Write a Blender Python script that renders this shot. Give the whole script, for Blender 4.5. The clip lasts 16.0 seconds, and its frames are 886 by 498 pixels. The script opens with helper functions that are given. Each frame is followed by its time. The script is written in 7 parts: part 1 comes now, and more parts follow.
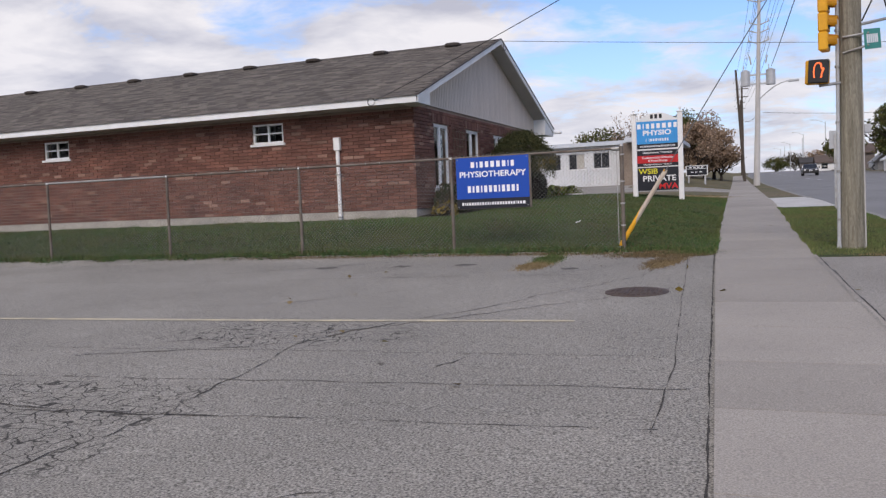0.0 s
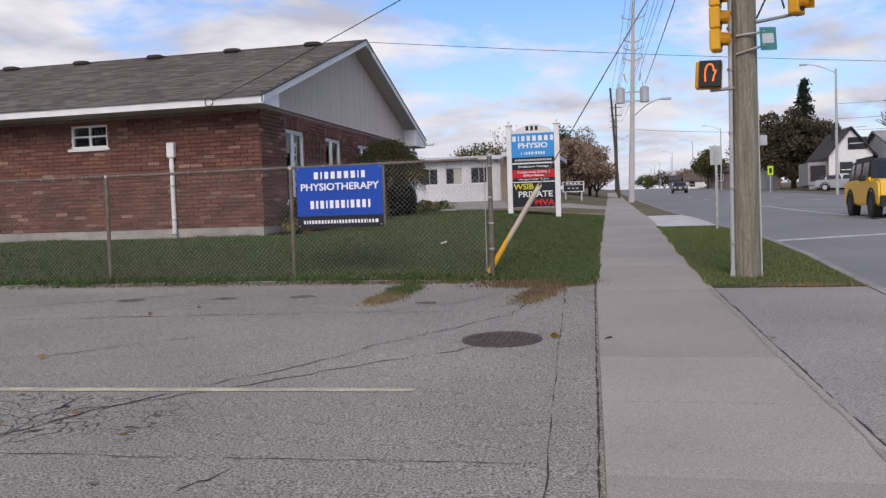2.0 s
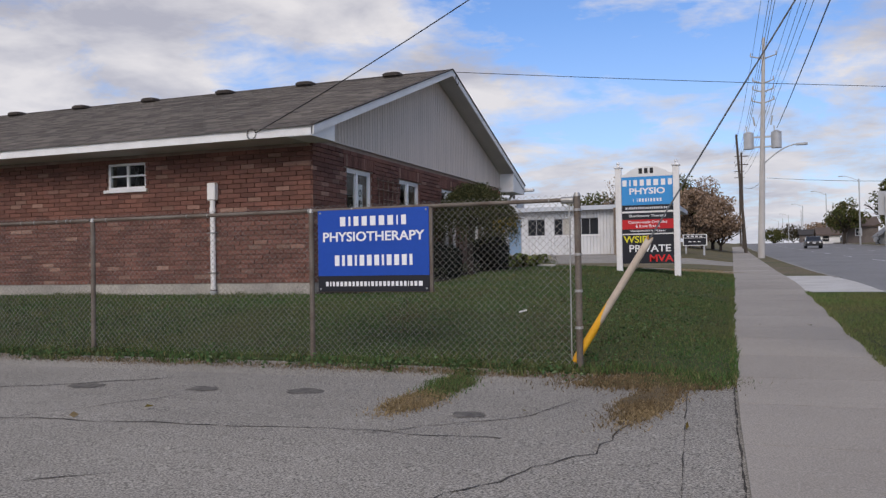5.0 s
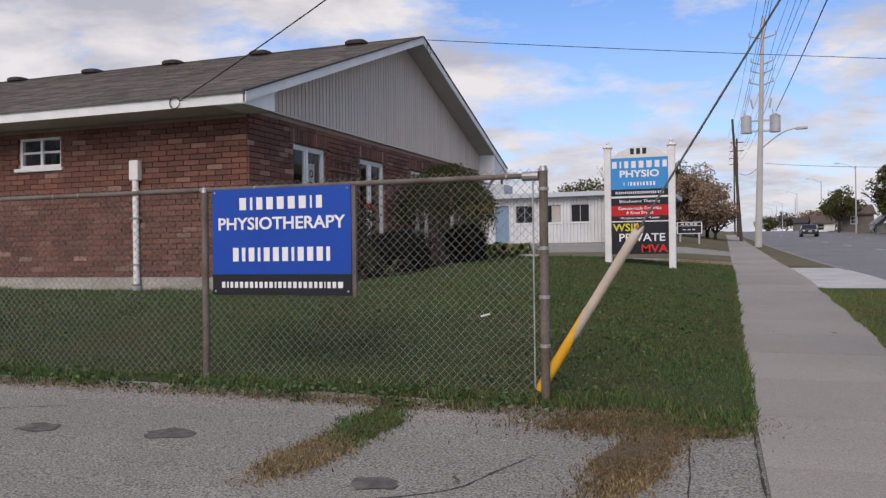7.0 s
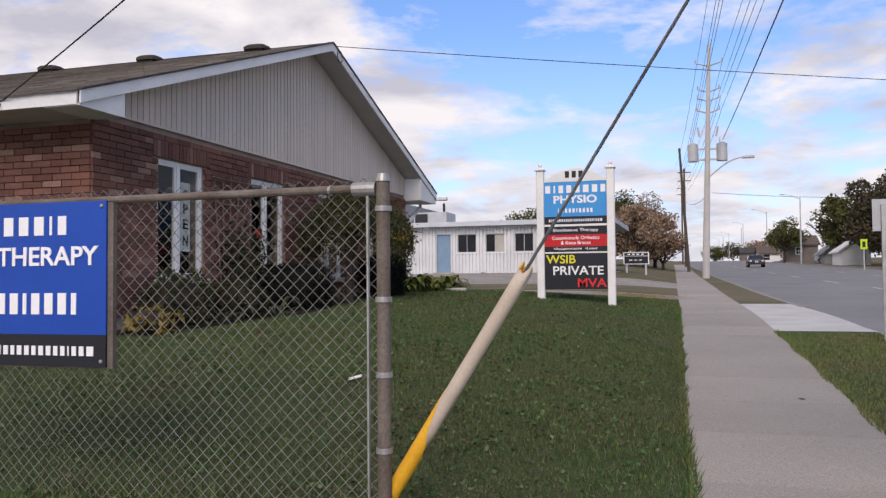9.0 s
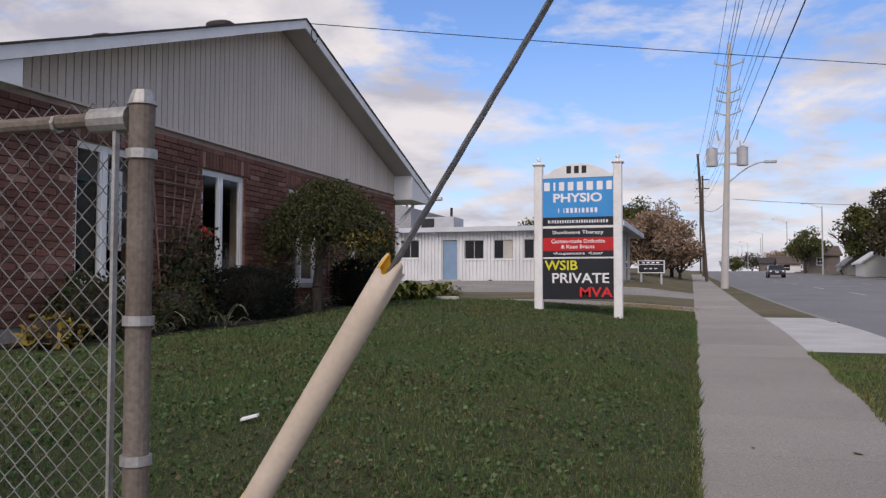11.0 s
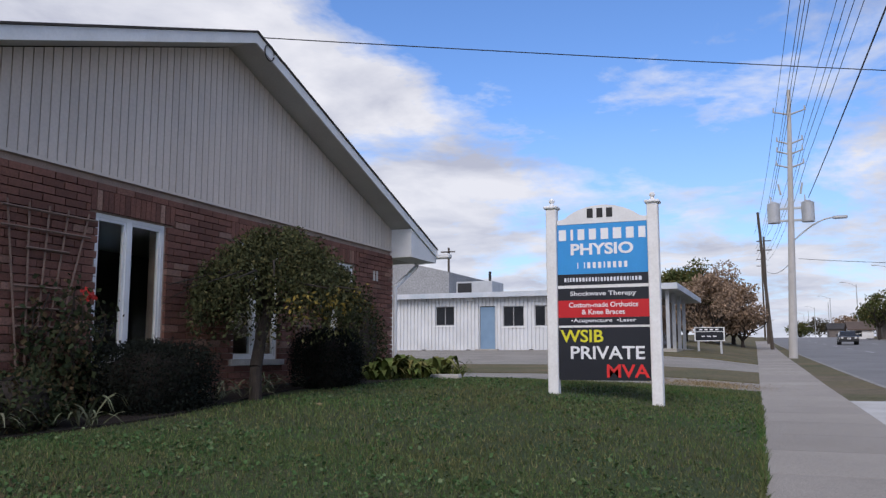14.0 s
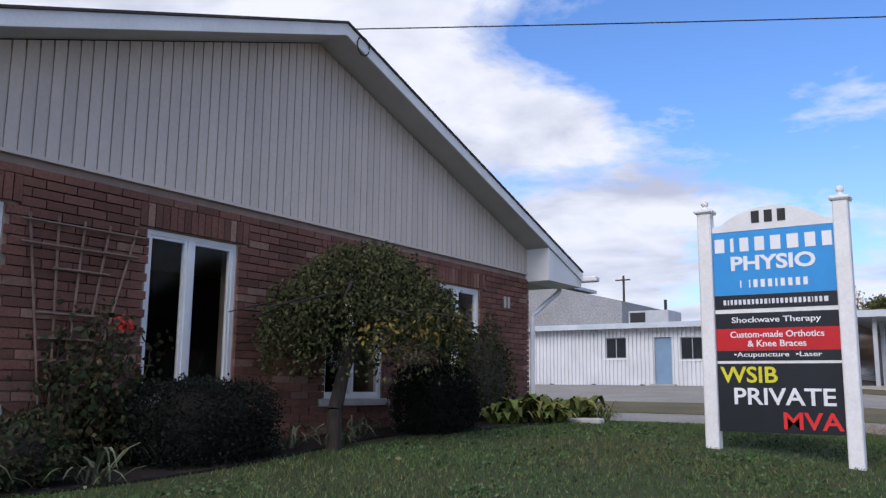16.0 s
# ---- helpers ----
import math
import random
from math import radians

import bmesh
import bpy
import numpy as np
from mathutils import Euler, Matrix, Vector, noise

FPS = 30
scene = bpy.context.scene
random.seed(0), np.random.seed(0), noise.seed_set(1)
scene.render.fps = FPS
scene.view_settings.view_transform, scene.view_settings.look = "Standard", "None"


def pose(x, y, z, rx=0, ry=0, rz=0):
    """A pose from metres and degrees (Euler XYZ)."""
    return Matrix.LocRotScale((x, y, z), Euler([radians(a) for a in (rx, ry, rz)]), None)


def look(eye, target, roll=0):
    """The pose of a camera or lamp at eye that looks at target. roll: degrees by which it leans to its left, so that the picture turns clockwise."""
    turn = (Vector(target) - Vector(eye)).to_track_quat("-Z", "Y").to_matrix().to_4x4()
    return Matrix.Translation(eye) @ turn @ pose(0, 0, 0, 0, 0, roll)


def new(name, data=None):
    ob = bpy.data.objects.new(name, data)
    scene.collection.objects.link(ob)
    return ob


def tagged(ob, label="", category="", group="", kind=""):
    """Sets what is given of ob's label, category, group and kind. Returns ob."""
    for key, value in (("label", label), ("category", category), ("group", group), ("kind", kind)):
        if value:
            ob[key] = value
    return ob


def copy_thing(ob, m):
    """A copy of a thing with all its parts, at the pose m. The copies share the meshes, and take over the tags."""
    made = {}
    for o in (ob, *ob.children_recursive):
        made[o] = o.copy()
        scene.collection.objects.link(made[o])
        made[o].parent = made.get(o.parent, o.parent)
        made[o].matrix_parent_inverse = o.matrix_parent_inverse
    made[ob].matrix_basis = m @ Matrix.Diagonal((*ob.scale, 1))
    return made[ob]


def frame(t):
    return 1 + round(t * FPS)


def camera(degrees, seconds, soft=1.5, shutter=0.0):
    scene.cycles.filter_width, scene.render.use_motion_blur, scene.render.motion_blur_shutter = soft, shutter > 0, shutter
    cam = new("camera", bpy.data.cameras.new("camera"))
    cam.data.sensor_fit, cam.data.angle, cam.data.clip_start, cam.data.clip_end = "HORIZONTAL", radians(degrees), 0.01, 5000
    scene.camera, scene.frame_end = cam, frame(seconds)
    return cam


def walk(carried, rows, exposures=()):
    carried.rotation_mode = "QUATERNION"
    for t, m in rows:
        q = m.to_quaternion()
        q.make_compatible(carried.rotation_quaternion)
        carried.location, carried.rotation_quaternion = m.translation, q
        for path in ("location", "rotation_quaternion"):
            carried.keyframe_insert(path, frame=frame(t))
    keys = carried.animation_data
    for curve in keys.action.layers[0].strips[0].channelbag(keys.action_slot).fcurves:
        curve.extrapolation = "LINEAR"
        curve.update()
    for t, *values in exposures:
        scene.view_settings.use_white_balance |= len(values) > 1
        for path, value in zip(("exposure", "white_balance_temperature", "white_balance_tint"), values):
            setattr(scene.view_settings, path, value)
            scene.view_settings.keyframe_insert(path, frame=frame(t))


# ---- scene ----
cam = camera(55.7, 16.0, soft=1.35)
PATH = [
    (0, (0.018, 0.008, 1.477), (-0.697, 1.872, 1.368), -2.4),
    (0.5, (-0.032, 0.571, 1.462), (-0.714, 2.447, 1.343), -2.5),
    (1, (-0.094, 1.192, 1.499), (-0.517, 3.143, 1.369), -2.4),
    (1.5, (-0.098, 1.766, 1.514), (-0.515, 3.719, 1.402), -2.2),
    (2, (-0.178, 2.387, 1.523), (-0.625, 4.335, 1.436), -1.9),
    (2.5, (-0.226, 2.975, 1.57), (-0.972, 4.83, 1.558), -1.2),
    (3, (-0.327, 3.561, 1.63), (-1.208, 5.355, 1.697), -1.1),
    (3.5, (-0.32, 4.159, 1.6), (-1.189, 5.96, 1.626), -1.3),
    (4, (-0.395, 4.767, 1.584), (-1.182, 6.605, 1.593), -1.1),
    (4.5, (-0.394, 5.318, 1.606), (-1.11, 7.186, 1.619), -1.0),
    (5, (-0.479, 5.902, 1.625), (-1.184, 7.773, 1.665), -0.9),
    (7.5, (-0.719, 8.714, 1.715), (-1.397, 10.596, 1.717), -0.4),
    (8, (-0.692, 9.363, 1.728), (-1.207, 11.296, 1.736), -0.7),
    (8.5, (-0.674, 9.834, 1.746), (-1.235, 11.752, 1.681), -0.3),
    (9, (-0.694, 10.425, 1.813), (-1.278, 12.336, 1.887), -0.5),
    (9.5, (-0.695, 10.963, 1.809), (-1.3, 12.868, 1.873), -0.1),
    (12, (-0.747, 13.509, 1.821), (-1.401, 15.396, 1.93), -0.2),
    (12.5, (-0.81, 14.116, 1.885), (-1.526, 15.981, 1.977), -0.1),
    (13, (-0.777, 14.632, 1.933), (-1.55, 16.471, 2.07), -0.1),
    (13.5, (-0.808, 15.21, 1.948), (-1.57, 17.043, 2.188), -0.1),
    (14, (-0.791, 15.83, 1.958), (-1.533, 17.671, 2.208), 0.0),
    (14.5, (-0.865, 16.35, 1.97), (-1.767, 18.116, 2.225), 0.2),
    (15, (-0.98, 16.921, 2.02), (-2.032, 18.588, 2.356), 0.7),
    (15.5, (-0.943, 17.449, 2.049), (-2.053, 19.078, 2.388), 0.8),
    (16, (-0.95, 18.015, 2.062), (-2.065, 19.644, 2.384), 0.6),
]
walk(cam, [(t, look(eye, target, roll)) for t, eye, target, roll in PATH],
     exposures=((0, 0.08, 6600, 12), (2, 0.05, 6600, 12), (3.5, -0.22, 6550, 10), (5, -0.13, 6600, 11), (7.5, -0.04, 6800, 13), (8.5, 0.05, 6850, 14),
                (9, 0.17, 6850, 14), (9.5, -0.03, 6850, 14), (12, -0.04, 6750, 14), (13, 0.13, 6550, 13), (14, 0.0, 6250, 11), (14.5, 0.06, 6150, 10), (16, 0.16, 6050, 11)))

# ---- world, sun ----
SUN_EL, SUN_AZ = 36.0, 175.0          # degrees; azimuth clockwise from +y
sun_dir = Vector((math.sin(radians(SUN_AZ)) * math.cos(radians(SUN_EL)), math.cos(radians(SUN_AZ)) * math.cos(radians(SUN_EL)), math.sin(radians(SUN_EL))))
sun = new("sun", bpy.data.lights.new("sun", "SUN"))
sun.data.energy, sun.data.angle, sun.data.color = 2.05, radians(38), (1.0, 0.88, 0.77)
sun.matrix_world = look(sun_dir * 50, (0, 0, 0))


def make_world():
    w = bpy.data.worlds.new("sky")
    w.use_nodes = True
    scene.world = w
    nt = w.node_tree
    N, L = nt.nodes, nt.links
    N.clear()
    out = N.new("ShaderNodeOutputWorld")
    bg = N.new("ShaderNodeBackground")
    sky = N.new("ShaderNodeTexSky")
    sky.sky_type, sky.sun_disc = "NISHITA", False
    sky.sun_elevation, sky.sun_rotation = radians(SUN_EL), radians(SUN_AZ)
    sky.air_density, sky.dust_density, sky.ozone_density = 1.0, 0.6, 2.0
    tc = N.new("ShaderNodeTexCoord")
    sep = N.new("ShaderNodeSeparateXYZ")
    L.new(tc.outputs["Generated"], sep.inputs[0])
    zz = N.new("ShaderNodeMath")
    zz.operation = "MAXIMUM"
    L.new(sep.outputs["Z"], zz.inputs[0])
    zz.inputs[1].default_value = 0.0
    za = N.new("ShaderNodeMath")
    za.operation = "ADD"
    L.new(zz.outputs[0], za.inputs[0])
    za.inputs[1].default_value = 0.17
    div = N.new("ShaderNodeVectorMath")
    div.operation = "DIVIDE"
    comb = N.new("ShaderNodeCombineXYZ")
    for k in ("X", "Y", "Z"):
        L.new(za.outputs[0], comb.inputs[k])
    L.new(tc.outputs["Generated"], div.inputs[0])
    L.new(comb.outputs[0], div.inputs[1])

    def tex(scale, detail, rough, shift):
        mp = N.new("ShaderNodeMapping")
        mp.inputs["Location"].default_value = shift
        L.new(div.outputs[0], mp.inputs["Vector"])
        n = N.new("ShaderNodeTexNoise")
        n.inputs["Scale"].default_value, n.inputs["Detail"].default_value, n.inputs["Roughness"].default_value = scale, detail, rough
        n.inputs["Distortion"].default_value = 0.25
        L.new(mp.outputs[0], n.inputs["Vector"])
        return n.outputs["Fac"]

    def ramp(src, stops):
        r = N.new("ShaderNodeValToRGB")
        e = r.color_ramp.elements
        while len(e) < len(stops):
            e.new(0.5)
        for k, (p, c) in zip(e, stops):
            k.position, k.color = p, (*c, 1)
        L.new(src, r.inputs["Fac"])
        return r.outputs["Color"]

    def math_node(op, p, q):
        n = N.new("ShaderNodeMath")
        n.operation = op
        for k, v in enumerate((p, q)):
            if isinstance(v, (int, float)):
                n.inputs[k].default_value = v
            else:
                L.new(v, n.inputs[k])
        return n.outputs[0]

    def span_map(src, lo, hi, a, b):
        n = N.new("ShaderNodeMapRange")
        n.interpolation_type = "SMOOTHSTEP"
        n.inputs["From Min"].default_value, n.inputs["From Max"].default_value = lo, hi
        n.inputs["To Min"].default_value, n.inputs["To Max"].default_value = a, b
        L.new(src, n.inputs["Value"])
        return n.outputs[0]

    def toward(az, el):
        n = N.new("ShaderNodeVectorMath")
        n.operation = "DOT_PRODUCT"
        L.new(tc.outputs["Generated"], n.inputs[0])
        n.inputs[1].default_value = (math.sin(radians(az)) * math.cos(radians(el)), math.cos(radians(az)) * math.cos(radians(el)), math.sin(radians(el)))
        return n.outputs["Value"]

    # broken cloud, thicker towards the west and in low banks, open sky to the north
    west = span_map(sep.outputs["X"], -0.62, -0.12, 0.16, -0.03)
    low = span_map(sep.outputs["Z"], 0.04, 0.22, 0.125, -0.02)
    gap = math_node("ADD", span_map(toward(-9, 17), 0.965, 0.999, 0.0, -0.075), span_map(toward(-20, 29), 0.965, 0.999, 0.0, -0.07))
    drift = math_node("ADD", math_node("ADD", tex(2.0, 13, 0.60, CLOUD_SHIFT), west), math_node("ADD", low, gap))
    cover = ramp(drift, [(CLOUD_LO, (0, 0, 0)), (CLOUD_HI, (1, 1, 1))])
    shade = ramp(tex(2.3, 9, 0.55, (7.1, 3.3, 0)), [(0.36, (4.7, 4.85, 5.8)), (0.49, (6.6, 6.65, 7.3)), (0.62, (8.3, 8.2, 8.55))])
    mix = N.new("ShaderNodeMix")
    mix.data_type = "RGBA"
    L.new(cover, mix.inputs["Factor"])
    sat = N.new("ShaderNodeMix")
    sat.data_type, sat.blend_type = "RGBA", "MULTIPLY"
    sat.inputs["Factor"].default_value = 1.0
    L.new(sky.outputs[0], sat.inputs["A"])
    sat.inputs["B"].default_value = SKY_TINT
    L.new(sat.outputs["Result"], mix.inputs["A"])
    L.new(shade, mix.inputs["B"])
    # pale veil towards the horizon
    veil = ramp(sep.outputs["Z"], [(0.0, (1, 1, 1)), (0.28, (0, 0, 0))])
    mx2 = N.new("ShaderNodeMix")
    mx2.data_type = "RGBA"
    vm = N.new("ShaderNodeMath")
    vm.operation = "MULTIPLY"
    L.new(veil, vm.inputs[0])
    vm.inputs[1].default_value = 0.4
    L.new(vm.outputs[0], mx2.inputs["Factor"])
    L.new(mix.outputs["Result"], mx2.inputs["A"])
    mx2.inputs["B"].default_value = (6.4, 6.8, 7.9, 1)
    L.new(mx2.outputs["Result"], bg.inputs["Color"])
    bg.inputs["Strength"].default_value = 0.102
    L.new(bg.outputs[0], out.inputs[0])


CLOUD_SHIFT, CLOUD_LO, CLOUD_HI, SKY_TINT = (3.6, 1.2, 0.0), 0.40, 0.56, (1.03, 1.28, 1.70, 1)
make_world()


# ---- materials ----
def mat(name, c1, c2=None, scale=3.0, rough=0.85, bump=0.15, fine=60.0, metal=0.0, grain=0.25, rnd="", rnd_amt=0.35, c3=None, stretch=(1, 1, 1), spec=0.3, bump_d=0.004, c3_from=0.55, c3_to=1.0):
    m = bpy.data.materials.new(name)
    m.use_nodes = True
    nt = m.node_tree
    N, L = nt.nodes, nt.links
    b = N["Principled BSDF"]
    b.inputs["Roughness"].default_value, b.inputs["Metallic"].default_value = rough, metal
    b.inputs["Specular IOR Level"].default_value = spec
    c2 = c2 or tuple(v * 0.75 for v in c1)
    geo = N.new("ShaderNodeNewGeometry")
    mp = N.new("ShaderNodeMapping")
    mp.inputs["Scale"].default_value = stretch
    L.new(geo.outputs["Position"], mp.inputs["Vector"])

    def tex(s, d):
        n = N.new("ShaderNodeTexNoise")
        n.inputs["Scale"].default_value, n.inputs["Detail"].default_value = s, d
        L.new(mp.outputs[0], n.inputs["Vector"])
        return n.outputs["Fac"]

    big, small = tex(scale, 5), tex(fine, 3)
    mr = N.new("ShaderNodeMapRange")
    mr.inputs["From Min"].default_value, mr.inputs["From Max"].default_value = 0.32, 0.68
    L.new(big, mr.inputs["Value"])
    mix = N.new("ShaderNodeMix")
    mix.data_type = "RGBA"
    L.new(mr.outputs[0], mix.inputs["Factor"])
    mix.inputs["A"].default_value, mix.inputs["B"].default_value = (*c1, 1), (*c2, 1)
    col = mix.outputs["Result"]
    if rnd:
        src = geo.outputs["Random Per Island"] if rnd == "island" else N.new("ShaderNodeObjectInfo").outputs["Random"]
        if c3:
            r = N.new("ShaderNodeValToRGB")
            r.color_ramp.elements[0].position, r.color_ramp.elements[1].position = c3_from, c3_to
            L.new(src, r.inputs["Fac"])
            m3 = N.new("ShaderNodeMix")
            m3.data_type = "RGBA"
            L.new(r.outputs["Color"], m3.inputs["Factor"])
            L.new(col, m3.inputs["A"])
            m3.inputs["B"].default_value = (*c3, 1)
            col = m3.outputs["Result"]
        w = N.new("ShaderNodeTexWhiteNoise")
        w.noise_dimensions = "1D"
        L.new(src, w.inputs["W"])
        v = N.new("ShaderNodeMapRange")
        v.inputs["To Min"].default_value, v.inputs["To Max"].default_value = 1 - rnd_amt, 1 + rnd_amt
        L.new(w.outputs["Value"], v.inputs["Value"])
        hsv = N.new("ShaderNodeHueSaturation")
        L.new(v.outputs[0], hsv.inputs["Value"])
        L.new(col, hsv.inputs["Color"])
        col = hsv.outputs["Color"]
    g = N.new("ShaderNodeMapRange")
    g.inputs["From Min"].default_value, g.inputs["From Max"].default_value = 0.3, 0.7
    g.inputs["To Min"].default_value, g.inputs["To Max"].default_value = 1 - grain, 1 + grain
    L.new(small, g.inputs["Value"])
    h2 = N.new("ShaderNodeHueSaturation")
    L.new(g.outputs[0], h2.inputs["Value"])
    L.new(col, h2.inputs["Color"])
    L.new(h2.outputs["Color"], b.inputs["Base Color"])
    if bump:
        bp = N.new("ShaderNodeBump")
        bp.inputs["Strength"].default_value, bp.inputs["Distance"].default_value = bump, bump_d
        L.new(small, bp.inputs["Height"])
        L.new(bp.outputs[0], b.inputs["Normal"])
    return m


def leaf_mat(name, c1, c2, c3=None, amt=0.4, scale=2.0):
    m = mat(name, c1, c2, scale, 0.6, 0, 30, rnd="island", rnd_amt=amt, c3=c3, grain=0.15)
    b = m.node_tree.nodes["Principled BSDF"]
    b.inputs["Specular IOR Level"].default_value, b.inputs["Roughness"].default_value = 0.12, 0.8
    return m


def glass_mat(name):
    m = bpy.data.materials.new(name)
    m.use_nodes = True
    b = m.node_tree.nodes["Principled BSDF"]
    b.inputs["Base Color"].default_value = (0.75, 0.8, 0.8, 1)
    b.inputs["Roughness"].default_value, b.inputs["Transmission Weight"].default_value, b.inputs["IOR"].default_value = 0.02, 1.0, 1.18
    return m


BR = ((0.182, 0.083, 0.060), (0.126, 0.059, 0.046), (0.27, 0.165, 0.125))
brick_m = mat("brick_joined", BR[0], BR[1], 1.2, 0.9, 0.4, 45, rnd="island", rnd_amt=0.24, c3=BR[2], c3_from=0.88, c3_to=1.0)
brick_o = mat("brick_single", BR[0], BR[1], 1.2, 0.9, 0.4, 45, rnd="object", rnd_amt=0.24, c3=BR[2], c3_from=0.88, c3_to=1.0)
mortar = mat("mortar", (0.34, 0.26, 0.21), (0.24, 0.18, 0.15), 4, 0.95, 0.4, 80)
concrete = mat("foundation_concrete", (0.42, 0.39, 0.34), (0.30, 0.28, 0.25), 2, 0.95, 0.4, 50)
walk_m = mat("sidewalk_concrete", (0.335, 0.306, 0.270), (0.290, 0.265, 0.234), 0.7, 0.95, 0.45, 90, grain=0.28, rnd="object", rnd_amt=0.08)
apron_m = mat("pale_concrete", (0.52, 0.51, 0.49), (0.42, 0.41, 0.39), 1.5, 0.95, 0.3, 120, grain=0.15)
drive_m = mat("grey_concrete_drive", (0.298, 0.278, 0.25), (0.228, 0.212, 0.19), 0.5, 0.95, 0.5, 60, grain=0.4)
road_m = mat("road_asphalt", (0.215, 0.212, 0.212), (0.172, 0.170, 0.170), 0.35, 0.9, 0.3, 150, grain=0.2)
soil = mat("dark_mulch_and_bush_core", (0.030, 0.022, 0.017), (0.016, 0.012, 0.010), 6, 1.0, 0.9, 60, bump_d=0.02)
dirt = mat("dry_dirt", (0.17, 0.135, 0.09), (0.10, 0.085, 0.05), 2.5, 1.0, 0.6, 60, bump_d=0.01)
turf = mat("lawn_soil", (0.034, 0.056, 0.018), (0.050, 0.056, 0.024), 0.9, 1.0, 0.7, 45, grain=0.5, bump_d=0.02)
farturf = mat("far_lawn", (0.085, 0.084, 0.038), (0.150, 0.118, 0.068), 0.45, 1.0, 0.6, 12, grain=0.3, bump_d=0.02)
grass_m = leaf_mat("grass_blades", (0.053, 0.116, 0.031), (0.094, 0.108, 0.042), (0.165, 0.145, 0.07), 0.5, 0.55)
verge_grass = leaf_mat("verge_grass_blades", (0.095, 0.16, 0.045), (0.15, 0.155, 0.06), (0.17, 0.15, 0.075), 0.5, 0.8)
dry_m = leaf_mat("dry_grass", (0.31, 0.235, 0.13), (0.22, 0.165, 0.085), (0.14, 0.10, 0.055), 0.4)
brown_weed = leaf_mat("brown_dry_weed", (0.165, 0.118, 0.066), (0.115, 0.085, 0.045), (0.24, 0.18, 0.10), 0.45)
white = mat("white_paint", (0.78, 0.78, 0.77), (0.70, 0.70, 0.69), 3, 0.55, 0.1, 40, grain=0.04)
worn_white = mat("worn_white_paint", (0.80, 0.79, 0.77), (0.73, 0.715, 0.69), 4, 0.6, 0.2, 30, grain=0.05)
vinyl = mat("window_vinyl", (0.80, 0.80, 0.79), (0.74, 0.74, 0.73), 4, 0.4, 0, 40, grain=0.03)
siding = mat("taupe_siding", (0.60, 0.525, 0.46), (0.56, 0.49, 0.43), 1.0, 0.6, 0.1, 30, grain=0.05, rnd="object", rnd_amt=0.05)
soffit_m = mat("soffit", (0.56, 0.54, 0.51), (0.50, 0.48, 0.46), 2, 0.6, 0.1, 30, grain=0.05)
shingle_m = mat("roof_shingle", (0.135, 0.118, 0.102), (0.098, 0.086, 0.076), 1.2, 0.95, 0.5, 70, rnd="island", rnd_amt=0.42)
shingle_o = mat("roof_shingle_single", (0.135, 0.118, 0.102), (0.098, 0.086, 0.076), 1.2, 0.95, 0.5, 70, rnd="object", rnd_amt=0.42)
vent_m = mat("roof_vent_plastic", (0.06, 0.05, 0.042), (0.045, 0.038, 0.033), 4, 0.7, 0.1, 40)
stone = mat("sill_stone", (0.50, 0.48, 0.44), (0.40, 0.38, 0.35), 5, 0.9, 0.3, 70, grain=0.12)
galv = mat("galvanised_steel", (0.42, 0.42, 0.41), (0.30, 0.29, 0.27), 7, 0.5, 0.15, 60, metal=0.7, grain=0.15)
rusty = mat("rusty_rail", (0.19, 0.165, 0.14), (0.125, 0.098, 0.078), 5, 0.75, 0.3, 70, metal=0.3, grain=0.2)
wire_m = mat("fence_wire", (0.32, 0.31, 0.29), (0.23, 0.215, 0.19), 5, 0.6, 0, 60, metal=0.4, grain=0.1)
black_m = mat("black_cable", (0.02, 0.02, 0.022), (0.03, 0.03, 0.03), 5, 0.7, 0, 40)
steel_wire = mat("twisted_steel", (0.20, 0.21, 0.22), (0.13, 0.14, 0.15), 9, 0.5, 0.2, 90, metal=0.6)
tube_m = mat("weathered_guard_plastic", (0.53, 0.45, 0.36), (0.44, 0.37, 0.29), 5, 0.6, 0.15, 60, grain=0.06)
yellow_m = mat("yellow_plastic", (0.78, 0.42, 0.03), (0.66, 0.33, 0.02), 6, 0.5, 0.1, 60, grain=0.06)
pole_wood = mat("weathered_pole_wood", (0.28, 0.255, 0.195), (0.16, 0.145, 0.11), 4, 0.95, 0.8, 40, stretch=(6, 6, 0.4), grain=0.35, bump_d=0.01)
dark_wood = mat("dark_pole_wood", (0.10, 0.08, 0.065), (0.06, 0.05, 0.042), 4, 0.95, 0.5, 40, stretch=(6, 6, 0.4))
pole_conc = mat("pale_concrete_pole", (0.50, 0.48, 0.45), (0.42, 0.40, 0.38), 1.5, 0.9, 0.2, 50, grain=0.1)
grey_metal = mat("grey_painted_metal", (0.46, 0.47, 0.48), (0.38, 0.39, 0.40), 3, 0.5, 0.1, 40, metal=0.2, grain=0.08)
blue_sign = mat("blue_sign_face", (0.012, 0.068, 0.38), (0.010, 0.06, 0.34), 2, 0.4, 0, 40, grain=0.04)
sky_sign = mat("light_blue_sign_face", (0.045, 0.30, 0.66), (0.04, 0.27, 0.62), 2, 0.4, 0, 40, grain=0.03)
black_sign = mat("black_sign_face", (0.014, 0.015, 0.02), (0.020, 0.021, 0.027), 2, 0.35, 0, 40, grain=0.04)
red_sign = mat("red_sign_face", (0.55, 0.018, 0.022), (0.50, 0.015, 0.02), 2, 0.4, 0, 40, grain=0.03)
ink_white = mat("white_lettering", (0.82, 0.82, 0.82), (0.78, 0.78, 0.78), 3, 0.5, 0, 40, grain=0.02)
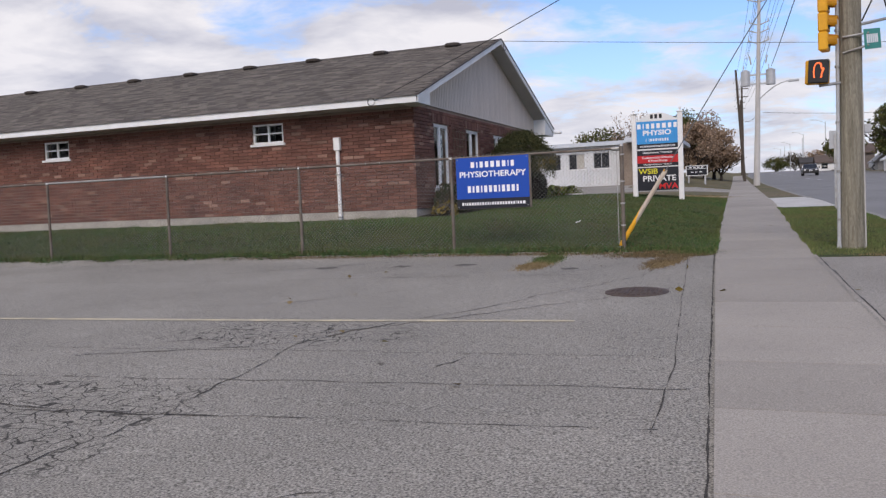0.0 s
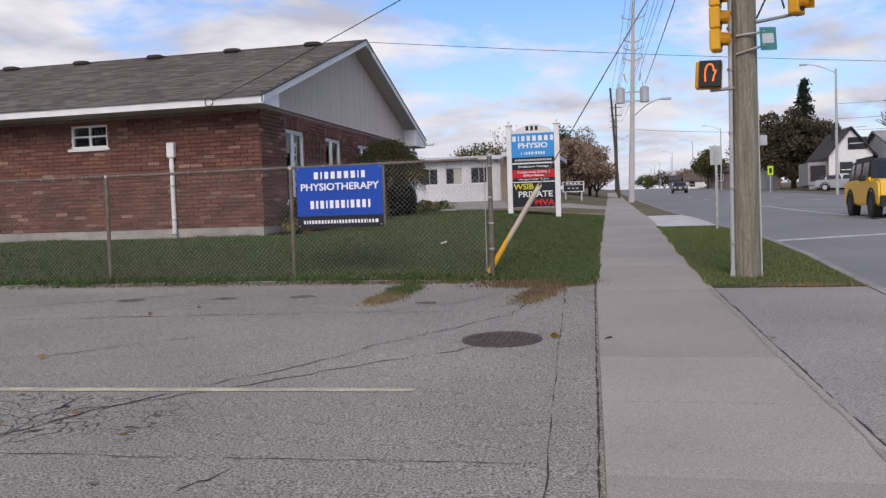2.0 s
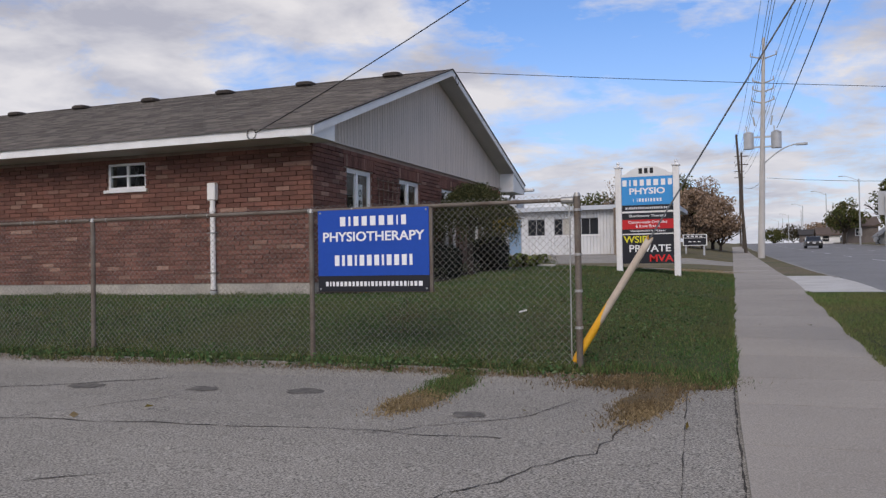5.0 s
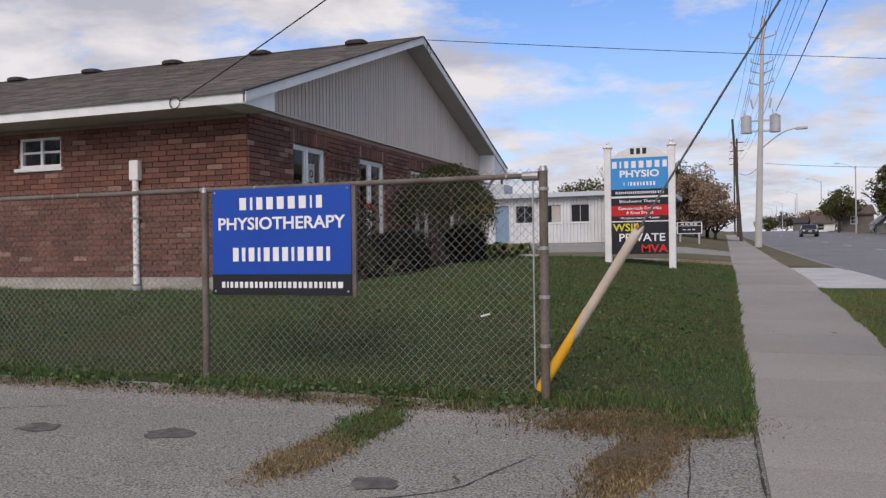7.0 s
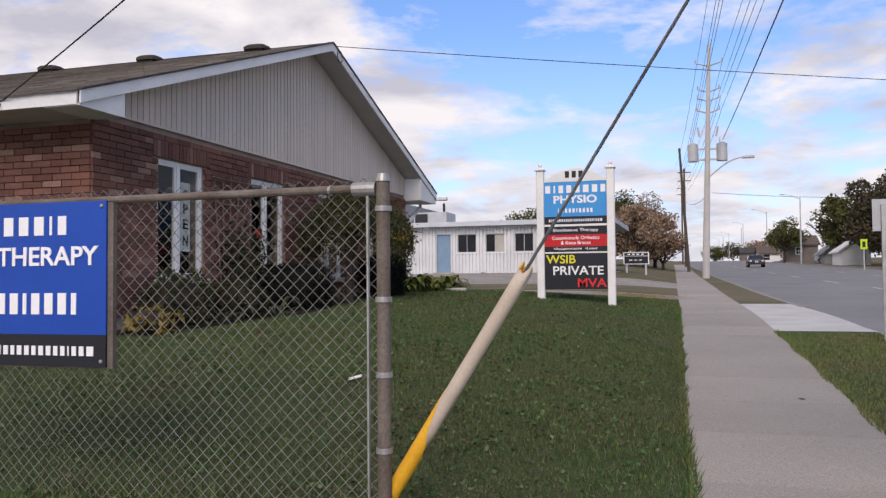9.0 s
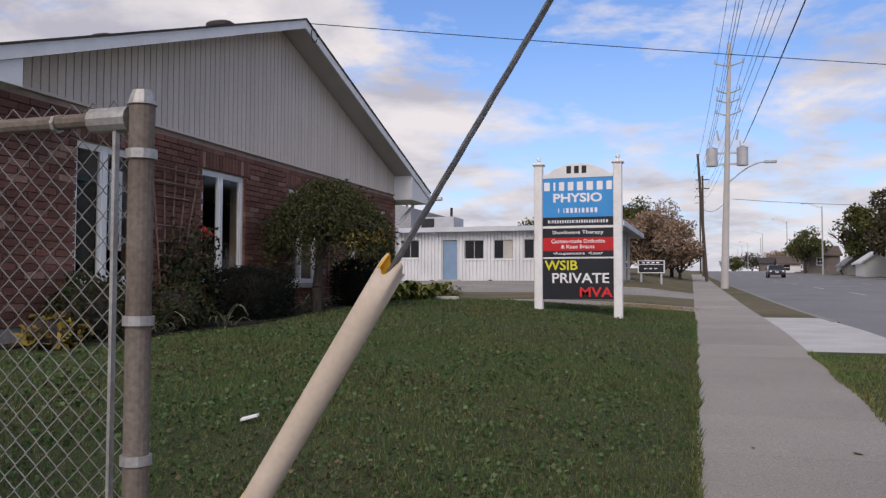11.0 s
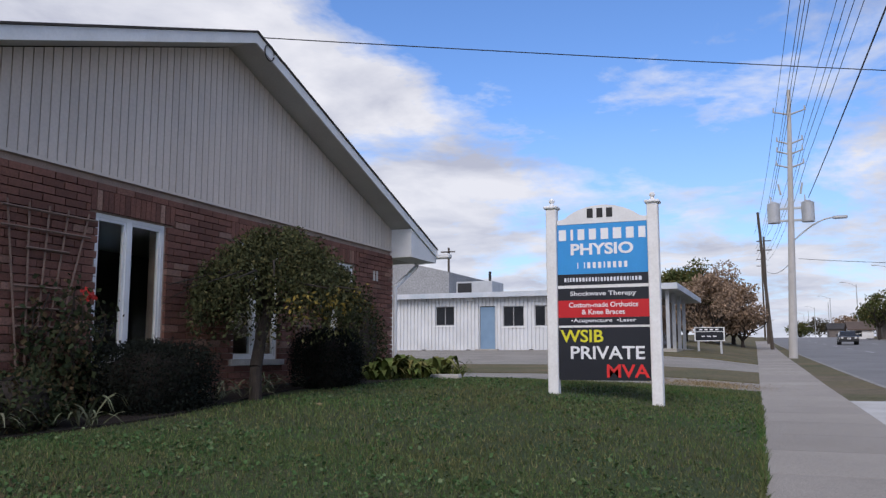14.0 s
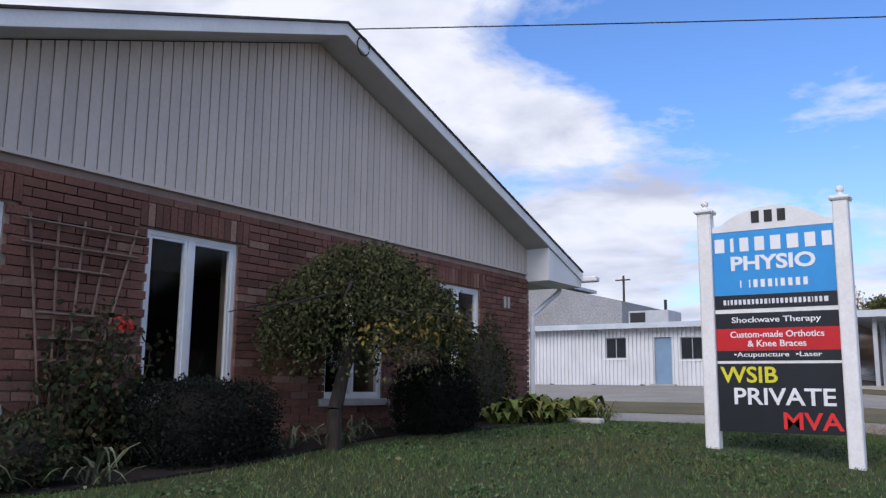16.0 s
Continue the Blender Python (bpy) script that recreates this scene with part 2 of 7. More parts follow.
ink_black = mat("black_lettering", (0.02, 0.02, 0.022), (0.02, 0.02, 0.022), 3, 0.5, 0, 40, grain=0.02)
ink_yellow = mat("yellow_lettering", (0.72, 0.66, 0.03), (0.68, 0.62, 0.03), 3, 0.5, 0, 40, grain=0.02)
ink_red = mat("red_lettering", (0.70, 0.03, 0.03), (0.66, 0.03, 0.03), 3, 0.5, 0, 40, grain=0.02)
door_blue = mat("blue_grey_door", (0.20, 0.30, 0.42), (0.17, 0.26, 0.37), 2, 0.5, 0, 40, grain=0.04)
metal_white = mat("white_corrugated_metal", (0.66, 0.67, 0.68), (0.57, 0.58, 0.59), 1.0, 0.5, 0.05, 30, grain=0.04)
roof_edge = mat("weathered_fascia_metal", (0.42, 0.47, 0.52), (0.55, 0.57, 0.60), 1.3, 0.6, 0.1, 30, grain=0.1)
tan_brick = mat("tan_brick_wall", (0.25, 0.20, 0.155), (0.19, 0.15, 0.12), 1.5, 0.9, 0.3, 12, grain=0.25)
# near-black colour stands in for the dimness of unlit rooms
dark_in = mat("unlit_interior_black", (0.035, 0.035, 0.038), (0.025, 0.025, 0.028), 1, 0.9, 0, 20)
glass = glass_mat("window_glass")
dark_glass = mat("dark_far_glass", (0.018, 0.02, 0.024), (0.03, 0.033, 0.038), 1, 0.08, 0, 20, spec=0.6)
blind_m = mat("beige_blind", (0.45, 0.43, 0.38), (0.40, 0.38, 0.34), 2, 0.8, 0, 30)
trellis_m = mat("weathered_trellis_wood", (0.21, 0.145, 0.115), (0.15, 0.105, 0.085), 6, 0.9, 0.3, 70, grain=0.2)
bark = mat("dark_bark", (0.048, 0.038, 0.031), (0.03, 0.025, 0.021), 8, 0.95, 0.8, 40, stretch=(4, 4, 0.7), bump_d=0.01)
mulb_l = leaf_mat("umbrella_tree_leaf", (0.055, 0.062, 0.026), (0.038, 0.044, 0.02), (0.092, 0.085, 0.036), 0.45)
mulb_y = leaf_mat("yellowed_leaf", (0.21, 0.15, 0.032), (0.14, 0.11, 0.028), None, 0.5)
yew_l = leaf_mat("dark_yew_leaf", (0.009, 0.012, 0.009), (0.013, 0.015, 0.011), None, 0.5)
hosta_l = leaf_mat("hosta_leaf", (0.085, 0.13, 0.03), (0.13, 0.14, 0.04), (0.25, 0.20, 0.07), 0.4)
rose_l = leaf_mat("rose_leaf", (0.024, 0.036, 0.016), (0.036, 0.045, 0.02), (0.08, 0.055, 0.03), 0.45)
clover_l = leaf_mat("clover_leaf", (0.062, 0.115, 0.042), (0.046, 0.088, 0.03), (0.12, 0.15, 0.075), 0.4)
pale_blade = leaf_mat("pale_iris_blade", (0.17, 0.17, 0.11), (0.07, 0.085, 0.045), None, 0.5)
maple_dark = leaf_mat("dark_maple_leaf", (0.052, 0.058, 0.032), (0.070, 0.056, 0.036), (0.09, 0.06, 0.042), 0.45)
green_l = leaf_mat("far_green_leaf", (0.055, 0.075, 0.025), (0.08, 0.085, 0.03), (0.13, 0.11, 0.04), 0.4)
brown_l = leaf_mat("autumn_brown_leaf", (0.28, 0.195, 0.135), (0.21, 0.155, 0.11), (0.33, 0.235, 0.165), 0.4)
conifer_l = leaf_mat("conifer_needles", (0.022, 0.034, 0.022), (0.03, 0.04, 0.026), None, 0.4)
car_yellow = mat("yellow_car_paint", (0.80, 0.47, 0.01), (0.78, 0.45, 0.01), 1, 0.25, 0, 20, grain=0.01, spec=0.5)
car_dark = mat("dark_car_paint", (0.03, 0.032, 0.036), (0.025, 0.027, 0.03), 1, 0.25, 0, 20, grain=0.01, spec=0.5)
car_silver = mat("silver_car_paint", (0.45, 0.46, 0.47), (0.42, 0.43, 0.44), 1, 0.3, 0, 20, grain=0.01, metal=0.5)
rubber = mat("tyre_rubber", (0.022, 0.022, 0.022), (0.03, 0.03, 0.03), 3, 0.9, 0.1, 40)
black_trim = mat("black_trim", (0.02, 0.02, 0.021), (0.026, 0.026, 0.027), 3, 0.6, 0, 40)
lens_m = mat("lamp_lens", (0.55, 0.55, 0.56), (0.5, 0.5, 0.5), 3, 0.15, 0, 40, spec=0.6)
plate_m = mat("plate_white", (0.75, 0.76, 0.8), (0.7, 0.71, 0.75), 3, 0.5, 0, 40, grain=0.03)
line_yellow = mat("worn_yellow_line", (0.56, 0.49, 0.34), (0.34, 0.31, 0.25), 5, 0.9, 0.3, 90, grain=0.25)
line_white = mat("worn_white_line", (0.55, 0.55, 0.56), (0.38, 0.38, 0.39), 3, 0.9, 0.3, 60, grain=0.2)
crack_m = mat("crack_fill", (0.04, 0.038, 0.036), (0.065, 0.06, 0.055), 9, 1.0, 0.2, 60)
patch_m = mat("dark_asphalt_patch", (0.15, 0.14, 0.125), (0.075, 0.07, 0.065), 11, 0.95, 0.4, 90)
iron = mat("rusty_cast_iron", (0.115, 0.085, 0.072), (0.075, 0.056, 0.048), 9, 0.7, 0.4, 60, metal=0.3)
kerb_m = mat("kerb_concrete", (0.30, 0.29, 0.27), (0.22, 0.21, 0.20), 2, 0.95, 0.3, 70)
signal_y = mat("signal_yellow", (0.72, 0.36, 0.02), (0.62, 0.30, 0.02), 3, 0.45, 0, 40, grain=0.05)
green_sign = mat("green_street_sign", (0.02, 0.27, 0.21), (0.02, 0.24, 0.19), 3, 0.4, 0, 40, grain=0.04)
rose_red = mat("rose_petal", (0.50, 0.04, 0.03), (0.42, 0.03, 0.03), 8, 0.5, 0, 40)
roof_dark = mat("dark_far_roof", (0.045, 0.043, 0.043), (0.06, 0.055, 0.052), 1, 0.95, 0.2, 10)
roof_brown = mat("brown_far_roof", (0.12, 0.09, 0.075), (0.10, 0.075, 0.06), 1, 0.95, 0.2, 10)
far_dark_wall = mat("dark_far_wall", (0.17, 0.145, 0.13), (0.13, 0.11, 0.10), 1, 0.9, 0, 10)
far_grey_wall = mat("grey_far_wall", (0.30, 0.30, 0.30), (0.25, 0.25, 0.25), 1, 0.9, 0, 10)
orange_wood = mat("orange_brown_wood", (0.28, 0.13, 0.06), (0.22, 0.10, 0.05), 2, 0.9, 0, 20)
lime_sign = mat("lime_warning_sign", (0.50, 0.72, 0.02), (0.46, 0.68, 0.02), 2, 0.4, 0, 20)


def emit_mat(name, c, s):
    m = bpy.data.materials.new(name)
    m.use_nodes = True
    b = m.node_tree.nodes["Principled BSDF"]
    b.inputs["Base Color"].default_value = (*c, 1)
    b.inputs["Emission Color"].default_value, b.inputs["Emission Strength"].default_value = (*c, 1), s
    return m


signal_lit = emit_mat("lit_orange_signal", (1.0, 0.16, 0.04), 1.3)


def lot_material():
    """Old pale asphalt with alligator cracks and oil stains."""
    m = mat("parking_asphalt", (0.272, 0.255, 0.226), (0.214, 0.201, 0.178), 0.5, 0.95, 0.9, 72, grain=0.75)
    nt = m.node_tree
    N, L = nt.nodes, nt.links
    b = N["Principled BSDF"]
    src = b.inputs["Base Color"].links[0].from_socket
    geo = N.new("ShaderNodeNewGeometry")
    warp = N.new("ShaderNodeTexNoise")
    warp.inputs["Scale"].default_value = 3.0
    L.new(geo.outputs["Position"], warp.inputs["Vector"])
    add = N.new("ShaderNodeMixRGB")
    add.blend_type = "ADD"
    add.inputs["Fac"].default_value = 0.6
    L.new(geo.outputs["Position"], add.inputs["Color1"])
    L.new(warp.outputs["Color"], add.inputs["Color2"])
    vor = N.new("ShaderNodeTexVoronoi")
    vor.feature, vor.voronoi_dimensions = "DISTANCE_TO_EDGE", "2D"
    vor.inputs["Scale"].default_value = 6.5
    L.new(add.outputs[0], vor.inputs["Vector"])
    thin = N.new("ShaderNodeMapRange")
    thin.inputs["From Min"].default_value, thin.inputs["From Max"].default_value = 0.016, 0.07
    thin.inputs["To Min"].default_value, thin.inputs["To Max"].default_value = 1, 0
    L.new(vor.outputs["Distance"], thin.inputs["Value"])
    total = None
    for (cx, cy, rx, ry) in ((-4.5, 7.25, 1.5, 0.7), (-4.9, 4.6, 1.5, 0.85), (-4.2, 3.7, 0.7, 0.6)):
        sub = N.new("ShaderNodeMapping")
        sub.vector_type = "TEXTURE"
        sub.inputs["Location"].default_value, sub.inputs["Scale"].default_value = (cx, cy, 0), (rx, ry, 50)
        L.new(geo.outputs["Position"], sub.inputs["Vector"])
        ln = N.new("ShaderNodeVectorMath")
        ln.operation = "LENGTH"
        L.new(sub.outputs[0], ln.inputs[0])
        w = N.new("ShaderNodeMath")
        w.operation = "MULTIPLY_ADD"
        L.new(warp.outputs["Fac"], w.inputs[0])
        w.inputs[1].default_value = 0.9
        L.new(ln.outputs["Value"], w.inputs[2])
        inside = N.new("ShaderNodeMapRange")
        inside.inputs["From Min"].default_value, inside.inputs["From Max"].default_value = 1.15, 1.55
        inside.inputs["To Min"].default_value, inside.inputs["To Max"].default_value = 1, 0
        L.new(w.outputs[0], inside.inputs["Value"])
        if total is None:
            total = inside.outputs[0]
        else:
            mxx = N.new("ShaderNodeMath")
            mxx.operation = "MAXIMUM"
            L.new(total, mxx.inputs[0])
            L.new(inside.outputs[0], mxx.inputs[1])
            total = mxx.outputs[0]
    f = N.new("ShaderNodeMath")
    f.operation = "MULTIPLY"
    L.new(thin.outputs[0], f.inputs[0])
    L.new(total, f.inputs[1])
    mix = N.new("ShaderNodeMix")
    mix.data_type = "RGBA"
    L.new(f.outputs[0], mix.inputs["Factor"])
    L.new(src, mix.inputs["A"])
    mix.inputs["B"].default_value = (0.035, 0.033, 0.03, 1)
    L.new(mix.outputs["Result"], b.inputs["Base Color"])
    return m


lot_m = lot_material()


# ---- mesh helpers ----
def place(ob, parent):
    if parent is not None:
        ob.parent = parent
        if parent.type == "EMPTY":
            ob.matrix_parent_inverse = Matrix.Translation(parent.location).inverted()


def root(name, loc, label, category, group="", kind=""):
    ob = new(name)
    ob.location = loc
    return tagged(ob, label, category, group, kind)


def part(name, bm, material, parent=None, label="", smooth=False):
    me = bpy.data.meshes.new(name)
    bmesh.ops.recalc_face_normals(bm, faces=bm.faces)
    bm.to_mesh(me)
    bm.free()
    me.materials.append(material)
    if smooth:
        me.shade_smooth()
    ob = new(name, me)
    place(ob, parent)
    return tagged(ob, label) if label else ob


def raw(name, verts, faces, material, parent=None, smooth=False):
    me = bpy.data.meshes.new(name)
    me.from_pydata(verts, [], faces)
    me.materials.append(material)
    if smooth:
        me.shade_smooth()
    ob = new(name, me)
    place(ob, parent)
    return ob


def box(bm, x0, x1, y0, y1, z0, z1, bev=0.0):
    m = Matrix.Translation(((x0 + x1) / 2, (y0 + y1) / 2, (z0 + z1) / 2)) @ Matrix.Diagonal((abs(x1 - x0), abs(y1 - y0), abs(z1 - z0), 1))
    r = bmesh.ops.create_cube(bm, size=1, matrix=m)
    if bev:
        es = list({e for v in r["verts"] for e in v.link_edges})
        bmesh.ops.bevel(bm, geom=es, offset=bev, segments=1, affect="EDGES")
    return bm


def rod(bm, p, q, r1, r2=None, seg=10, caps=True):
    p, q = Vector(p), Vector(q)
    d = q - p
    m = Matrix.Translation((p + q) / 2) @ d.to_track_quat("Z", "Y").to_matrix().to_4x4()
    bmesh.ops.create_cone(bm, cap_ends=caps, segments=seg, radius1=r1, radius2=r1 if r2 is None else r2, depth=d.length, matrix=m)
    return bm


def prism(bm, pts, vec):
    """A closed outline swept along vec."""
    a = [bm.verts.new(p) for p in pts]
    b = [bm.verts.new(Vector(p) + Vector(vec)) for p in pts]
    bm.faces.new(a)
    bm.faces.new(b[::-1])
    n = len(pts)
    for i in range(n):
        bm.faces.new((a[i], b[i], b[(i + 1) % n], a[(i + 1) % n]))
    return bm


def B(*args, bev=0.0):
    return box(bmesh.new(), *args, bev=bev)


def R(p, q, r1, r2=None, seg=10):
    return rod(bmesh.new(), p, q, r1, r2, seg)


def sheet(name, xa, xb, ys, nx, zf, material, parent=None, skirt=0.0):
    """A draped surface between the lines xa(y) and xb(y)."""
    vs, fs = [], []
    for y in ys:
        a, b = xa(y), xb(y)
        for i in range(nx + 1):
            x = a + (b - a) * i / nx
            vs.append((x, y, zf(x, y)))
    w = nx + 1
    for j in range(len(ys) - 1):
        for i in range(nx):
            fs.append((j * w + i, j * w + i + 1, (j + 1) * w + i + 1, (j + 1) * w + i))
    if skirt:
        ring = list(range(w)) + [(j + 1) * w - 1 for j in range(1, len(ys))] + [len(vs) - 1 - i for i in range(1, w)] + [j * w for j in range(len(ys) - 2, 0, -1)]
        base = len(vs)
        vs += [(vs[i][0], vs[i][1], vs[i][2] - skirt) for i in ring]
        n = len(ring)
        fs += [(ring[i], base + i, base + (i + 1) % n, ring[(i + 1) % n]) for i in range(n)]
    return raw(name, vs, fs, material, parent)


def text_mesh(name, txt, material, centre, width, height, parent, bold=0.0, align="c", normal="-y"):
    """Letters as a mesh on a face that looks along -y or +x, fitted to width and height."""
    cu = bpy.data.curves.new(name, "FONT")
    cu.body, cu.extrude, cu.offset, cu.resolution_u = txt, 0.004, bold, 3
    tmp = new(name, cu)
    deps = bpy.context.evaluated_depsgraph_get()
    me = bpy.data.meshes.new_from_object(tmp.evaluated_get(deps))
    bpy.data.objects.remove(tmp)
    co = np.array([v.co[:] for v in me.vertices])
    lo, hi = co.min(0), co.max(0)
    sx, sy = width / (hi[0] - lo[0]), height / (hi[1] - lo[1])
    for v in me.vertices:
        u, w = (v.co.x - (lo[0] + hi[0]) / 2) * sx, (v.co.y - (lo[1] + hi[1]) / 2) * sy
        v.co = (centre[0] + u, centre[1] - v.co.z, centre[2] + w) if normal == "-y" else (centre[0] + v.co.z, centre[1] + u, centre[2] + w)
    me.materials.clear()
    me.materials.append(material)
    ob = new(name, me)
    place(ob, parent)
    return ob


def bars(name, spec, material, centre, width, height, parent, normal="-y"):
    """Writing that is not spelled out: a row of plain bars, one for each relative width in spec (negative: a gap)."""
    total = sum(abs(s) for s in spec) + 0.62 * (len(spec) - 1)
    u = -width / 2
    k = width / total
    for s in spec:
        if s > 0:
            bm = bmesh.new()
            if normal == "-y":
                box(bm, centre[0] + u, centre[0] + u + s * k, centre[1] - 0.004, centre[1] + 0.002, centre[2] - height / 2, centre[2] + height / 2)
            else:
                box(bm, centre[0] - 0.002, centre[0] + 0.004, centre[1] + u, centre[1] + u + s * k, centre[2] - height / 2, centre[2] + height / 2)
            part("bar", bm, material, parent)
        u += (abs(s) + 0.62) * k


def cable(name, p, q, sag, r, material=black_m, label="", n=14):
    p, q = Vector(p), Vector(q)
    side = (q - p).cross(Vector((0, 0, 1))).normalized()
    vs, fs = [], []
    for i in range(n + 1):
        t = i / n
        c = p.lerp(q, t) - Vector((0, 0, 4 * sag * t * (1 - t)))
        for k in range(5):
            a = 2 * math.pi * k / 5
            vs.append(c + side * r * math.cos(a) + Vector((0, 0, r * math.sin(a))))
    for i in range(n):
        for k in range(5):
            fs.append((5 * i + k, 5 * i + (k + 1) % 5, 5 * i + 5 + (k + 1) % 5, 5 * i + 5 + k))
    return tagged(raw(name, vs, fs, material), label or "thin black overhead cable strung between poles", "cable", "overhead cables")


# ---- terrain ----
YS = [-400, -40, 0, 14, 20, 27, 37, 66, 100, 200, 400, 900]
ZS = [-2.5, -1.4, -0.02, 0.485, 0.78, 1.08, 1.25, 1.9, 2.75, 5.5, 8.0, 8.0]
AY = [-50, 13.9, 14.4, 17.2, 19.2, 27.5, 29.5, 31.5, 33.0, 44.0, 56.5, 80, 400]
AZ = [0, 0, 0.09, 0.37, 0.39, 0.40, 0.42, 0.30, 0.19, 0.22, 0.50, 0.6, 0.6]


def smooth_interp(y, a, b):
    return sum(float(np.interp(y + d, a, b)) for d in (-1.2, 0, 1.2)) / 3


def gy(y):
    return smooth_interp(y, YS, ZS)


def walk_l(y):
    return float(np.interp(y, [-40, 4, 12.4, 17.6, 28, 47, 100, 400], [1.8, -0.22, -0.63, -0.83, -1.10, -1.61, -3.1, -12.5]))


def walk_r(y):
    return walk_l(y) + 1.41


def kerb_l(y):
    return float(np.interp(y, [-40, 9, 12, 17, 21, 25, 30, 45, 60, 400], [3.2, 2.5, 2.62, 2.6, 2.35, 1.78, 1.5, 0.9, 0.35, -11.5]))


def kerb_r(y):
    return 17.5 - 0.036 * y


def ground(x, y):
    s = min(max((walk_l(y) - x) / 5.0, 0), 1)
    return gy(y) + float(np.interp(y, AY, AZ)) * (1 - (1 - s) ** 2)


def span(a, b, step):
    n = max(1, round((b - a) / step))
    return [a + (b - a) * i / n for i in range(n + 1)]


# ---- ground, road, pavements ----
def build_ground():
    xs = [-900, -400, -200, -120] + list(range(-80, 61, 8)) + [90, 140, 220, 400, 900]
    ys = [-400, -200, -100] + list(range(-60, 121, 6)) + list(range(140, 421, 20)) + [600, 900]
    vs = [(x, y, ground(x, y) - 0.28 - 0.1 * (0 < y < 40)) for y in ys for x in xs]
    w = len(xs)
    fs = [(j * w + i, j * w + i + 1, (j + 1) * w + i + 1, (j + 1) * w + i) for j in range(len(ys) - 1) for i in range(w - 1)]
    tagged(raw("ground", vs, fs, farturf), "rough green and brown grass ground sheet to the horizon", "ground", kind="structure")


build_ground()
lot_edge = 14.25
lot = tagged(sheet("pavement_parking", lambda y: -45, walk_l, span(-30, lot_edge, 0.5), 60, ground, lot_m, skirt=0.2), "old pale grey cracked asphalt parking lot", "parking lot", kind="structure")
tagged(sheet("pavement_apron", walk_r, kerb_l, span(-30, 13.35, 0.6), 6, ground, drive_m, skirt=0.3), "grey worn concrete apron beside the sidewalk", "pavement", kind="structure")
tagged(sheet("ground_lawn", lambda y: -45, walk_l, span(lot_edge, 34.0, 0.4), 70, lambda x, y: ground(x, y) + 0.02, turf, skirt=0.2), "mown green lawn with brownish patches", "lawn", kind="structure")
tagged(sheet("pavement_drive", lambda y: -45, walk_l, span(34.0, 37.3, 0.6), 30, lambda x, y: ground(x, y) + 0.01, drive_m, skirt=0.2), "worn grey concrete driveway", "driveway", kind="structure")
tagged(sheet("ground_island", lambda y: -45, walk_l, span(37.3, 43.2, 0.6), 30, lambda x, y: ground(x, y) + 0.03, farturf, skirt=0.2), "dry grass strip between two driveways", "grass strip", kind="structure")
tagged(sheet("pavement_rear_lot", lambda y: -60, walk_l, span(43.2, 51.0, 1), 30, ground, drive_m, skirt=0.2), "pale worn concrete lot of the metal building", "pavement", kind="structure")
tagged(sheet("pavement_by_building", lambda y: -60, lambda y: -7.5, span(51.0, 57.2, 1), 30, ground, drive_m, skirt=0.2), "pale worn concrete along the metal building", "pavement", kind="structure")
tagged(sheet("ground_corner_lawn", lambda y: -7.5, walk_l, span(51.0, 57.2, 1), 10, lambda x, y: ground(x, y) + 0.03, farturf, skirt=0.2), "grass lawn with dry patches by the sidewalk", "lawn", kind="structure")
tagged(sheet("ground_far_lawn", lambda y: -80, walk_l, span(57.2, 400, 4), 20, lambda x, y: ground(x, y) + 0.02, farturf, skirt=0.2), "far grass along the sidewalk", "lawn", kind="structure")
for nm, y0, y1, m, lb in (("ground_verge", 13.35, 24.4, turf, "green grass verge between sidewalk and road"), ("pavement_pale_apron", 24.4, 31.9, apron_m, "new pale concrete driveway apron"),
                          ("ground_verge_dirt", 31.9, 33.9, farturf, "worn grass and dirt verge"), ("pavement_dirt_drive", 33.9, 36.0, dirt, "packed dirt driveway crossing"),
                          ("ground_verge_strip", 36.0, 39.0, farturf, "worn grass and dirt verge"), ("pavement_second_dirt_drive", 39.0, 42.0, dirt, "packed dirt driveway crossing"), ("ground_verge_far", 42.0, 380, farturf, "grass verge along the road")):
    tagged(sheet(nm, walk_r, kerb_l, span(y0, y1, 0.6 if y1 < 100 else 5), 6, lambda x, y: ground(x, y) + 0.012, m, skirt=0.3), lb, "verge" if "ground" in nm else "driveway", kind="structure")
road = tagged(sheet("road", lambda y: kerb_l(y) + 0.02, kerb_r, span(-60, 60, 1.5) + span(65, 420, 5), 10, lambda x, y: gy(y) - 0.12, road_m), "grey asphalt four-lane road rising to a crest", "road", kind="structure")
tagged(sheet("ground_across", kerb_r, lambda y: 160, span(-60, 420, 6), 16, lambda x, y: gy(y) + 0.02 + 0.012 * max(0, x - 20), farturf, skirt=0.3), "grass front lawns across the road", "lawn", kind="structure")


def kerb_strip(name, line, y0, y1, side, step):
    vs, fs = [], []
    ys = span(y0, y1, step)
    for y in ys:
        x, z = line(y), gy(y)
        vs += [(x - 0.075 * side, y, z - 0.3), (x - 0.075 * side, y, z + 0.015), (x + 0.05 * side, y, z + 0.015), (x + 0.075 * side, y, z - 0.01), (x + 0.09 * side, y, z - 0.3)]
    for j in range(len(ys) - 1):
        for i in range(4):
            a = j * 5 + i
            fs.append((a, a + 1, a + 6, a + 5))
    return tagged(raw(name, vs, fs, kerb_m), "low worn concrete kerb at the road edge", "kerb", kind="structure")


kerb_strip("kerb_near", kerb_l, -30, 24.3, 1, 0.6)
kerb_strip("kerb_beyond", kerb_l, 30.4, 380, 1, 2.5)
kerb_strip("kerb_across", kerb_r, -60, 400, -1, 4)


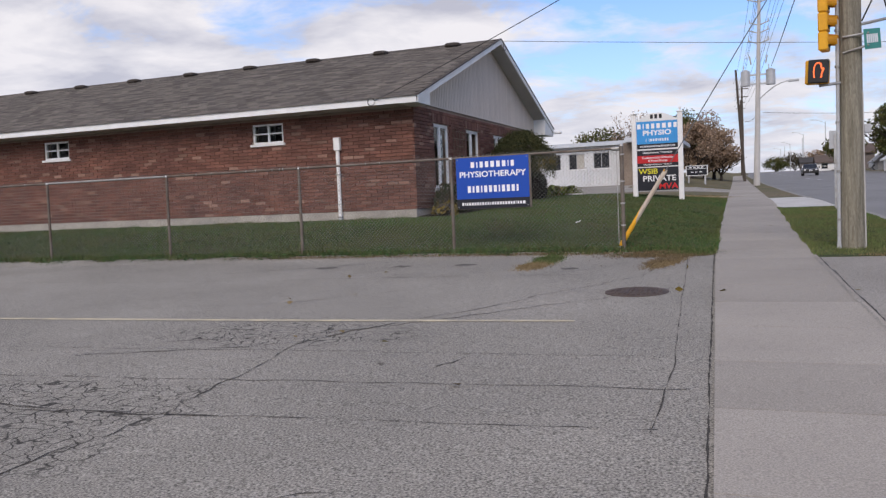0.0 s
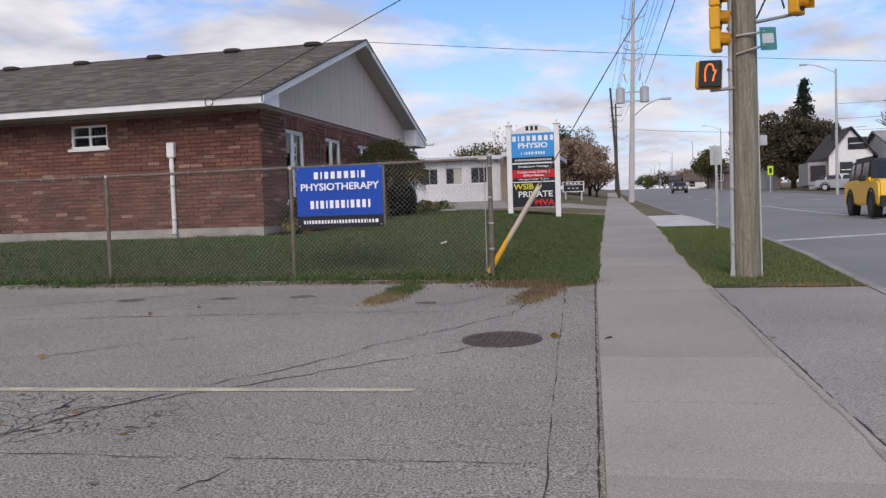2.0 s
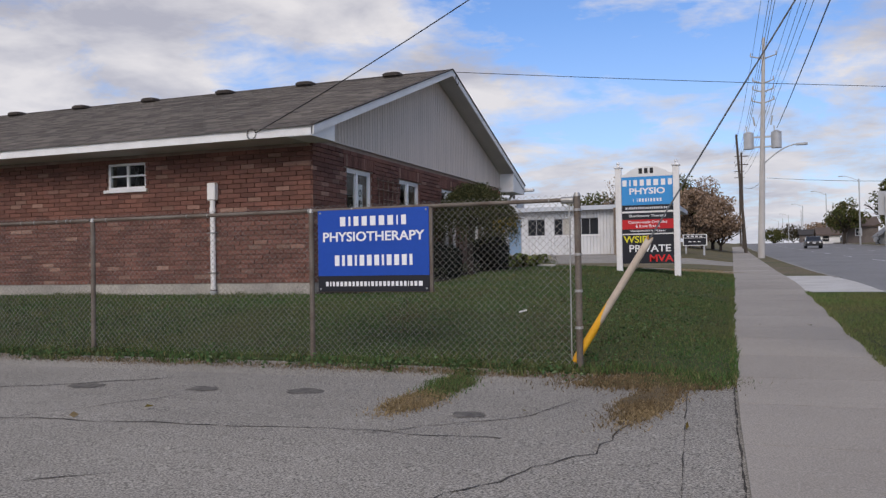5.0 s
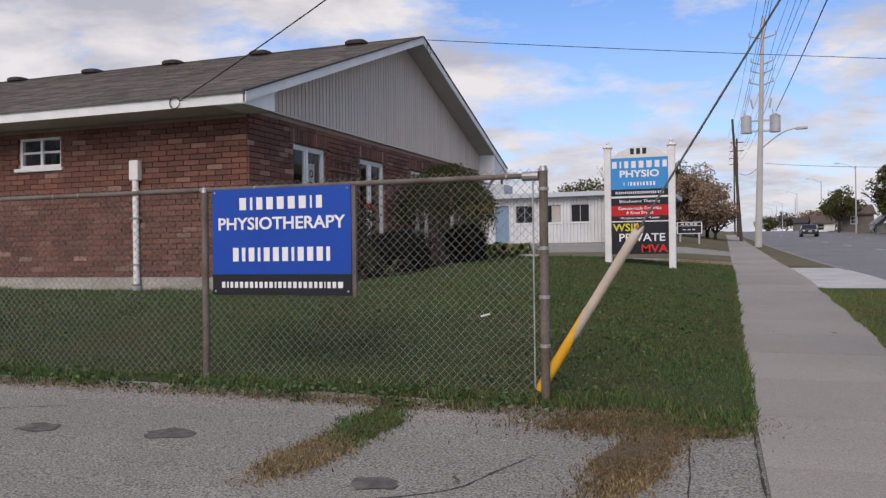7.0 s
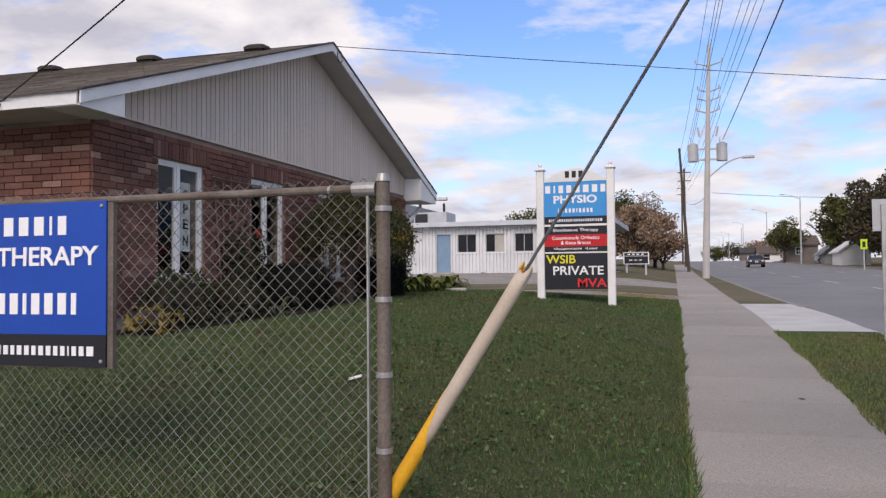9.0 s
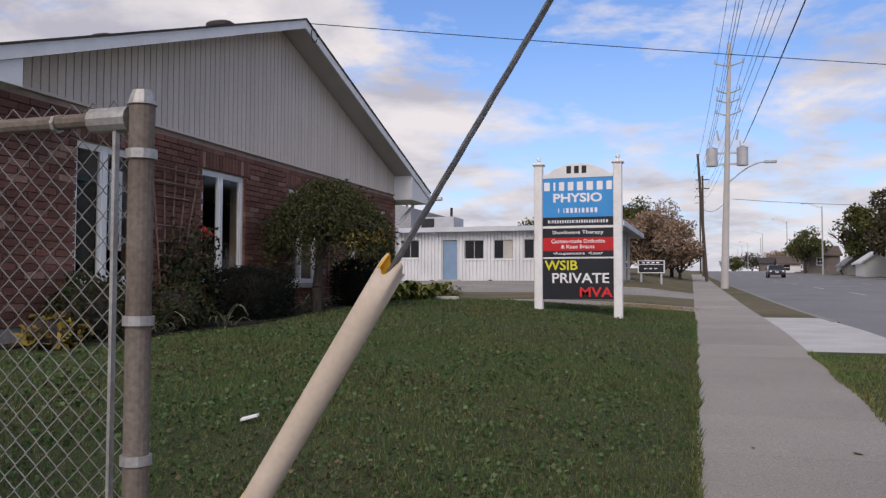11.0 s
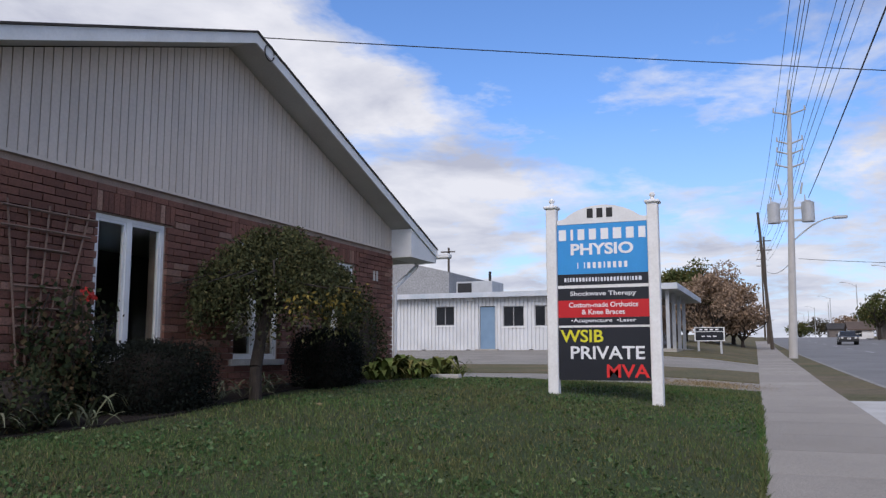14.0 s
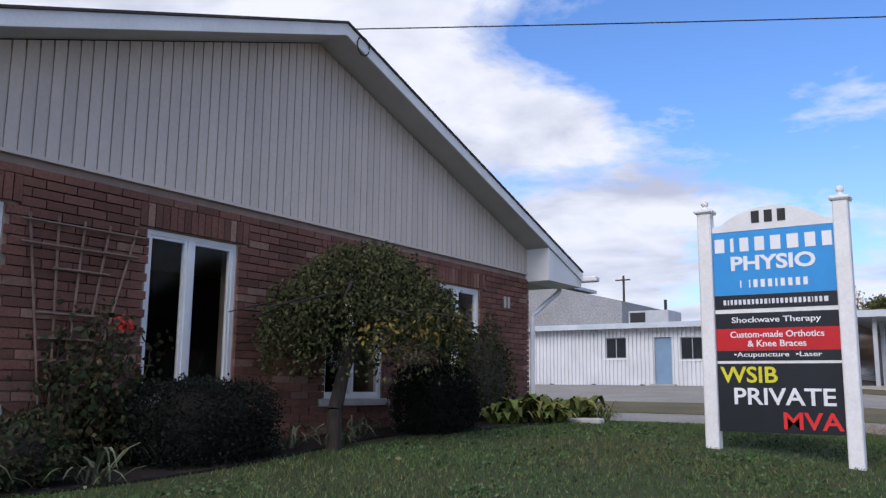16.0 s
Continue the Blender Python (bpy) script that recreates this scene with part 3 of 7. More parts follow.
def walk_slabs():
    side = root("pavement_sidewalk", (0, 0, 0), "straight pale concrete sidewalk in slabs", "sidewalk", kind="structure")
    y, k = -12.0, 0
    joints = [1.36, 1.24, 1.36]
    while y < 130:
        d = joints[k % 3] if y < 60 else 3.0
        y1 = y + d
        ys = [y + 0.006, (y + y1) / 2, y1 - 0.006]
        vs, fs = [], []
        for yy in ys:
            for x in (walk_l(yy), walk_l(yy) + 0.16, walk_r(yy)):
                vs.append((x, yy, gy(yy) + 0.022))
        for j in range(2):
            for i in range(2):
                a = j * 3 + i
                fs.append((a, a + 1, a + 4, a + 3))
        ring = [0, 1, 2, 5, 8, 7, 6, 3]
        vs += [(vs[i][0], vs[i][1], vs[i][2] - 0.12) for i in ring]
        fs += [(ring[i], 9 + i, 9 + (i + 1) % 8, ring[(i + 1) % 8]) for i in range(8)]
        raw("slab", vs, fs, walk_m, side)
        y, k = y1, k + 1


walk_slabs()
tagged(sheet("trim_joint_bed", lambda y: walk_l(y) + 0.02, lambda y: walk_r(y) - 0.02, span(-12, 130, 2), 1, lambda x, y: gy(y) + 0.006, crack_m), "dark dirt in the sidewalk joints", "joint", kind="structure")


def ribbon(pts, width, jitter, rng, step=0.12, lift=0.004, zf=ground, wvar=0.5):
    """Outline of a crack or painted line that follows the ground."""
    vs, fs = [], []
    line = []
    for (a, b) in zip(pts[:-1], pts[1:]):
        a, b = Vector((*a, 0)), Vector((*b, 0))
        n = max(2, int((b - a).length / step))
        side = Vector((-(b - a).y, (b - a).x, 0)).normalized()
        off = 0
        for i in range(n):
            off = off * 0.8 + rng.uniform(-jitter, jitter)
            line.append((a.lerp(b, i / n) + side * off, side))
    line.append((Vector((*pts[-1], 0)), line[-1][1]))
    for p, s in line:
        w = width * (1 + rng.uniform(-wvar, wvar)) / 2
        for k in (-1, 1):
            q = p + s * w * k
            vs.append((q.x, q.y, zf(q.x, q.y) + lift))
    for i in range(len(line) - 1):
        fs.append((2 * i, 2 * i + 1, 2 * i + 3, 2 * i + 2))
    return vs, fs


def lot_marks():
    rng = random.Random(4)
    cracks = [([(-0.60, 4.7), (-0.62, 6.35), (-0.86, 9.9), (-1.1, 13.56)], 0.011, 0.004), ([(-9, 6.2), (-3.79, 6.48), (-0.5, 6.64)], 0.012, 0.01), ([(-9, 5.0), (-5.38, 5.32), (-0.45, 5.68)], 0.012, 0.01),
              ([(-9, 4.0), (-4.43, 4.46), (-0.56, 4.78)], 0.012, 0.01), ([(-6, 6.0), (-4.1, 6.84), (-1.53, 11.35), (-1.3, 12.6)], 0.022, 0.03), ([(-5.6, 6.6), (-3.76, 7.5), (-1.0, 10.29)], 0.018, 0.03),
              ([(-14, 11.0), (-7.83, 11.19), (-4.5, 11.5), (-2.21, 11.6)], 0.025, 0.02), ([(-2.42, 6.03), (-2.37, 6.18), (-2.33, 6.2), (-2.26, 6.45)], 0.026, 0.012), ([(-4.3, 10.2), (-5.8, 9.0), (-7.5, 8.6)], 0.015, 0.03), ([(-9, 11.9), (-6, 13.5)], 0.03, 0.03),
              ([(-3.3, 11.5), (-2.2, 12.4), (-1.9, 13.3)], 0.014, 0.03), ([(-2.6, 3.1), (-2.0, 3.5)], 0.02, 0.02), ([(-6.5, 11.3), (-5.5, 12.9)], 0.014, 0.03),
              ([(-4.22, 7.88), (-4.03, 6.45), (-3.88, 5.39), (-3.80, 4.62), (-3.83, 4.11), (-3.87, 3.82), (-3.9, 3.3)], 0.016, 0.03), ([(-3.36, 4.53), (-3.91, 4.47), (-4.57, 4.49), (-6.2, 4.55)], 0.026, 0.012)]
    for pts, w, j in cracks:
        vs, fs = ribbon(pts, w * 0.58, j * 1.5, rng, wvar=0.95)
        raw("crack", vs, fs, crack_m, lot)
    vs, fs = ribbon([(-16, 7.6), (-4.99, 7.9), (-1.73, 8.07)], 0.10, 0.0, rng, 0.3, 0.005, wvar=0.12)
    raw("painted_line", vs, fs, line_yellow, lot)
    vs, fs = ribbon([(walk_l(y) - 0.03, y) for y in (-6, 0, 4, 7, 10, 13.9)], 0.011, 0.004, rng, 0.08, 0.004, wvar=0.9)
    raw("edge_seam", vs, fs, crack_m, lot)
    vs, fs = ribbon([(walk_r(y) + 0.025, y) for y in (-6, 0, 4, 7, 10, 13.2)], 0.014, 0.006, rng, 0.08, 0.005, wvar=0.8)
    raw("edge_seam", vs, fs, crack_m, lot)
    vs, fs = ribbon([(walk_r(y) - 0.05, y) for y in (-6, 0, 4, 7, 10, 13.2)], 0.03, 0.004, rng, 0.08, 0.026, wvar=0.9)
    raw("pale_edge", vs, fs, drive_m, lot)
    for cx, cy, r in ((-7.0, 12.72, 0.2), (-5.66, 12.85, 0.17), (-4.57, 12.95, 0.2), (-2.7, 12.3, 0.16), (-2.9, 6.1, 0.03)):
        n = 18
        vs = [(cx + r * (1 + 0.25 * rng.uniform(-1, 1)) * math.cos(a), cy + 0.7 * r * (1 + 0.25 * rng.uniform(-1, 1)) * math.sin(a), 0) for a in np.linspace(0, 2 * math.pi, n, endpoint=False)]
        vs = [(x, y, ground(x, y) + 0.005) for x, y, _ in vs]
        raw("repair_patch", vs, [tuple(range(n))], patch_m, lot)


lot_marks()


def road_lines():
    rng = random.Random(5)
    rz = lambda x, y: gy(y) - 0.12  # noqa: E731
    vs, fs = ribbon([(2.5, 20.9), (6.4, 22.6), (16.6, 27.0)], 0.28, 0, rng, 0.5, 0.006, rz, 0.1)
    raw("stop_line", vs, fs, line_white, road)
    vs, fs = ribbon([(6.45, 22.8), (5.92, 47.4)], 0.13, 0, rng, 0.6, 0.006, rz, 0.15)
    raw("lane_line", vs, fs, line_white, road)
    for y in range(54, 200, 12):
        for x0 in (5.6, 10.5):
            x = x0 - 0.036 * (y - 54)
            vs, fs = ribbon([(x, y), (x - 0.14, y + 4)], 0.14, 0, rng, 0.8, 0.006, rz, 0.1)
            raw("lane_dash", vs, fs, line_white, road)


road_lines()


def manhole():
    cx, cy = -1.39, 9.97
    z = ground(cx, cy)
    m = root("manhole_cover", (cx, cy, z), "round rusty cast-iron manhole cover set in the asphalt", "manhole cover")
    tilt = math.atan(0.036)
    rot = Matrix.Translation((cx, cy, z)) @ Matrix.Rotation(tilt, 4, "X")
    bm = bmesh.new()
    bmesh.ops.create_cone(bm, cap_ends=True, segments=40, radius1=0.37, radius2=0.37, depth=0.02, matrix=rot)
    part("frame_ring", bm, iron, m)
    bm = bmesh.new()
    bmesh.ops.create_cone(bm, cap_ends=True, segments=40, radius1=0.33, radius2=0.325, depth=0.02, matrix=rot @ Matrix.Translation((0, 0, 0.006)))
    for i in range(-5, 6):
        for j in range(-5, 6):
            if i * i + j * j < 27:
                bmesh.ops.create_cube(bm, size=1, matrix=rot @ Matrix.Translation((i * 0.055, j * 0.055, 0.018)) @ Matrix.Diagonal((0.036, 0.036, 0.01, 1)))
    part("lid", bm, iron, m)


manhole()

# ---- clinic building ----
WX, WY0, WY1, XE = -8.0, 19.2, 30.95, -38.0
ZB, ZC, ZS_, ZG = 1.0, 1.36, 3.92, 4.03       # ground, foundation top, soffit, siding foot
EY0, EY1, RY, RX = 18.43, 32.19, 25.45, -7.54   # eaves, ridge, rake
ZE, ZR = 4.06, 6.50
GABLE_WINS = [(20.53, 21.69, 1.87), (23.13, 24.30, 1.87), (25.75, 26.91, 1.89), (28.2, 29.36, 1.93)]
SIDE_WINS = [(-12.62, -11.68), (-19.87, -18.92), (-27.1, -26.15)]
WTOP, STOP, SBOT = 3.58, 3.76, 3.23
clinic = root("clinic_building", (WX, WY0, ZB), "single-storey red-brown brick clinic with shingled gable roof", "building")


def wall_with_holes(name, fixed, axis, u0, u1, z0, z1, holes, thick, material, parent):
    """A wall slab with rectangular openings through it."""
    us = sorted({u0, u1, *[h for a in holes for h in a[:2]]})
    zs = sorted({z0, z1, *[h for a in holes for h in a[2:]]})
    bm = bmesh.new()
    for a, b in zip(us[:-1], us[1:]):
        for c, d in zip(zs[:-1], zs[1:]):
            if any(h[0] <= (a + b) / 2 <= h[1] and h[2] <= (c + d) / 2 <= h[3] for h in holes):
                continue
            if axis == "x":
                box(bm, a, b, fixed, fixed + thick, c, d)
            else:
                box(bm, fixed - thick, fixed, a, b, c, d)
    bmesh.ops.remove_doubles(bm, verts=bm.verts, dist=0.0005)
    return part(name, bm, material, parent)


gh = [(a, b, c, WTOP) for a, b, c in GABLE_WINS]
sh = [(a, b, SBOT, STOP) for a, b in SIDE_WINS]
south = wall_with_holes("wall_side", WY0 + 0.012, "x", XE, WX - 0.26, ZC, ZS_, sh, 0.25, mortar, clinic)
east = wall_with_holes("wall_gable", WX - 0.012, "y", WY0 + 0.012, WY1, ZC, ZG + 0.05, gh, 0.25, mortar, clinic)
part("wall_north", B(XE, WX - 0.27, WY1 - 0.25, WY1, ZB, ZS_), mortar, clinic)
part("wall_west", B(XE - 0.25, XE, WY0, WY1, ZB, ZS_), mortar, clinic)
bm = bmesh.new()
box(bm, XE, WX + 0.012, WY0 - 0.012, WY0 + 0.24, ZB - 0.6, ZC)
box(bm, WX - 0.24, WX + 0.012, WY0 + 0.24, WY1, ZB - 0.6, ZC)
part("foundation", bm, concrete, clinic)
# floor and partition coloured near black, so the room looks unlit through the glass
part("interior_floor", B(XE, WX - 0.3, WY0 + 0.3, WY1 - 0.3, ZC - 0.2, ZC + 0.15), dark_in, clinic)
part("interior_ceiling", B(XE, WX - 0.3, WY0 + 0.3, WY1 - 0.3, ZS_ - 0.1, ZS_ + 0.05), blind_m, clinic)
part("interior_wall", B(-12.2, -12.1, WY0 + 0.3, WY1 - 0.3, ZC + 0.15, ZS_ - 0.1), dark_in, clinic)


def add_pieces(cells, near, name, parent, mat_one, mat_many, many_name, dims):
    """Alike boxes: the chosen ones as objects on one mesh, the rest joined."""
    shared = {}
    vs, fs = [], []
    count = 0
    quad = ((0, 1, 3, 2), (4, 6, 7, 5), (0, 4, 5, 1), (2, 3, 7, 6), (0, 2, 6, 4), (1, 5, 7, 3))
    for (centre, size, rot) in cells:
        key = tuple(round(s, 3) for s in size)
        if near(centre) and count < 300 and key == dims:
            if key not in shared:
                bm = bmesh.new()
                hx, hy, hz = (s / 2 for s in size)
                box(bm, -hx, hx, -hy, hy, -hz, hz, bev=0.003)
                me = bpy.data.meshes.new(name)
                bm.to_mesh(me)
                bm.free()
                me.materials.append(mat_one)
                shared[key] = me
            ob = new(name, shared[key])
            ob.matrix_basis = Matrix.Translation(centre) @ rot
            place(ob, parent)
            count += 1
        else:
            b = len(vs)
            for i in (-1, 1):
                for j in (-1, 1):
                    for k in (-1, 1):
                        vs.append(tuple(Vector(centre) + rot.to_3x3() @ Vector((i * size[0] / 2, j * size[1] / 2, k * size[2] / 2))))
            fs += [tuple(b + q for q in f) for f in quad]
    ob = raw(many_name, vs, fs, mat_many, parent)
    return tagged(ob, kind="stuff")


def bricks():
    course, ln, joint = 0.0883, 0.30, 0.011
    n = int((ZS_ - ZC) / course)
    rng = random.Random(2)
    ident = Matrix.Identity(4)

    def row(u0, u1, holes, z, shift):
        out = []
        zc = z + course / 2
        cuts = [(a, b) for a, b, c, d in holes if c - 0.02 < zc < d + 0.02]
        free, cur = [], u0
        for a, b in sorted(cuts):
            free.append((cur, a))
            cur = b
        free.append((cur, u1))
        for a, b in free:
            u = u0 + shift - ln * 2
            while u < b:
                s, e = max(u, a), min(u + ln, b)
                if e - s > 0.05:
                    out.append((s + joint / 2, e - joint / 2))
                u += ln
        return out

    cells = []
    heads_s = [(a, b, c, d) for a, b, c, d in sh]
    for k in range(n):
        z = ZC + k * course
        for s, e in row(XE, WX, heads_s, z, (k % 2) * ln / 2 + rng.uniform(-0.02, 0.02)):
            cells.append((((s + e) / 2, WY0 - 0.004 + rng.uniform(-0.002, 0.002), z + course / 2), (e - s, 0.05, course - joint), ident))
    add_pieces(cells, lambda c: c[0] > -9.6 and c[2] > 1.5, "brick", south, brick_o, brick_m, "brickwork", (0.289, 0.05, 0.077))
    cells = []
    heads = [(a, b, c - 0.1, d) for a, b, c, d in gh] + [(a - 0.12, b + 0.12, WTOP, WTOP + 0.25) for a, b, c, d in gh]
    for k in range(n + 1):
        z = ZC + k * course
        for s, e in row(WY0 - 0.02, WY1, heads, z, (k % 2) * ln / 2 + rng.uniform(-0.02, 0.02)):
            cells.append(((WX + 0.004 + rng.uniform(-0.002, 0.002), (s + e) / 2, z + course / 2), (0.05, e - s, course - joint), ident))
    for a, b, c, d in gh:
        u = a - 0.12
        while u < b + 0.1:
            cells.append(((WX + 0.005 + rng.uniform(-0.002, 0.002), u + 0.04, WTOP + 0.135), (0.05, 0.078, 0.235), ident))
            u += course
    add_pieces(cells, lambda c: 20.9 < c[1] < 25.6, "brick", east, brick_o, brick_m, "brickwork", (0.05, 0.289, 0.077))


def roof_z(y):
    return ZR - (ZR - ZE) * abs(y - RY) / (RY - EY0)


def dome(x, y, z):
    """A low vent hood with a rounded top and a turned-down rim."""
    bm = bmesh.new()
    rows = []
    for k, (r, h) in enumerate(((0.235, -0.025), (0.24, 0.03), (0.20, 0.068), (0.11, 0.088))):
        rows.append([bm.verts.new((x + r * 1.06 * math.copysign(abs(math.cos(a)) ** 0.6, math.cos(a)), y + r * math.copysign(abs(math.sin(a)) ** 0.6, math.sin(a)), z + h)) for a in (2 * math.pi * i / 20 for i in range(20))])
    for p, q in zip(rows[:-1], rows[1:]):
        for i in range(20):
            bm.faces.new((p[i], p[(i + 1) % 20], q[(i + 1) % 20], q[i]))
    bm.faces.new(rows[-1])
    bm.faces.new(rows[0][::-1])
    return bm


def build_roof():
    roof = root("roof", (WX, RY, ZR), "dark brown shingled gable roof with white fascia and box vents", "roof", kind="structure")
    th = 0.14
    for nm, e in (("roof_deck_front", EY0), ("roof_deck_back", EY1)):
        ze = roof_z(e)
        bm = bmesh.new()
        prism(bm, [(RX - 0.01, e, ze - 0.02), (RX - 0.01, RY, ZR - 0.02), (RX - 0.01, RY, ZR - th), (RX - 0.01, e, ze - th)], (XE - 0.5 - RX, 0, 0))
        part(nm, bm, shingle_m, roof)
    ang = math.atan2(ZR - ZE, RY - EY0)
    slope = math.hypot(ZR - ZE, RY - EY0)
    rot = Matrix.Rotation(ang, 4, "X")
    rng = random.Random(8)
    cells = []
    exp, tab = 0.145, 0.31
    nrow = int(slope / exp) + 1
    for k in range(nrow):
        s = (k + 0.5) * exp - 0.02
        y, z = EY0 - 0.03 + s * math.cos(ang), ZE - 0.01 + s * math.sin(ang)
        x = RX + 0.02 - (k % 3) * 0.1
        while x > XE - 0.5:
            w = tab
            cells.append(((x - w / 2, y, z + rng.uniform(-0.001, 0.002)), (w - 0.008, exp + 0.02, 0.012), rot @ Matrix.Rotation(-0.04, 4, "X")))
            x -= tab
    deck = [o for o in roof.children if o.name.startswith("roof_deck_front")][0]
    add_pieces(cells, lambda c: c[0] > -9.6 and c[1] > 20, "shingle", deck, shingle_o, shingle_m, "shingles", (0.302, 0.165, 0.012))
    bm = bmesh.new()
    x = RX
    while x > XE:
        prism(bm, [(x, RY - 0.14, ZR - 0.03), (x, RY, ZR + 0.02), (x, RY + 0.14, ZR - 0.03)], (-0.3, 0, 0))
        x -= 0.31
    part("ridge_cap", bm, shingle_m, roof)
    part("fascia_front", B(XE - 0.5, RX - 0.02, EY0 - 0.02, EY0 + 0.01, ZE - 0.17, ZE - 0.02), white, roof)
    part("gutter_back", B(XE - 0.5, RX, EY1 - 0.01, EY1 + 0.09, roof_z(EY1) - 0.14, roof_z(EY1) - 0.03), white, roof)
    part("drip_edge", B(XE - 0.5, RX, EY0 - 0.035, EY0 - 0.02, ZE - 0.03, ZE - 0.005), white, roof)
    part("soffit_front", B(XE - 0.5, WX - 0.02, EY0 + 0.012, WY0 - 0.02, ZS_ - 0.03, ZS_ - 0.01), soffit_m, roof)
    part("soffit_back", B(XE - 0.5, WX - 0.02, WY1 + 0.005, EY1 - 0.012, ZS_ - 0.03, ZS_ - 0.01), soffit_m, roof)
    for nm, e, wy in (("rake_board_front", EY0, WY0), ("rake_board_back", EY1, WY1)):
        ze = roof_z(e)
        h = 0.155
        bm = bmesh.new()
        prism(bm, [(RX, e, ze - 0.005), (RX, RY, ZR - 0.005), (RX, RY, ZR - h), (RX, e, ze - h)], (0.025, 0, 0))
        part(nm, bm, white, roof)
        bm = bmesh.new()
        prism(bm, [(RX - 0.04, e, ze - 0.001), (RX - 0.04, RY, ZR - 0.001), (RX - 0.04, RY, ZR + 0.026), (RX - 0.04, e, ze + 0.026)], (0.085, 0, 0))
        part("shingle_edge", bm, vent_m, roof)
        # soffit under the rake
        bm = bmesh.new()
        prism(bm, [(RX - 0.002, e + (wy - e) * 1.0, roof_z(wy) - h + 0.01), (RX - 0.002, RY, ZR - h + 0.01), (RX - 0.002, RY, ZR - h + 0.03), (RX - 0.002, e + (wy - e) * 1.0, roof_z(wy) - h + 0.03)], (WX + 0.005 - RX, 0, 0))
        part("rake_soffit", bm, soffit_m, roof)
        # boxed eave return
        bm = bmesh.new()
        w2 = wy + (0.05 if wy == WY0 else -0.05)
        prism(bm, [(RX - 0.004, e, ze - 0.16), (RX - 0.004, w2, roof_z(w2) - 0.16), (RX - 0.004, w2, ZS_ - 0.04), (RX - 0.004, e, ZS_ - 0.04)], (WX - 0.03 - RX, 0, 0))
        part("eave_return", bm, white, roof)
    # gable planks
    gable = root("gable_siding", (WX, RY, ZG), "vertical taupe siding planks filling the gable", "siding", kind="structure")
    part("backing", prism(bmesh.new(), [(WX + 0.006, WY0, ZG), (WX + 0.006, RY, ZR - 0.15), (WX + 0.006, WY1, ZG)], (-0.1, 0, 0)), siding, gable)
    part("drip_cap", B(WX - 0.02, WX + 0.035, WY0 - 0.02, WY1 + 0.01, ZG - 0.03, ZG + 0.005), siding, gable)
    y, pitch = WY0 - 0.02, 0.128
    while y < WY1 + 0.01:
        y1 = min(y + pitch - 0.016, WY1 + 0.02)
        bm = bmesh.new()
        t0, t1 = roof_z(y) - 0.16, roof_z(y1) - 0.16
        top = [(WX + 0.022, y, t0), (WX + 0.022, y1, t1)]
        if y < RY < y1:
            top.insert(1, (WX + 0.022, RY, ZR - 0.16))
        if max(t0, t1) > ZG + 0.05:
            prism(bm, [(WX + 0.022, y, ZG)] + top + [(WX + 0.022, y1, ZG)], (-0.05, 0, 0))
            part("plank", bm, siding, gable)
        else:
            bm.free()
        y += pitch
    # roof vents
    proto = None
    for i in range(11):
        x = -8.97 - 2.49 * i
        if proto is None:
            v = root("roof_vent", (x, RY - 0.36, roof_z(RY - 0.36)), "low dark box vent just below the roof ridge", "roof vent", "ridge vents")
            z = roof_z(RY - 0.36)
            part("base", B(x - 0.17, x + 0.17, RY - 0.53, RY - 0.19, z - 0.10, z + 0.03), vent_m, v)
            part("cap", dome(x, RY - 0.36, z + 0.02), vent_m, v)
            proto = v
        else:
            copy_thing(proto, Matrix.Translation((x, RY - 0.36, roof_z(RY - 0.36))))


build_roof()


def casement(i, y0, y1, z0):
    """A two-sash casement window in the gable wall."""
    z1 = WTOP
    w = root(f"window_{i}", (WX, y0, z0), "white vinyl casement window with two dark panes", "window", "gable windows", "structure")
    xo, xi = WX - 0.03, WX - 0.10
    f = 0.05
    bm = bmesh.new()
    box(bm, xi, xo, y0, y0 + f, z0, z1)
    box(bm, xi, xo, y1 - f, y1, z0, z1)
    box(bm, xi, xo, y0 + f, y1 - f, z1 - f, z1)
    box(bm, xi, xo, y0 + f, y1 - f, z0, z0 + f)
    part("window_frame", bm, vinyl, w)
    mid = y0 + (y1 - y0) * 0.47
    part("mullion", B(xi + 0.005, xo + 0.006, mid - 0.038, mid + 0.038, z0 + f, z1 - f), vinyl, w)
    for a, b in ((y0 + f, mid - 0.038), (mid + 0.038, y1 - f)):
        s = 0.032
        bm = bmesh.new()
        xs0, xs1 = xi + 0.012, xo - 0.012
        box(bm, xs0, xs1, a, a + s, z0 + f, z1 - f)
        box(bm, xs0, xs1, b - s, b, z0 + f, z1 - f)
        box(bm, xs0, xs1, a + s, b - s, z1 - f - s, z1 - f)
        box(bm, xs0, xs1, a + s, b - s, z0 + f, z0 + f + s)
        sash = part("sash", bm, vinyl, w)
        p = part("pane", B(xs0 + 0.018, xs0 + 0.024, a + s - 0.005, b - s + 0.005, z0 + f + s - 0.005, z1 - f - s + 0.005), glass, sash)
        p.visible_shadow = False
    part("window_sill", B(WX - 0.12, WX + 0.07, y0 - 0.1, y1 + 0.1, z0 - 0.09, z0 - 0.002, bev=0.008), stone, w)


for i, (a, b, c) in enumerate(GABLE_WINS):
    casement(i + 1, a, b, c)


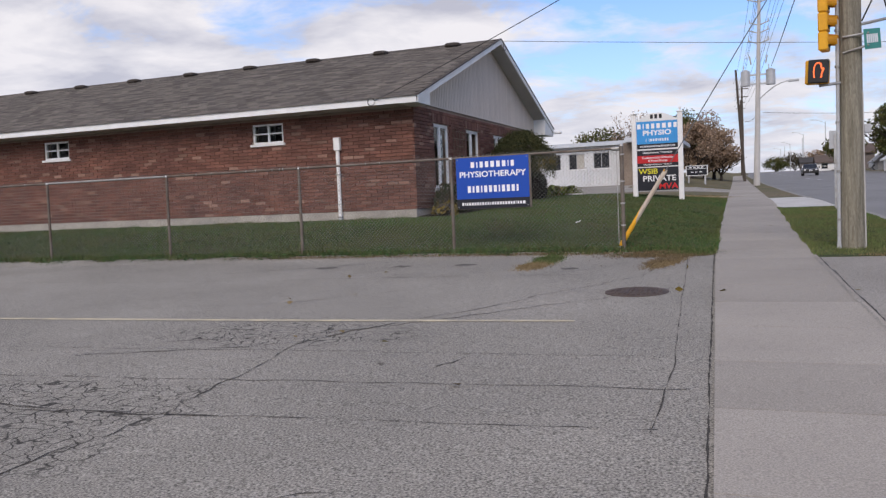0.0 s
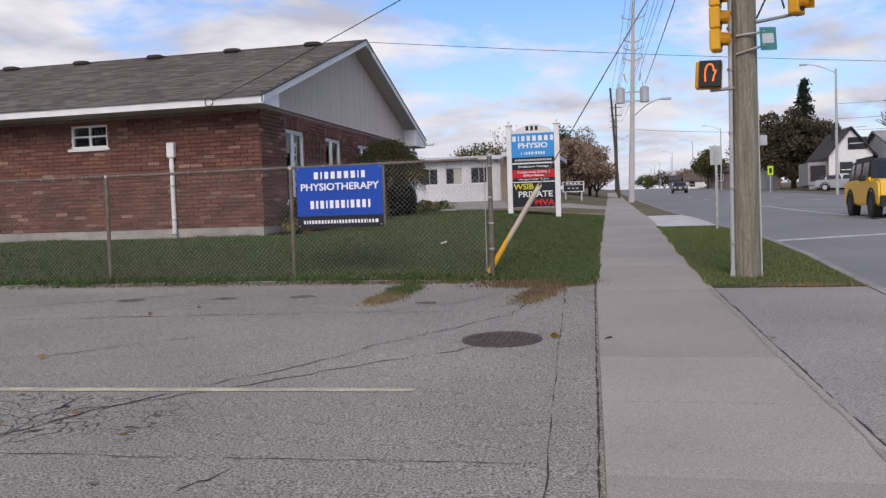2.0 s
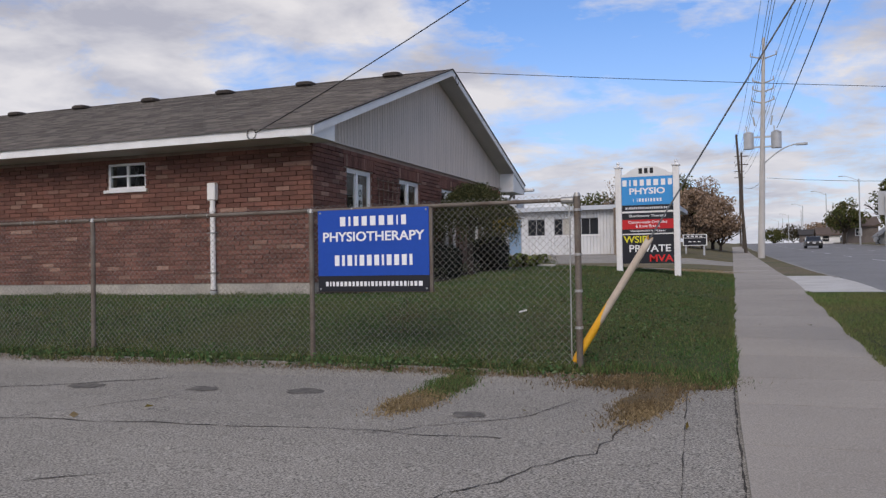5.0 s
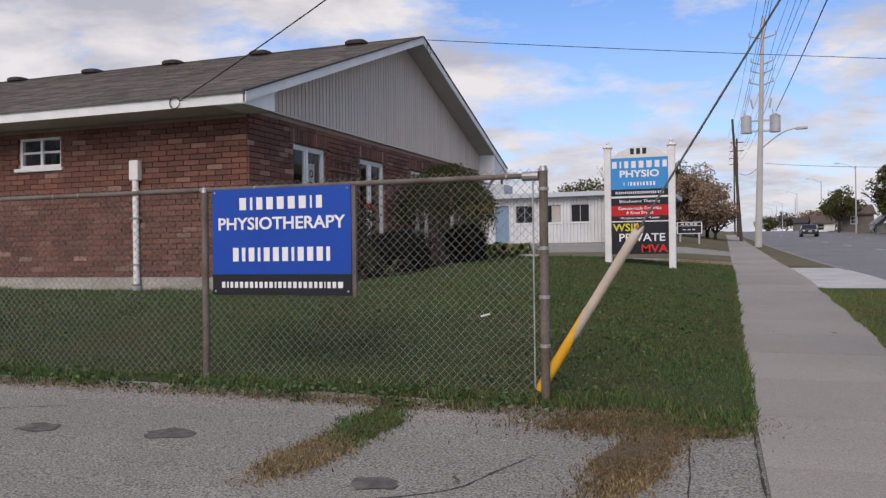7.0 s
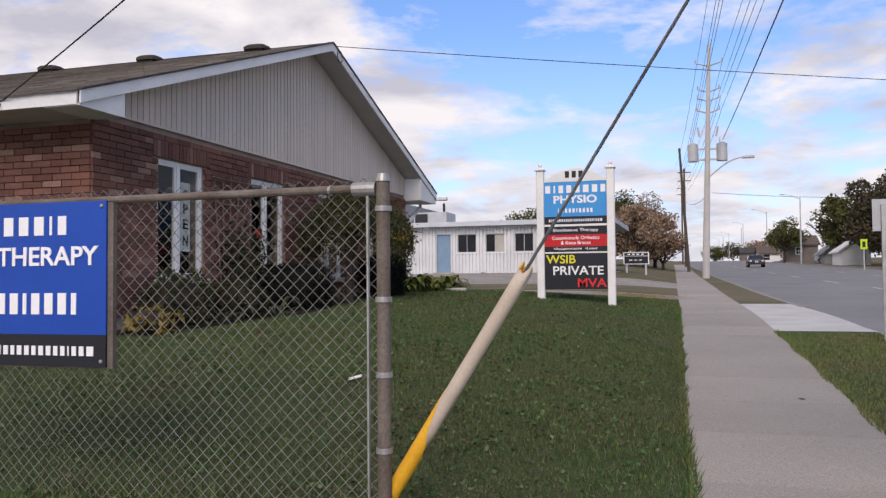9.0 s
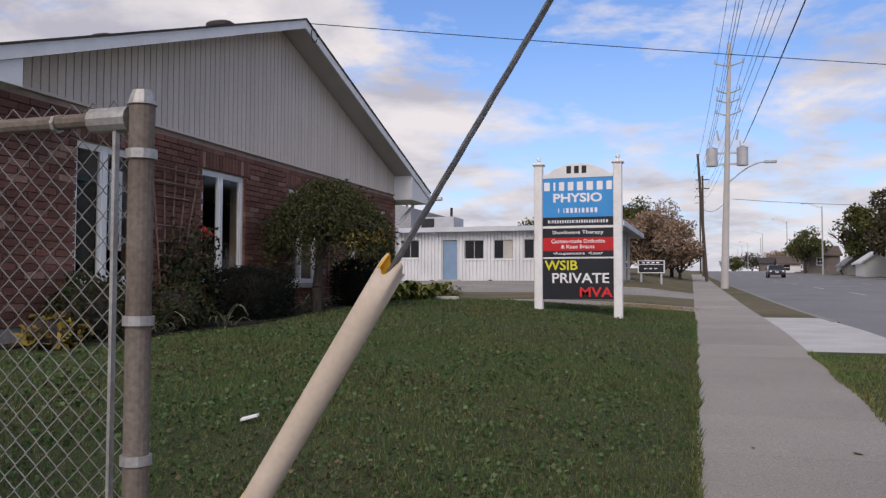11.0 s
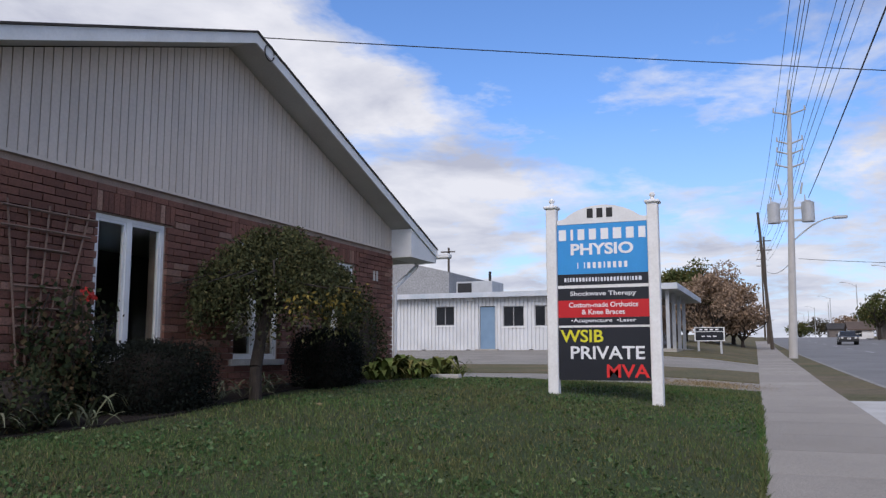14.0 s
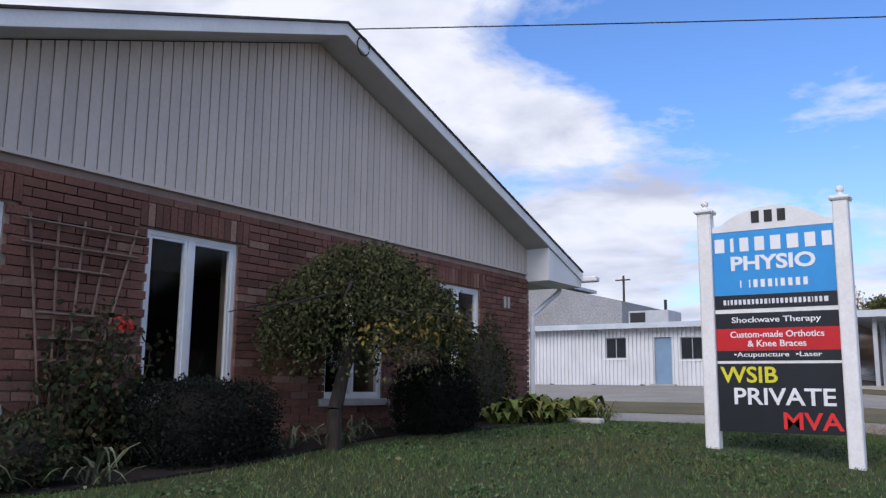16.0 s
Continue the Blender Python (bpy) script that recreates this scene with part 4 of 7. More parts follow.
def slider(i, x0, x1):
    w = root(f"window_{i}", (x0, WY0, SBOT), "small high white slider window in the brick side wall", "window", "side windows", "structure")
    f = 0.055
    ya, yb = WY0 + 0.02, WY0 + 0.09
    z0, z1 = SBOT, STOP
    bm = bmesh.new()
    box(bm, x0, x0 + f, ya, yb, z0, z1)
    box(bm, x1 - f, x1, ya, yb, z0, z1)
    box(bm, x0 + f, x1 - f, ya, yb, z1 - f, z1)
    box(bm, x0 + f, x1 - f, ya, yb, z0, z0 + f)
    part("window_frame", bm, vinyl, w)
    xm, zm = (x0 + x1) / 2, z0 + 0.27
    part("mullion", B(xm - 0.028, xm + 0.028, ya + 0.01, yb - 0.01, z0 + f, z1 - f), vinyl, w)
    for a, b in ((x0 + f, xm - 0.028), (xm + 0.028, x1 - f)):
        part("glazing_bar", B(a, b, ya + 0.02, yb - 0.03, zm - 0.018, zm + 0.018), vinyl, w)
        for c, d in ((z0 + f, zm - 0.018), (zm + 0.018, z1 - f)):
            p = part("pane", B(a, b, yb - 0.028, yb - 0.022, c, d), glass, w)
            p.visible_shadow = False
    part("window_sill", B(x0 - 0.06, x1 + 0.06, WY0 - 0.07, WY0 + 0.1, z0 - 0.065, z0 - 0.003, bev=0.006), white, w)


for i, (a, b) in enumerate(SIDE_WINS):
    slider(5 + i, a, b)


def vent_pipe():
    x = -10.07
    v = root("service_conduit", (x, WY0, ZB), "white meter box with a conduit down the brick wall", "conduit")
    part("box", B(x - 0.09, x + 0.09, WY0 - 0.15, WY0 - 0.03, 2.92, 3.25, bev=0.015), worn_white, v)
    part("pipe", R((x, WY0 - 0.09, 1.12), (x, WY0 - 0.09, 2.93), 0.05, seg=14), worn_white, v)
    part("collar", R((x, WY0 - 0.09, 1.08), (x, WY0 - 0.09, 1.22), 0.065, seg=14), grey_metal, v)
    part("joint", R((x, WY0 - 0.09, 2.70), (x, WY0 - 0.09, 2.78), 0.058, seg=14), worn_white, v)
    for z in (1.55, 2.3):
        part("strap", B(x - 0.085, x + 0.085, WY0 - 0.148, WY0 - 0.03, z, z + 0.022, bev=0.004), galv, v)
    part("ring", R((x, WY0 - 0.09, 1.222), (x, WY0 - 0.09, 1.245), 0.068, seg=14), rusty, v)


vent_pipe()


def downspout():
    d = root("downspout", (WX, WY1, 2), "white downspout elbow under the far eave", "downspout")
    x = WX + 0.03
    bm = bmesh.new()
    for p, q in (((x, EY1 - 0.05, 3.96), (x, EY1 - 0.05, 3.82)), ((x, EY1 - 0.05, 3.82), (x, WY1 + 0.12, 3.30)), ((x, WY1 + 0.12, 3.30), (x, WY1 + 0.12, 1.55))):
        rod(bm, p, q, 0.045, seg=8)
    part("pipe", bm, white, d)
    part("eave_cap", B(WX - 0.2, RX + 0.3, EY1 - 0.02, EY1 + 0.16, 3.98, 4.08, bev=0.02), white, d)


downspout()


def open_sign():
    y0, y1 = 21.29, 21.53
    s = root("open_sign", (WX - 0.14, y0, 2.3), "tall white sign with black OPEN letters behind the glass", "sign")
    part("board", B(WX - 0.14, WX - 0.132, y0, y1, 2.28, 3.32), ink_white, s)
    for ch, z in zip("OPEN", (3.14, 2.92, 2.69, 2.44)):
        text_mesh("letter", ch, ink_black, (WX - 0.13, (y0 + y1) / 2, z), 0.13, 0.15, s, 0.02, normal="+x")


open_sign()
nb = root("wall_number", (WX, 30.2, 3.4), "small dark numerals fixed to the brick", "number plate")
bars("numerals", (1, 1), stone, (WX + 0.032, 30.18, 3.45), 0.20, 0.19, nb, "+x")


def trellis():
    t = root("trellis", (WX, 22.4, 1.7), "weathered brown wooden fan trellis on the brick wall", "trellis")
    x = WX + 0.06
    feet, tops = (22.14, 22.21, 22.30, 22.39, 22.46), (21.88, 22.15, 22.41, 22.67, 22.96)
    for f, h in zip(feet, tops):
        part("slat", R((x, f, 1.55), (x, h, 3.52), 0.014, seg=4), trellis_m, t)
    for z, u, v in ((3.45, 21.80, 23.04), (3.25, 21.81, 22.97), (3.05, 22.12, 22.68), (2.65, 22.0, 22.60), (2.43, 22.03, 22.58), (2.24, 22.05, 22.56), (2.03, 22.07, 22.55), (1.83, 22.09, 22.54)):
        part("rung", R((x + 0.02, u, z), (x + 0.02, v, z), 0.014, seg=4), trellis_m, t)
    t2 = root("trellis", (WX, 27.5, 1.9), "small weathered lattice on the brick wall", "trellis")
    for k in range(4):
        part("slat", B(x - 0.012, x + 0.012, 27.32 + 0.12 * k, 27.35 + 0.12 * k, 1.5, 2.55), trellis_m, t2)
    for z in (1.9, 2.15, 2.4):
        part("rung", B(x + 0.012, x + 0.03, 27.28, 27.75, z, z + 0.03), trellis_m, t2)


trellis()


# ---- fence, blue sign ----
FY = 14.31
POSTS = [-2.19, -5.245, -8.405, -11.56, -14.80, -17.9, -21.0, -24.1, -27.2, -30.3]


def fence_base(x):
    return ground(x, FY)


def build_fence():
    f = root("chain_link_fence", (POSTS[0], FY, 0.55), "galvanised chain-link fence with a rusty top rail", "fence")
    top = 2.27
    for k, x in enumerate(POSTS):
        z = fence_base(x) - 0.1
        if k == 0:
            p = part("end_post", R((x, FY, z), (x, FY, top + 0.04), 0.034, seg=16), rusty, f)
            part("post_cap", R((x, FY, top + 0.035), (x, FY, top + 0.075), 0.04, 0.026, seg=16), galv, p)
            for zz in (0.98, 1.35, 1.72, 2.17):
                part("tension_band", R((x, FY, zz - 0.013), (x, FY, zz + 0.013), 0.042, seg=16), galv, p)
            part("tension_bar", B(x - 0.085, x - 0.075, FY - 0.014, FY + 0.004, 0.66, 2.24), galv, p)
            part("rail_cup", R((x - 0.035, FY, top), (x - 0.16, FY, top), 0.036, seg=12), galv, p)
        else:
            p = part("post", R((x, FY, z), (x, FY, top - 0.01), 0.03, seg=12), rusty, f)
            part("post_cap", R((x, FY, top - 0.02), (x, FY, top + 0.025), 0.036, 0.026, seg=12), galv, p)
    for k in range(len(POSTS) - 1):
        m = galv if k == 3 else rusty
        part("top_rail", R((POSTS[k] - 0.05, FY, top + random.uniform(-0.006, 0.006)), (POSTS[k + 1], FY, top), 0.021, seg=10), m, f)
    # diamond mesh: zigzag wires
    vs, fs = [], []
    half, dz, r = 0.0355, 0.0355, 0.0021

    def wire(x, sgn, zb, zt, rr):
        n = int((zt - zb) / dz)
        base = len(vs)
        for i in range(n + 1):
            xx = x + (half if (i % 2) else 0) * sgn
            bow = 0.012 * math.sin(xx * 2.1) + 0.006 * math.sin(xx * 5.3 + zb)
            yy = FY + 0.024 + bow * math.sin(math.pi * i / n) + (0.002 if i % 2 else -0.002) * sgn
            z = zb + i * dz
            vs.extend([(xx - rr, yy, z), (xx + rr, yy - rr, z), (xx + rr, yy + rr, z)])
        for i in range(n):
            a = base + 3 * i
            for q in range(3):
                fs.append((a + q, a + (q + 1) % 3, a + 3 + (q + 1) % 3, a + 3 + q))

    x = POSTS[0] - 0.08
    while x > -24:
        zb = fence_base(x) + 0.02
        nmax = int((2.33 - zb) / dz)
        zb = 2.33 - nmax * dz
        wire(x, 1, zb, 2.335, r)
        wire(x, -1, zb, 2.335, r)
        x -= 2 * half
    tagged(raw("chain_link_mesh", vs, fs, wire_m, f), kind="stuff")
    rr = random.Random(3)
    for _ in range(26):
        x = rr.uniform(-20, -2.4)
        bm = bmesh.new()
        bmesh.ops.create_cone(bm, cap_ends=True, segments=8, radius1=0.026, radius2=0.026, depth=0.012, matrix=Matrix.Translation((x, FY, top)) @ Matrix.Rotation(math.pi / 2, 4, "Y"))
        part("wire_tie", bm, galv, f)


build_fence()


def blue_board():
    x0, x1, z0, z1, y = -5.135, -3.79, 1.355, 2.265, FY - 0.048
    s = root("fence_sign", ((x0 + x1) / 2, y, z0), "blue fence sign with white lettering and a black foot strip", "sign")
    zs = 1.53
    part("panel", B(x0, x1, y, y + 0.012, zs, z1), blue_sign, s)
    part("foot_strip", B(x0, x1, y, y + 0.012, z0, zs - 0.0005), black_sign, s)
    part("backing_board", B(x0 + 0.02, x1 + 0.035, y + 0.014, y + 0.045, z0 - 0.01, z1 - 0.01), rusty, s)
    cx = (x0 + x1) / 2 + 0.01
    bars("name_bars", (1, 0.35, 0.9, 0.95, 1, 1, 1, 0.25, 0.85), ink_white, (cx, y - 0.001, 2.135), 0.80, 0.105, s)
    text_mesh("lettering", "PHYSIOTHERAPY", ink_white, (cx, y - 0.002, 1.965), 1.23, 0.108, s, 0.018)
    bars("number_bars", (1, 0.6, 1, 0.45, 1, 1, 1, 0.45, 1, 1, 1, 0.6), ink_white, (cx, y - 0.001, 1.70), 0.94, 0.118, s)
    bars("address_bars", (1, 0.5, 0.8, 1, 1, 1, 1, 0.8, 1, 0.9, 1, 0.5, 1, 0.8, 1, 1, 0.9, 1, 1, 0.9, 0.9, 0.3, 0.9, 1, 1.4), ink_white, (cx, y - 0.001, 1.44), 1.17, 0.052, s)
    for px in (x0 + 0.03, x1 - 0.03):
        for pz in (z0 + 0.03, z1 - 0.03):
            bm = bmesh.new()
            bmesh.ops.create_uvsphere(bm, u_segments=8, v_segments=5, radius=0.012, matrix=Matrix.Translation((px, y, pz)))
            part("screw", bm, galv, s)


blue_board()


# ---- pylon sign ----
def pylon():
    y = 27.5
    xl, xr = -3.80, -2.375
    zl, zr = ground(xl, y), ground(xr, y)
    s = root("pylon_sign", ((xl + xr) / 2, y, zr), "white post-and-panel street sign with blue, red and black boards", "sign")
    for x, z in ((xl, zl), (xr, zr)):
        p = part("post", B(x - 0.075, x + 0.075, y - 0.075, y + 0.075, z - 0.12, 4.06, bev=0.012), worn_white, s)
        part("cap", B(x - 0.105, x + 0.105, y - 0.105, y + 0.105, 4.03, 4.075, bev=0.015), white, p)
        bm = bmesh.new()
        bmesh.ops.create_uvsphere(bm, u_segments=14, v_segments=10, radius=0.042, matrix=Matrix.Translation((x, y, 4.155)))
        rod(bm, (x, y, 4.07), (x, y, 4.12), 0.05, 0.022, 12)
        part("finial", bm, white, p, smooth=True)
    a, b = xl + 0.078, xr - 0.078
    f = y - 0.02
    # arched header
    bm = bmesh.new()
    pts = [(a, f, 3.80), (b, f, 3.80), (b, f, 3.865), (b - 0.06, f, 3.87)]
    for k in range(17):
        t = k / 16
        x = b - 0.11 - (b - a - 0.22) * t
        pts.append((x, f, 3.885 + 0.175 * math.sin(math.pi * t) ** 0.75))
    pts += [(a + 0.06, f, 3.87), (a, f, 3.865)]
    prism(bm, pts, (0, 0.04, 0))
    part("header", bm, white, s)
    cx = (a + b) / 2
    bars("house_number_bars", (1, 1, 1), ink_black, (cx - 0.02, f - 0.001, 3.945), 0.36, 0.135, s)

    def board(nm, z0, z1, m, off=0.0):
        return part(nm, B(a, b, f - 0.002 - off, f + 0.03, z0, z1), m, s)

    board("light_blue_board", 3.085, 3.795, sky_sign)
    board("web_strip", 2.93, 3.084, black_sign)
    board("rail", 2.885, 2.929, worn_white, -0.004)
    board("black_strip_upper", 2.715, 2.884, black_sign)
    board("red_strip", 2.475, 2.7145, red_sign)
    board("black_strip_lower", 2.365, 2.4745, black_sign)
    board("rail", 2.335, 2.364, worn_white, -0.004)
    board("black_board", 1.605, 2.334, black_sign, 0.004)
    t = f - 0.005
    bars("name_bars", (1, 0.35, 0.9, 0.95, 1, 1.1, 1, 0.9), ink_white, (cx, t + 0.002, 3.645), 1.22, 0.155, s)
    text_mesh("lettering", "PHYSIO", ink_white, (cx, t, 3.435), 0.88, 0.165, s, 0.03)
    bars("number_bars", (0.25, -0.3, 0.25, 0.8, 0.8, 0.8, 0.4, 0.8, 0.8, 0.8, 0.8), ink_white, (cx, t + 0.002, 3.205), 0.70, 0.085, s)
    bars("address_bars", (1, 0.5, 0.8, 1, 1, 1, 1, 0.8, 1, 0.9, 1, 0.5, 1, 0.8, 1, 1, 0.9, 1, 1, 0.9, 0.9, 0.3, 0.9, 1, 1.4), plate_m, (cx, t + 0.002, 3.005), 1.08, 0.055, s)
    text_mesh("lettering", "Shockwave Therapy", ink_white, (cx, t, 2.80), 0.92, 0.082, s, 0.012)
    text_mesh("lettering", "Custom-made Orthotics", ink_white, (cx, t, 2.65), 0.96, 0.07, s, 0.012)
    text_mesh("lettering", "& Knee Braces", ink_white, (cx, t, 2.55), 0.60, 0.07, s, 0.012)
    text_mesh("lettering", "\u2022Acupuncture  \u2022Laser", ink_white, (cx, t, 2.425), 0.90, 0.066, s, 0.012)
    t -= 0.004
    text_mesh("lettering", "WSIB", ink_yellow, (a + 0.33, t, 2.215), 0.60, 0.175, s, 0.016)
    text_mesh("lettering", "PRIVATE", ink_white, (a + 0.68, t, 1.985), 1.02, 0.18, s, 0.016)
    text_mesh("lettering", "MVA", ink_red, (b - 0.31, t, 1.735), 0.58, 0.18, s, 0.016)


pylon()


# ---- guy wire, wooden corner pole, signals ----
def guy_wire():
    d = Vector((0.52875, 0.0154, 0.84864)).normalized()
    base = Vector((-2.19, 14.37, 0.735))
    g = root("guy_wire", base, "steel guy wire in a yellow and weathered plastic guard", "guy wire")
    lo, hi = base - d * 0.12, base + d * 1.345
    up = d.orthogonal().normalized()
    rt = d.cross(up).normalized()

    west = Vector((-1, 0, 0))
    turn = math.atan2(west.dot(rt), west.dot(up))

    def shell(p, q, r, gap, n=14, notch=False, slant=0.0):
        bm = bmesh.new()
        rows = []
        for s in range(9):
            c = p.lerp(q, s / 8)
            ring = []
            for rr in (r, r - 0.004):
                for k in range(n + 1):
                    a = gap + (2 * math.pi - 2 * gap) * k / n
                    e = 0.022 * (1 + math.sin(2 * a + 1)) + 0.012 * math.sin(5 * a) if notch and s == 8 else 0
                    e += slant * (0.5 - 0.5 * math.cos(a - turn)) * (s / 8)
                    ring.append(bm.verts.new(c - d * e + (up * math.cos(a) + rt * math.sin(a)) * rr))
            rows.append(ring)
        m = n + 1
        for a, b in zip(rows[:-1], rows[1:]):
            for k in range(n):
                bm.faces.new((a[k], a[k + 1], b[k + 1], b[k]))
                bm.faces.new((a[m + k], b[m + k], b[m + k + 1], a[m + k + 1]))
            bm.faces.new((a[0], b[0], b[m], a[m]))
            bm.faces.new((a[n], a[m + n], b[m + n], b[n]))
        for ring in (rows[0], rows[-1]):
            for k in range(n):
                bm.faces.new((ring[k], ring[m + k], ring[m + k + 1], ring[k + 1]))
        return bm

    cut = lo.lerp(hi, 0.27)
    part("guard", shell(cut, hi, 0.036, 0.18, 26, True), tube_m, g, "sun-bleached plastic guard", smooth=True)
    part("yellow_sleeve", shell(lo, cut + d * 0.34, 0.039, 0.3, 26, True, 0.34), yellow_m, g, "bright yellow lower sleeve")
    part("inner_sleeve", shell(hi - d * 0.3, hi, 0.0318, 0.1, 26, True), yellow_m, g, "torn yellow inner sleeve")
    end = base + d * ((6.7 - base.z) / d.z)
    bm = bmesh.new()
    for k in range(5):
        turns = 160
        prev = None
        for i in range(turns + 1):
            t = i / turns
            a = t * 70 + k * 2 * math.pi / 5
            p = lo.lerp(end, t) + (up * math.cos(a) + rt * math.sin(a)) * 0.0048
            if prev is not None:
                rod(bm, prev, p, 0.0038, 0.0038, 4, False)
            prev = p
    part("strand", bm, steel_wire, g, "twisted grey steel strand")
    part("anchor", R(lo - d * 0.35, lo + d * 0.1, 0.012, seg=8), galv, g)


guy_wire()
PX, PY = 1.315, 14.42


def corner_pole():
    p = root("wooden_utility_pole", (PX, PY, 0.45), "weathered grey-brown wooden pole with a conduit", "utility pole")
    bm = bmesh.new()
    rng = random.Random(6)
    seg, rows = 22, 30
    rings = []
    for j in range(rows + 1):
        z = 0.2 + 12.3 * j / rows
        r = 0.178 - 0.0055 * z
        rings.append([bm.verts.new((PX + r * (1 + 0.02 * rng.uniform(-1, 1)) * math.cos(2 * math.pi * k / seg), PY + r * (1 + 0.02 * rng.uniform(-1, 1)) * math.sin(2 * math.pi * k / seg), z)) for k in range(seg)])
    for a, b in zip(rings[:-1], rings[1:]):
        for k in range(seg):
            bm.faces.new((a[k], a[(k + 1) % seg], b[(k + 1) % seg], b[k]))
    bm.faces.new(rings[-1])
    part("shaft", bm, pole_wood, p, smooth=True)
    part("conduit", R((PX - 0.2, PY - 0.04, 0.42), (PX - 0.175, PY - 0.04, 6.5), 0.028, seg=12), grey_metal, p)
    part("conduit_boot", R((PX - 0.205, PY - 0.04, 0.40), (PX - 0.2, PY - 0.04, 0.62), 0.045, 0.03, seg=12), grey_metal, p)
    part("ground_wire_cover", R((PX + 0.17, PY - 0.05, 0.42), (PX + 0.15, PY - 0.05, 2.9), 0.014, seg=8), pole_conc, p)
    for z in (0.95, 1.7, 2.45, 3.3, 3.85):
        part("strap", R((PX - 0.19, PY - 0.045, z), (PX - 0.19, PY - 0.045, z + 0.035), 0.04, seg=12), galv, p)
    part("side_box", B(PX + 0.17, PX + 0.27, PY - 0.02, PY + 0.1, 2.28, 2.42, bev=0.01), grey_metal, p)
    # pedestrian signal
    w = root("pedestrian_signal", (0.83, 14.25, 3.05), "yellow-edged pedestrian signal showing an orange stop symbol", "traffic signal")
    c = Matrix.Translation((0.845, 14.22, 3.245)) @ Matrix.Rotation(radians(-10), 4, "Z") @ Matrix.Rotation(radians(3), 4, "Y")

    def cbox(x0, x1, y0, y1, z0, z1, bev=0.0):
        bm = B(x0, x1, y0, y1, z0, z1, bev=bev)
        bmesh.ops.transform(bm, matrix=c, verts=bm.verts)
        return bm

    part("housing", cbox(-0.185, 0.15, -0.02, 0.16, -0.18, 0.18, 0.015), signal_y, w)
    part("visor", cbox(-0.13, 0.155, -0.11, -0.022, -0.175, 0.175, 0.01), black_trim, w)
    bm = bmesh.new()
    pts = [(-0.05, -0.1), (-0.06, -0.02), (-0.055, 0.06), (-0.04, 0.1), (-0.02, 0.12), (0.0, 0.125), (0.02, 0.12), (0.04, 0.1), (0.05, 0.03), (0.075, 0.045), (0.08, 0.03), (0.055, -0.03), (0.045, -0.1)]
    prev = None
    for (u, v) in pts:
        q = c @ Vector((u + 0.01, -0.113, v))
        if prev is not None:
            rod(bm, prev, q, 0.009, 0.009, 6)
        prev = q
    part("lit_symbol", bm, signal_lit, w, "glowing orange outline")
    part("bracket", R((0.86, 14.28, 3.04), (PX - 0.14, PY - 0.05, 3.07), 0.022, seg=10), galv, w)

    def head(name, x, y, z, rot, n=3):
        h = root(name, (x, y, z), "yellow three-section traffic signal head with visors", "traffic signal", "signal heads")
        mtx = Matrix.Translation((x, y, z)) @ Matrix.Rotation(radians(rot), 4, "Z")
        for k in range(n):
            bm = B(-0.14, 0.14, -0.02, 0.12, -0.14 + 0.29 * k, 0.145 + 0.29 * k, bev=0.02)
            bmesh.ops.transform(bm, matrix=mtx, verts=bm.verts)
            sec = part("section", bm, signal_y, h)
            bm = bmesh.new()
            for i in range(12):
                a0, a1 = math.pi * (-0.15 + 1.3 * i / 12), math.pi * (-0.15 + 1.3 * (i + 1) / 12)
                zz = 0.29 * k
                q = [(0.115 * math.cos(a0), -0.02, zz + 0.115 * math.sin(a0)), (0.115 * math.cos(a1), -0.02, zz + 0.115 * math.sin(a1)), (0.11 * math.cos(a1), -0.15, zz - 0.02 + 0.105 * math.sin(a1)), (0.11 * math.cos(a0), -0.15, zz - 0.02 + 0.105 * math.sin(a0))]
                bm.faces.new([bm.verts.new(v) for v in q])
            bmesh.ops.solidify(bm, geom=bm.faces, thickness=0.008)
            bmesh.ops.transform(bm, matrix=mtx, verts=bm.verts)
            part("visor", bm, signal_y, sec)
            bm = bmesh.new()
            bmesh.ops.create_cone(bm, cap_ends=True, segments=20, radius1=0.1, radius2=0.1, depth=0.01, matrix=mtx @ Matrix.Translation((0, -0.024, 0.29 * k)) @ Matrix.Rotation(math.pi / 2, 4, "X"))
            part("lens", bm, black_trim, sec)
        return h

    head("traffic_signal", 0.99, 14.30, 3.70, 78)
    h2 = head("traffic_signal", 2.05, 14.55, 4.16, 60)
    part("mast_arm", R((PX + 0.1, PY + 0.03, 3.93), (2.0, 14.62, 4.04), 0.022, seg=10), galv, h2)
    st = root("street_sign", (1.5, 14.2, 3.67), "green street name blade on a bracket", "street sign")
    mtx = Matrix.Translation((1.50, 14.16, 3.66)) @ Matrix.Rotation(radians(60), 4, "Z") @ Matrix.Rotation(radians(-8), 4, "Y")
    bm = B(-0.05, 0.50, -0.004, 0.004, -0.15, 0.15, bev=0.003)
    bmesh.ops.transform(bm, matrix=mtx, verts=bm.verts)
    part("blade", bm, green_sign, st)
    bm = bmesh.new()
    for k in range(6):
        box(bm, 0.02 + 0.065 * k, 0.065 + 0.065 * k, -0.008, -0.004, -0.06, 0.07)
    bmesh.ops.transform(bm, matrix=mtx, verts=bm.verts)
    part("writing_bars", bm, ink_white, st)
    part("bracket", R((PX - 0.12, PY - 0.15, 3.50), (1.55, 14.2, 3.58), 0.016, seg=8), galv, st)
    part("bracket", R((PX - 0.12, PY - 0.15, 3.74), (1.55, 14.2, 3.76), 0.016, seg=8), galv, st)
    bm = bmesh.new()
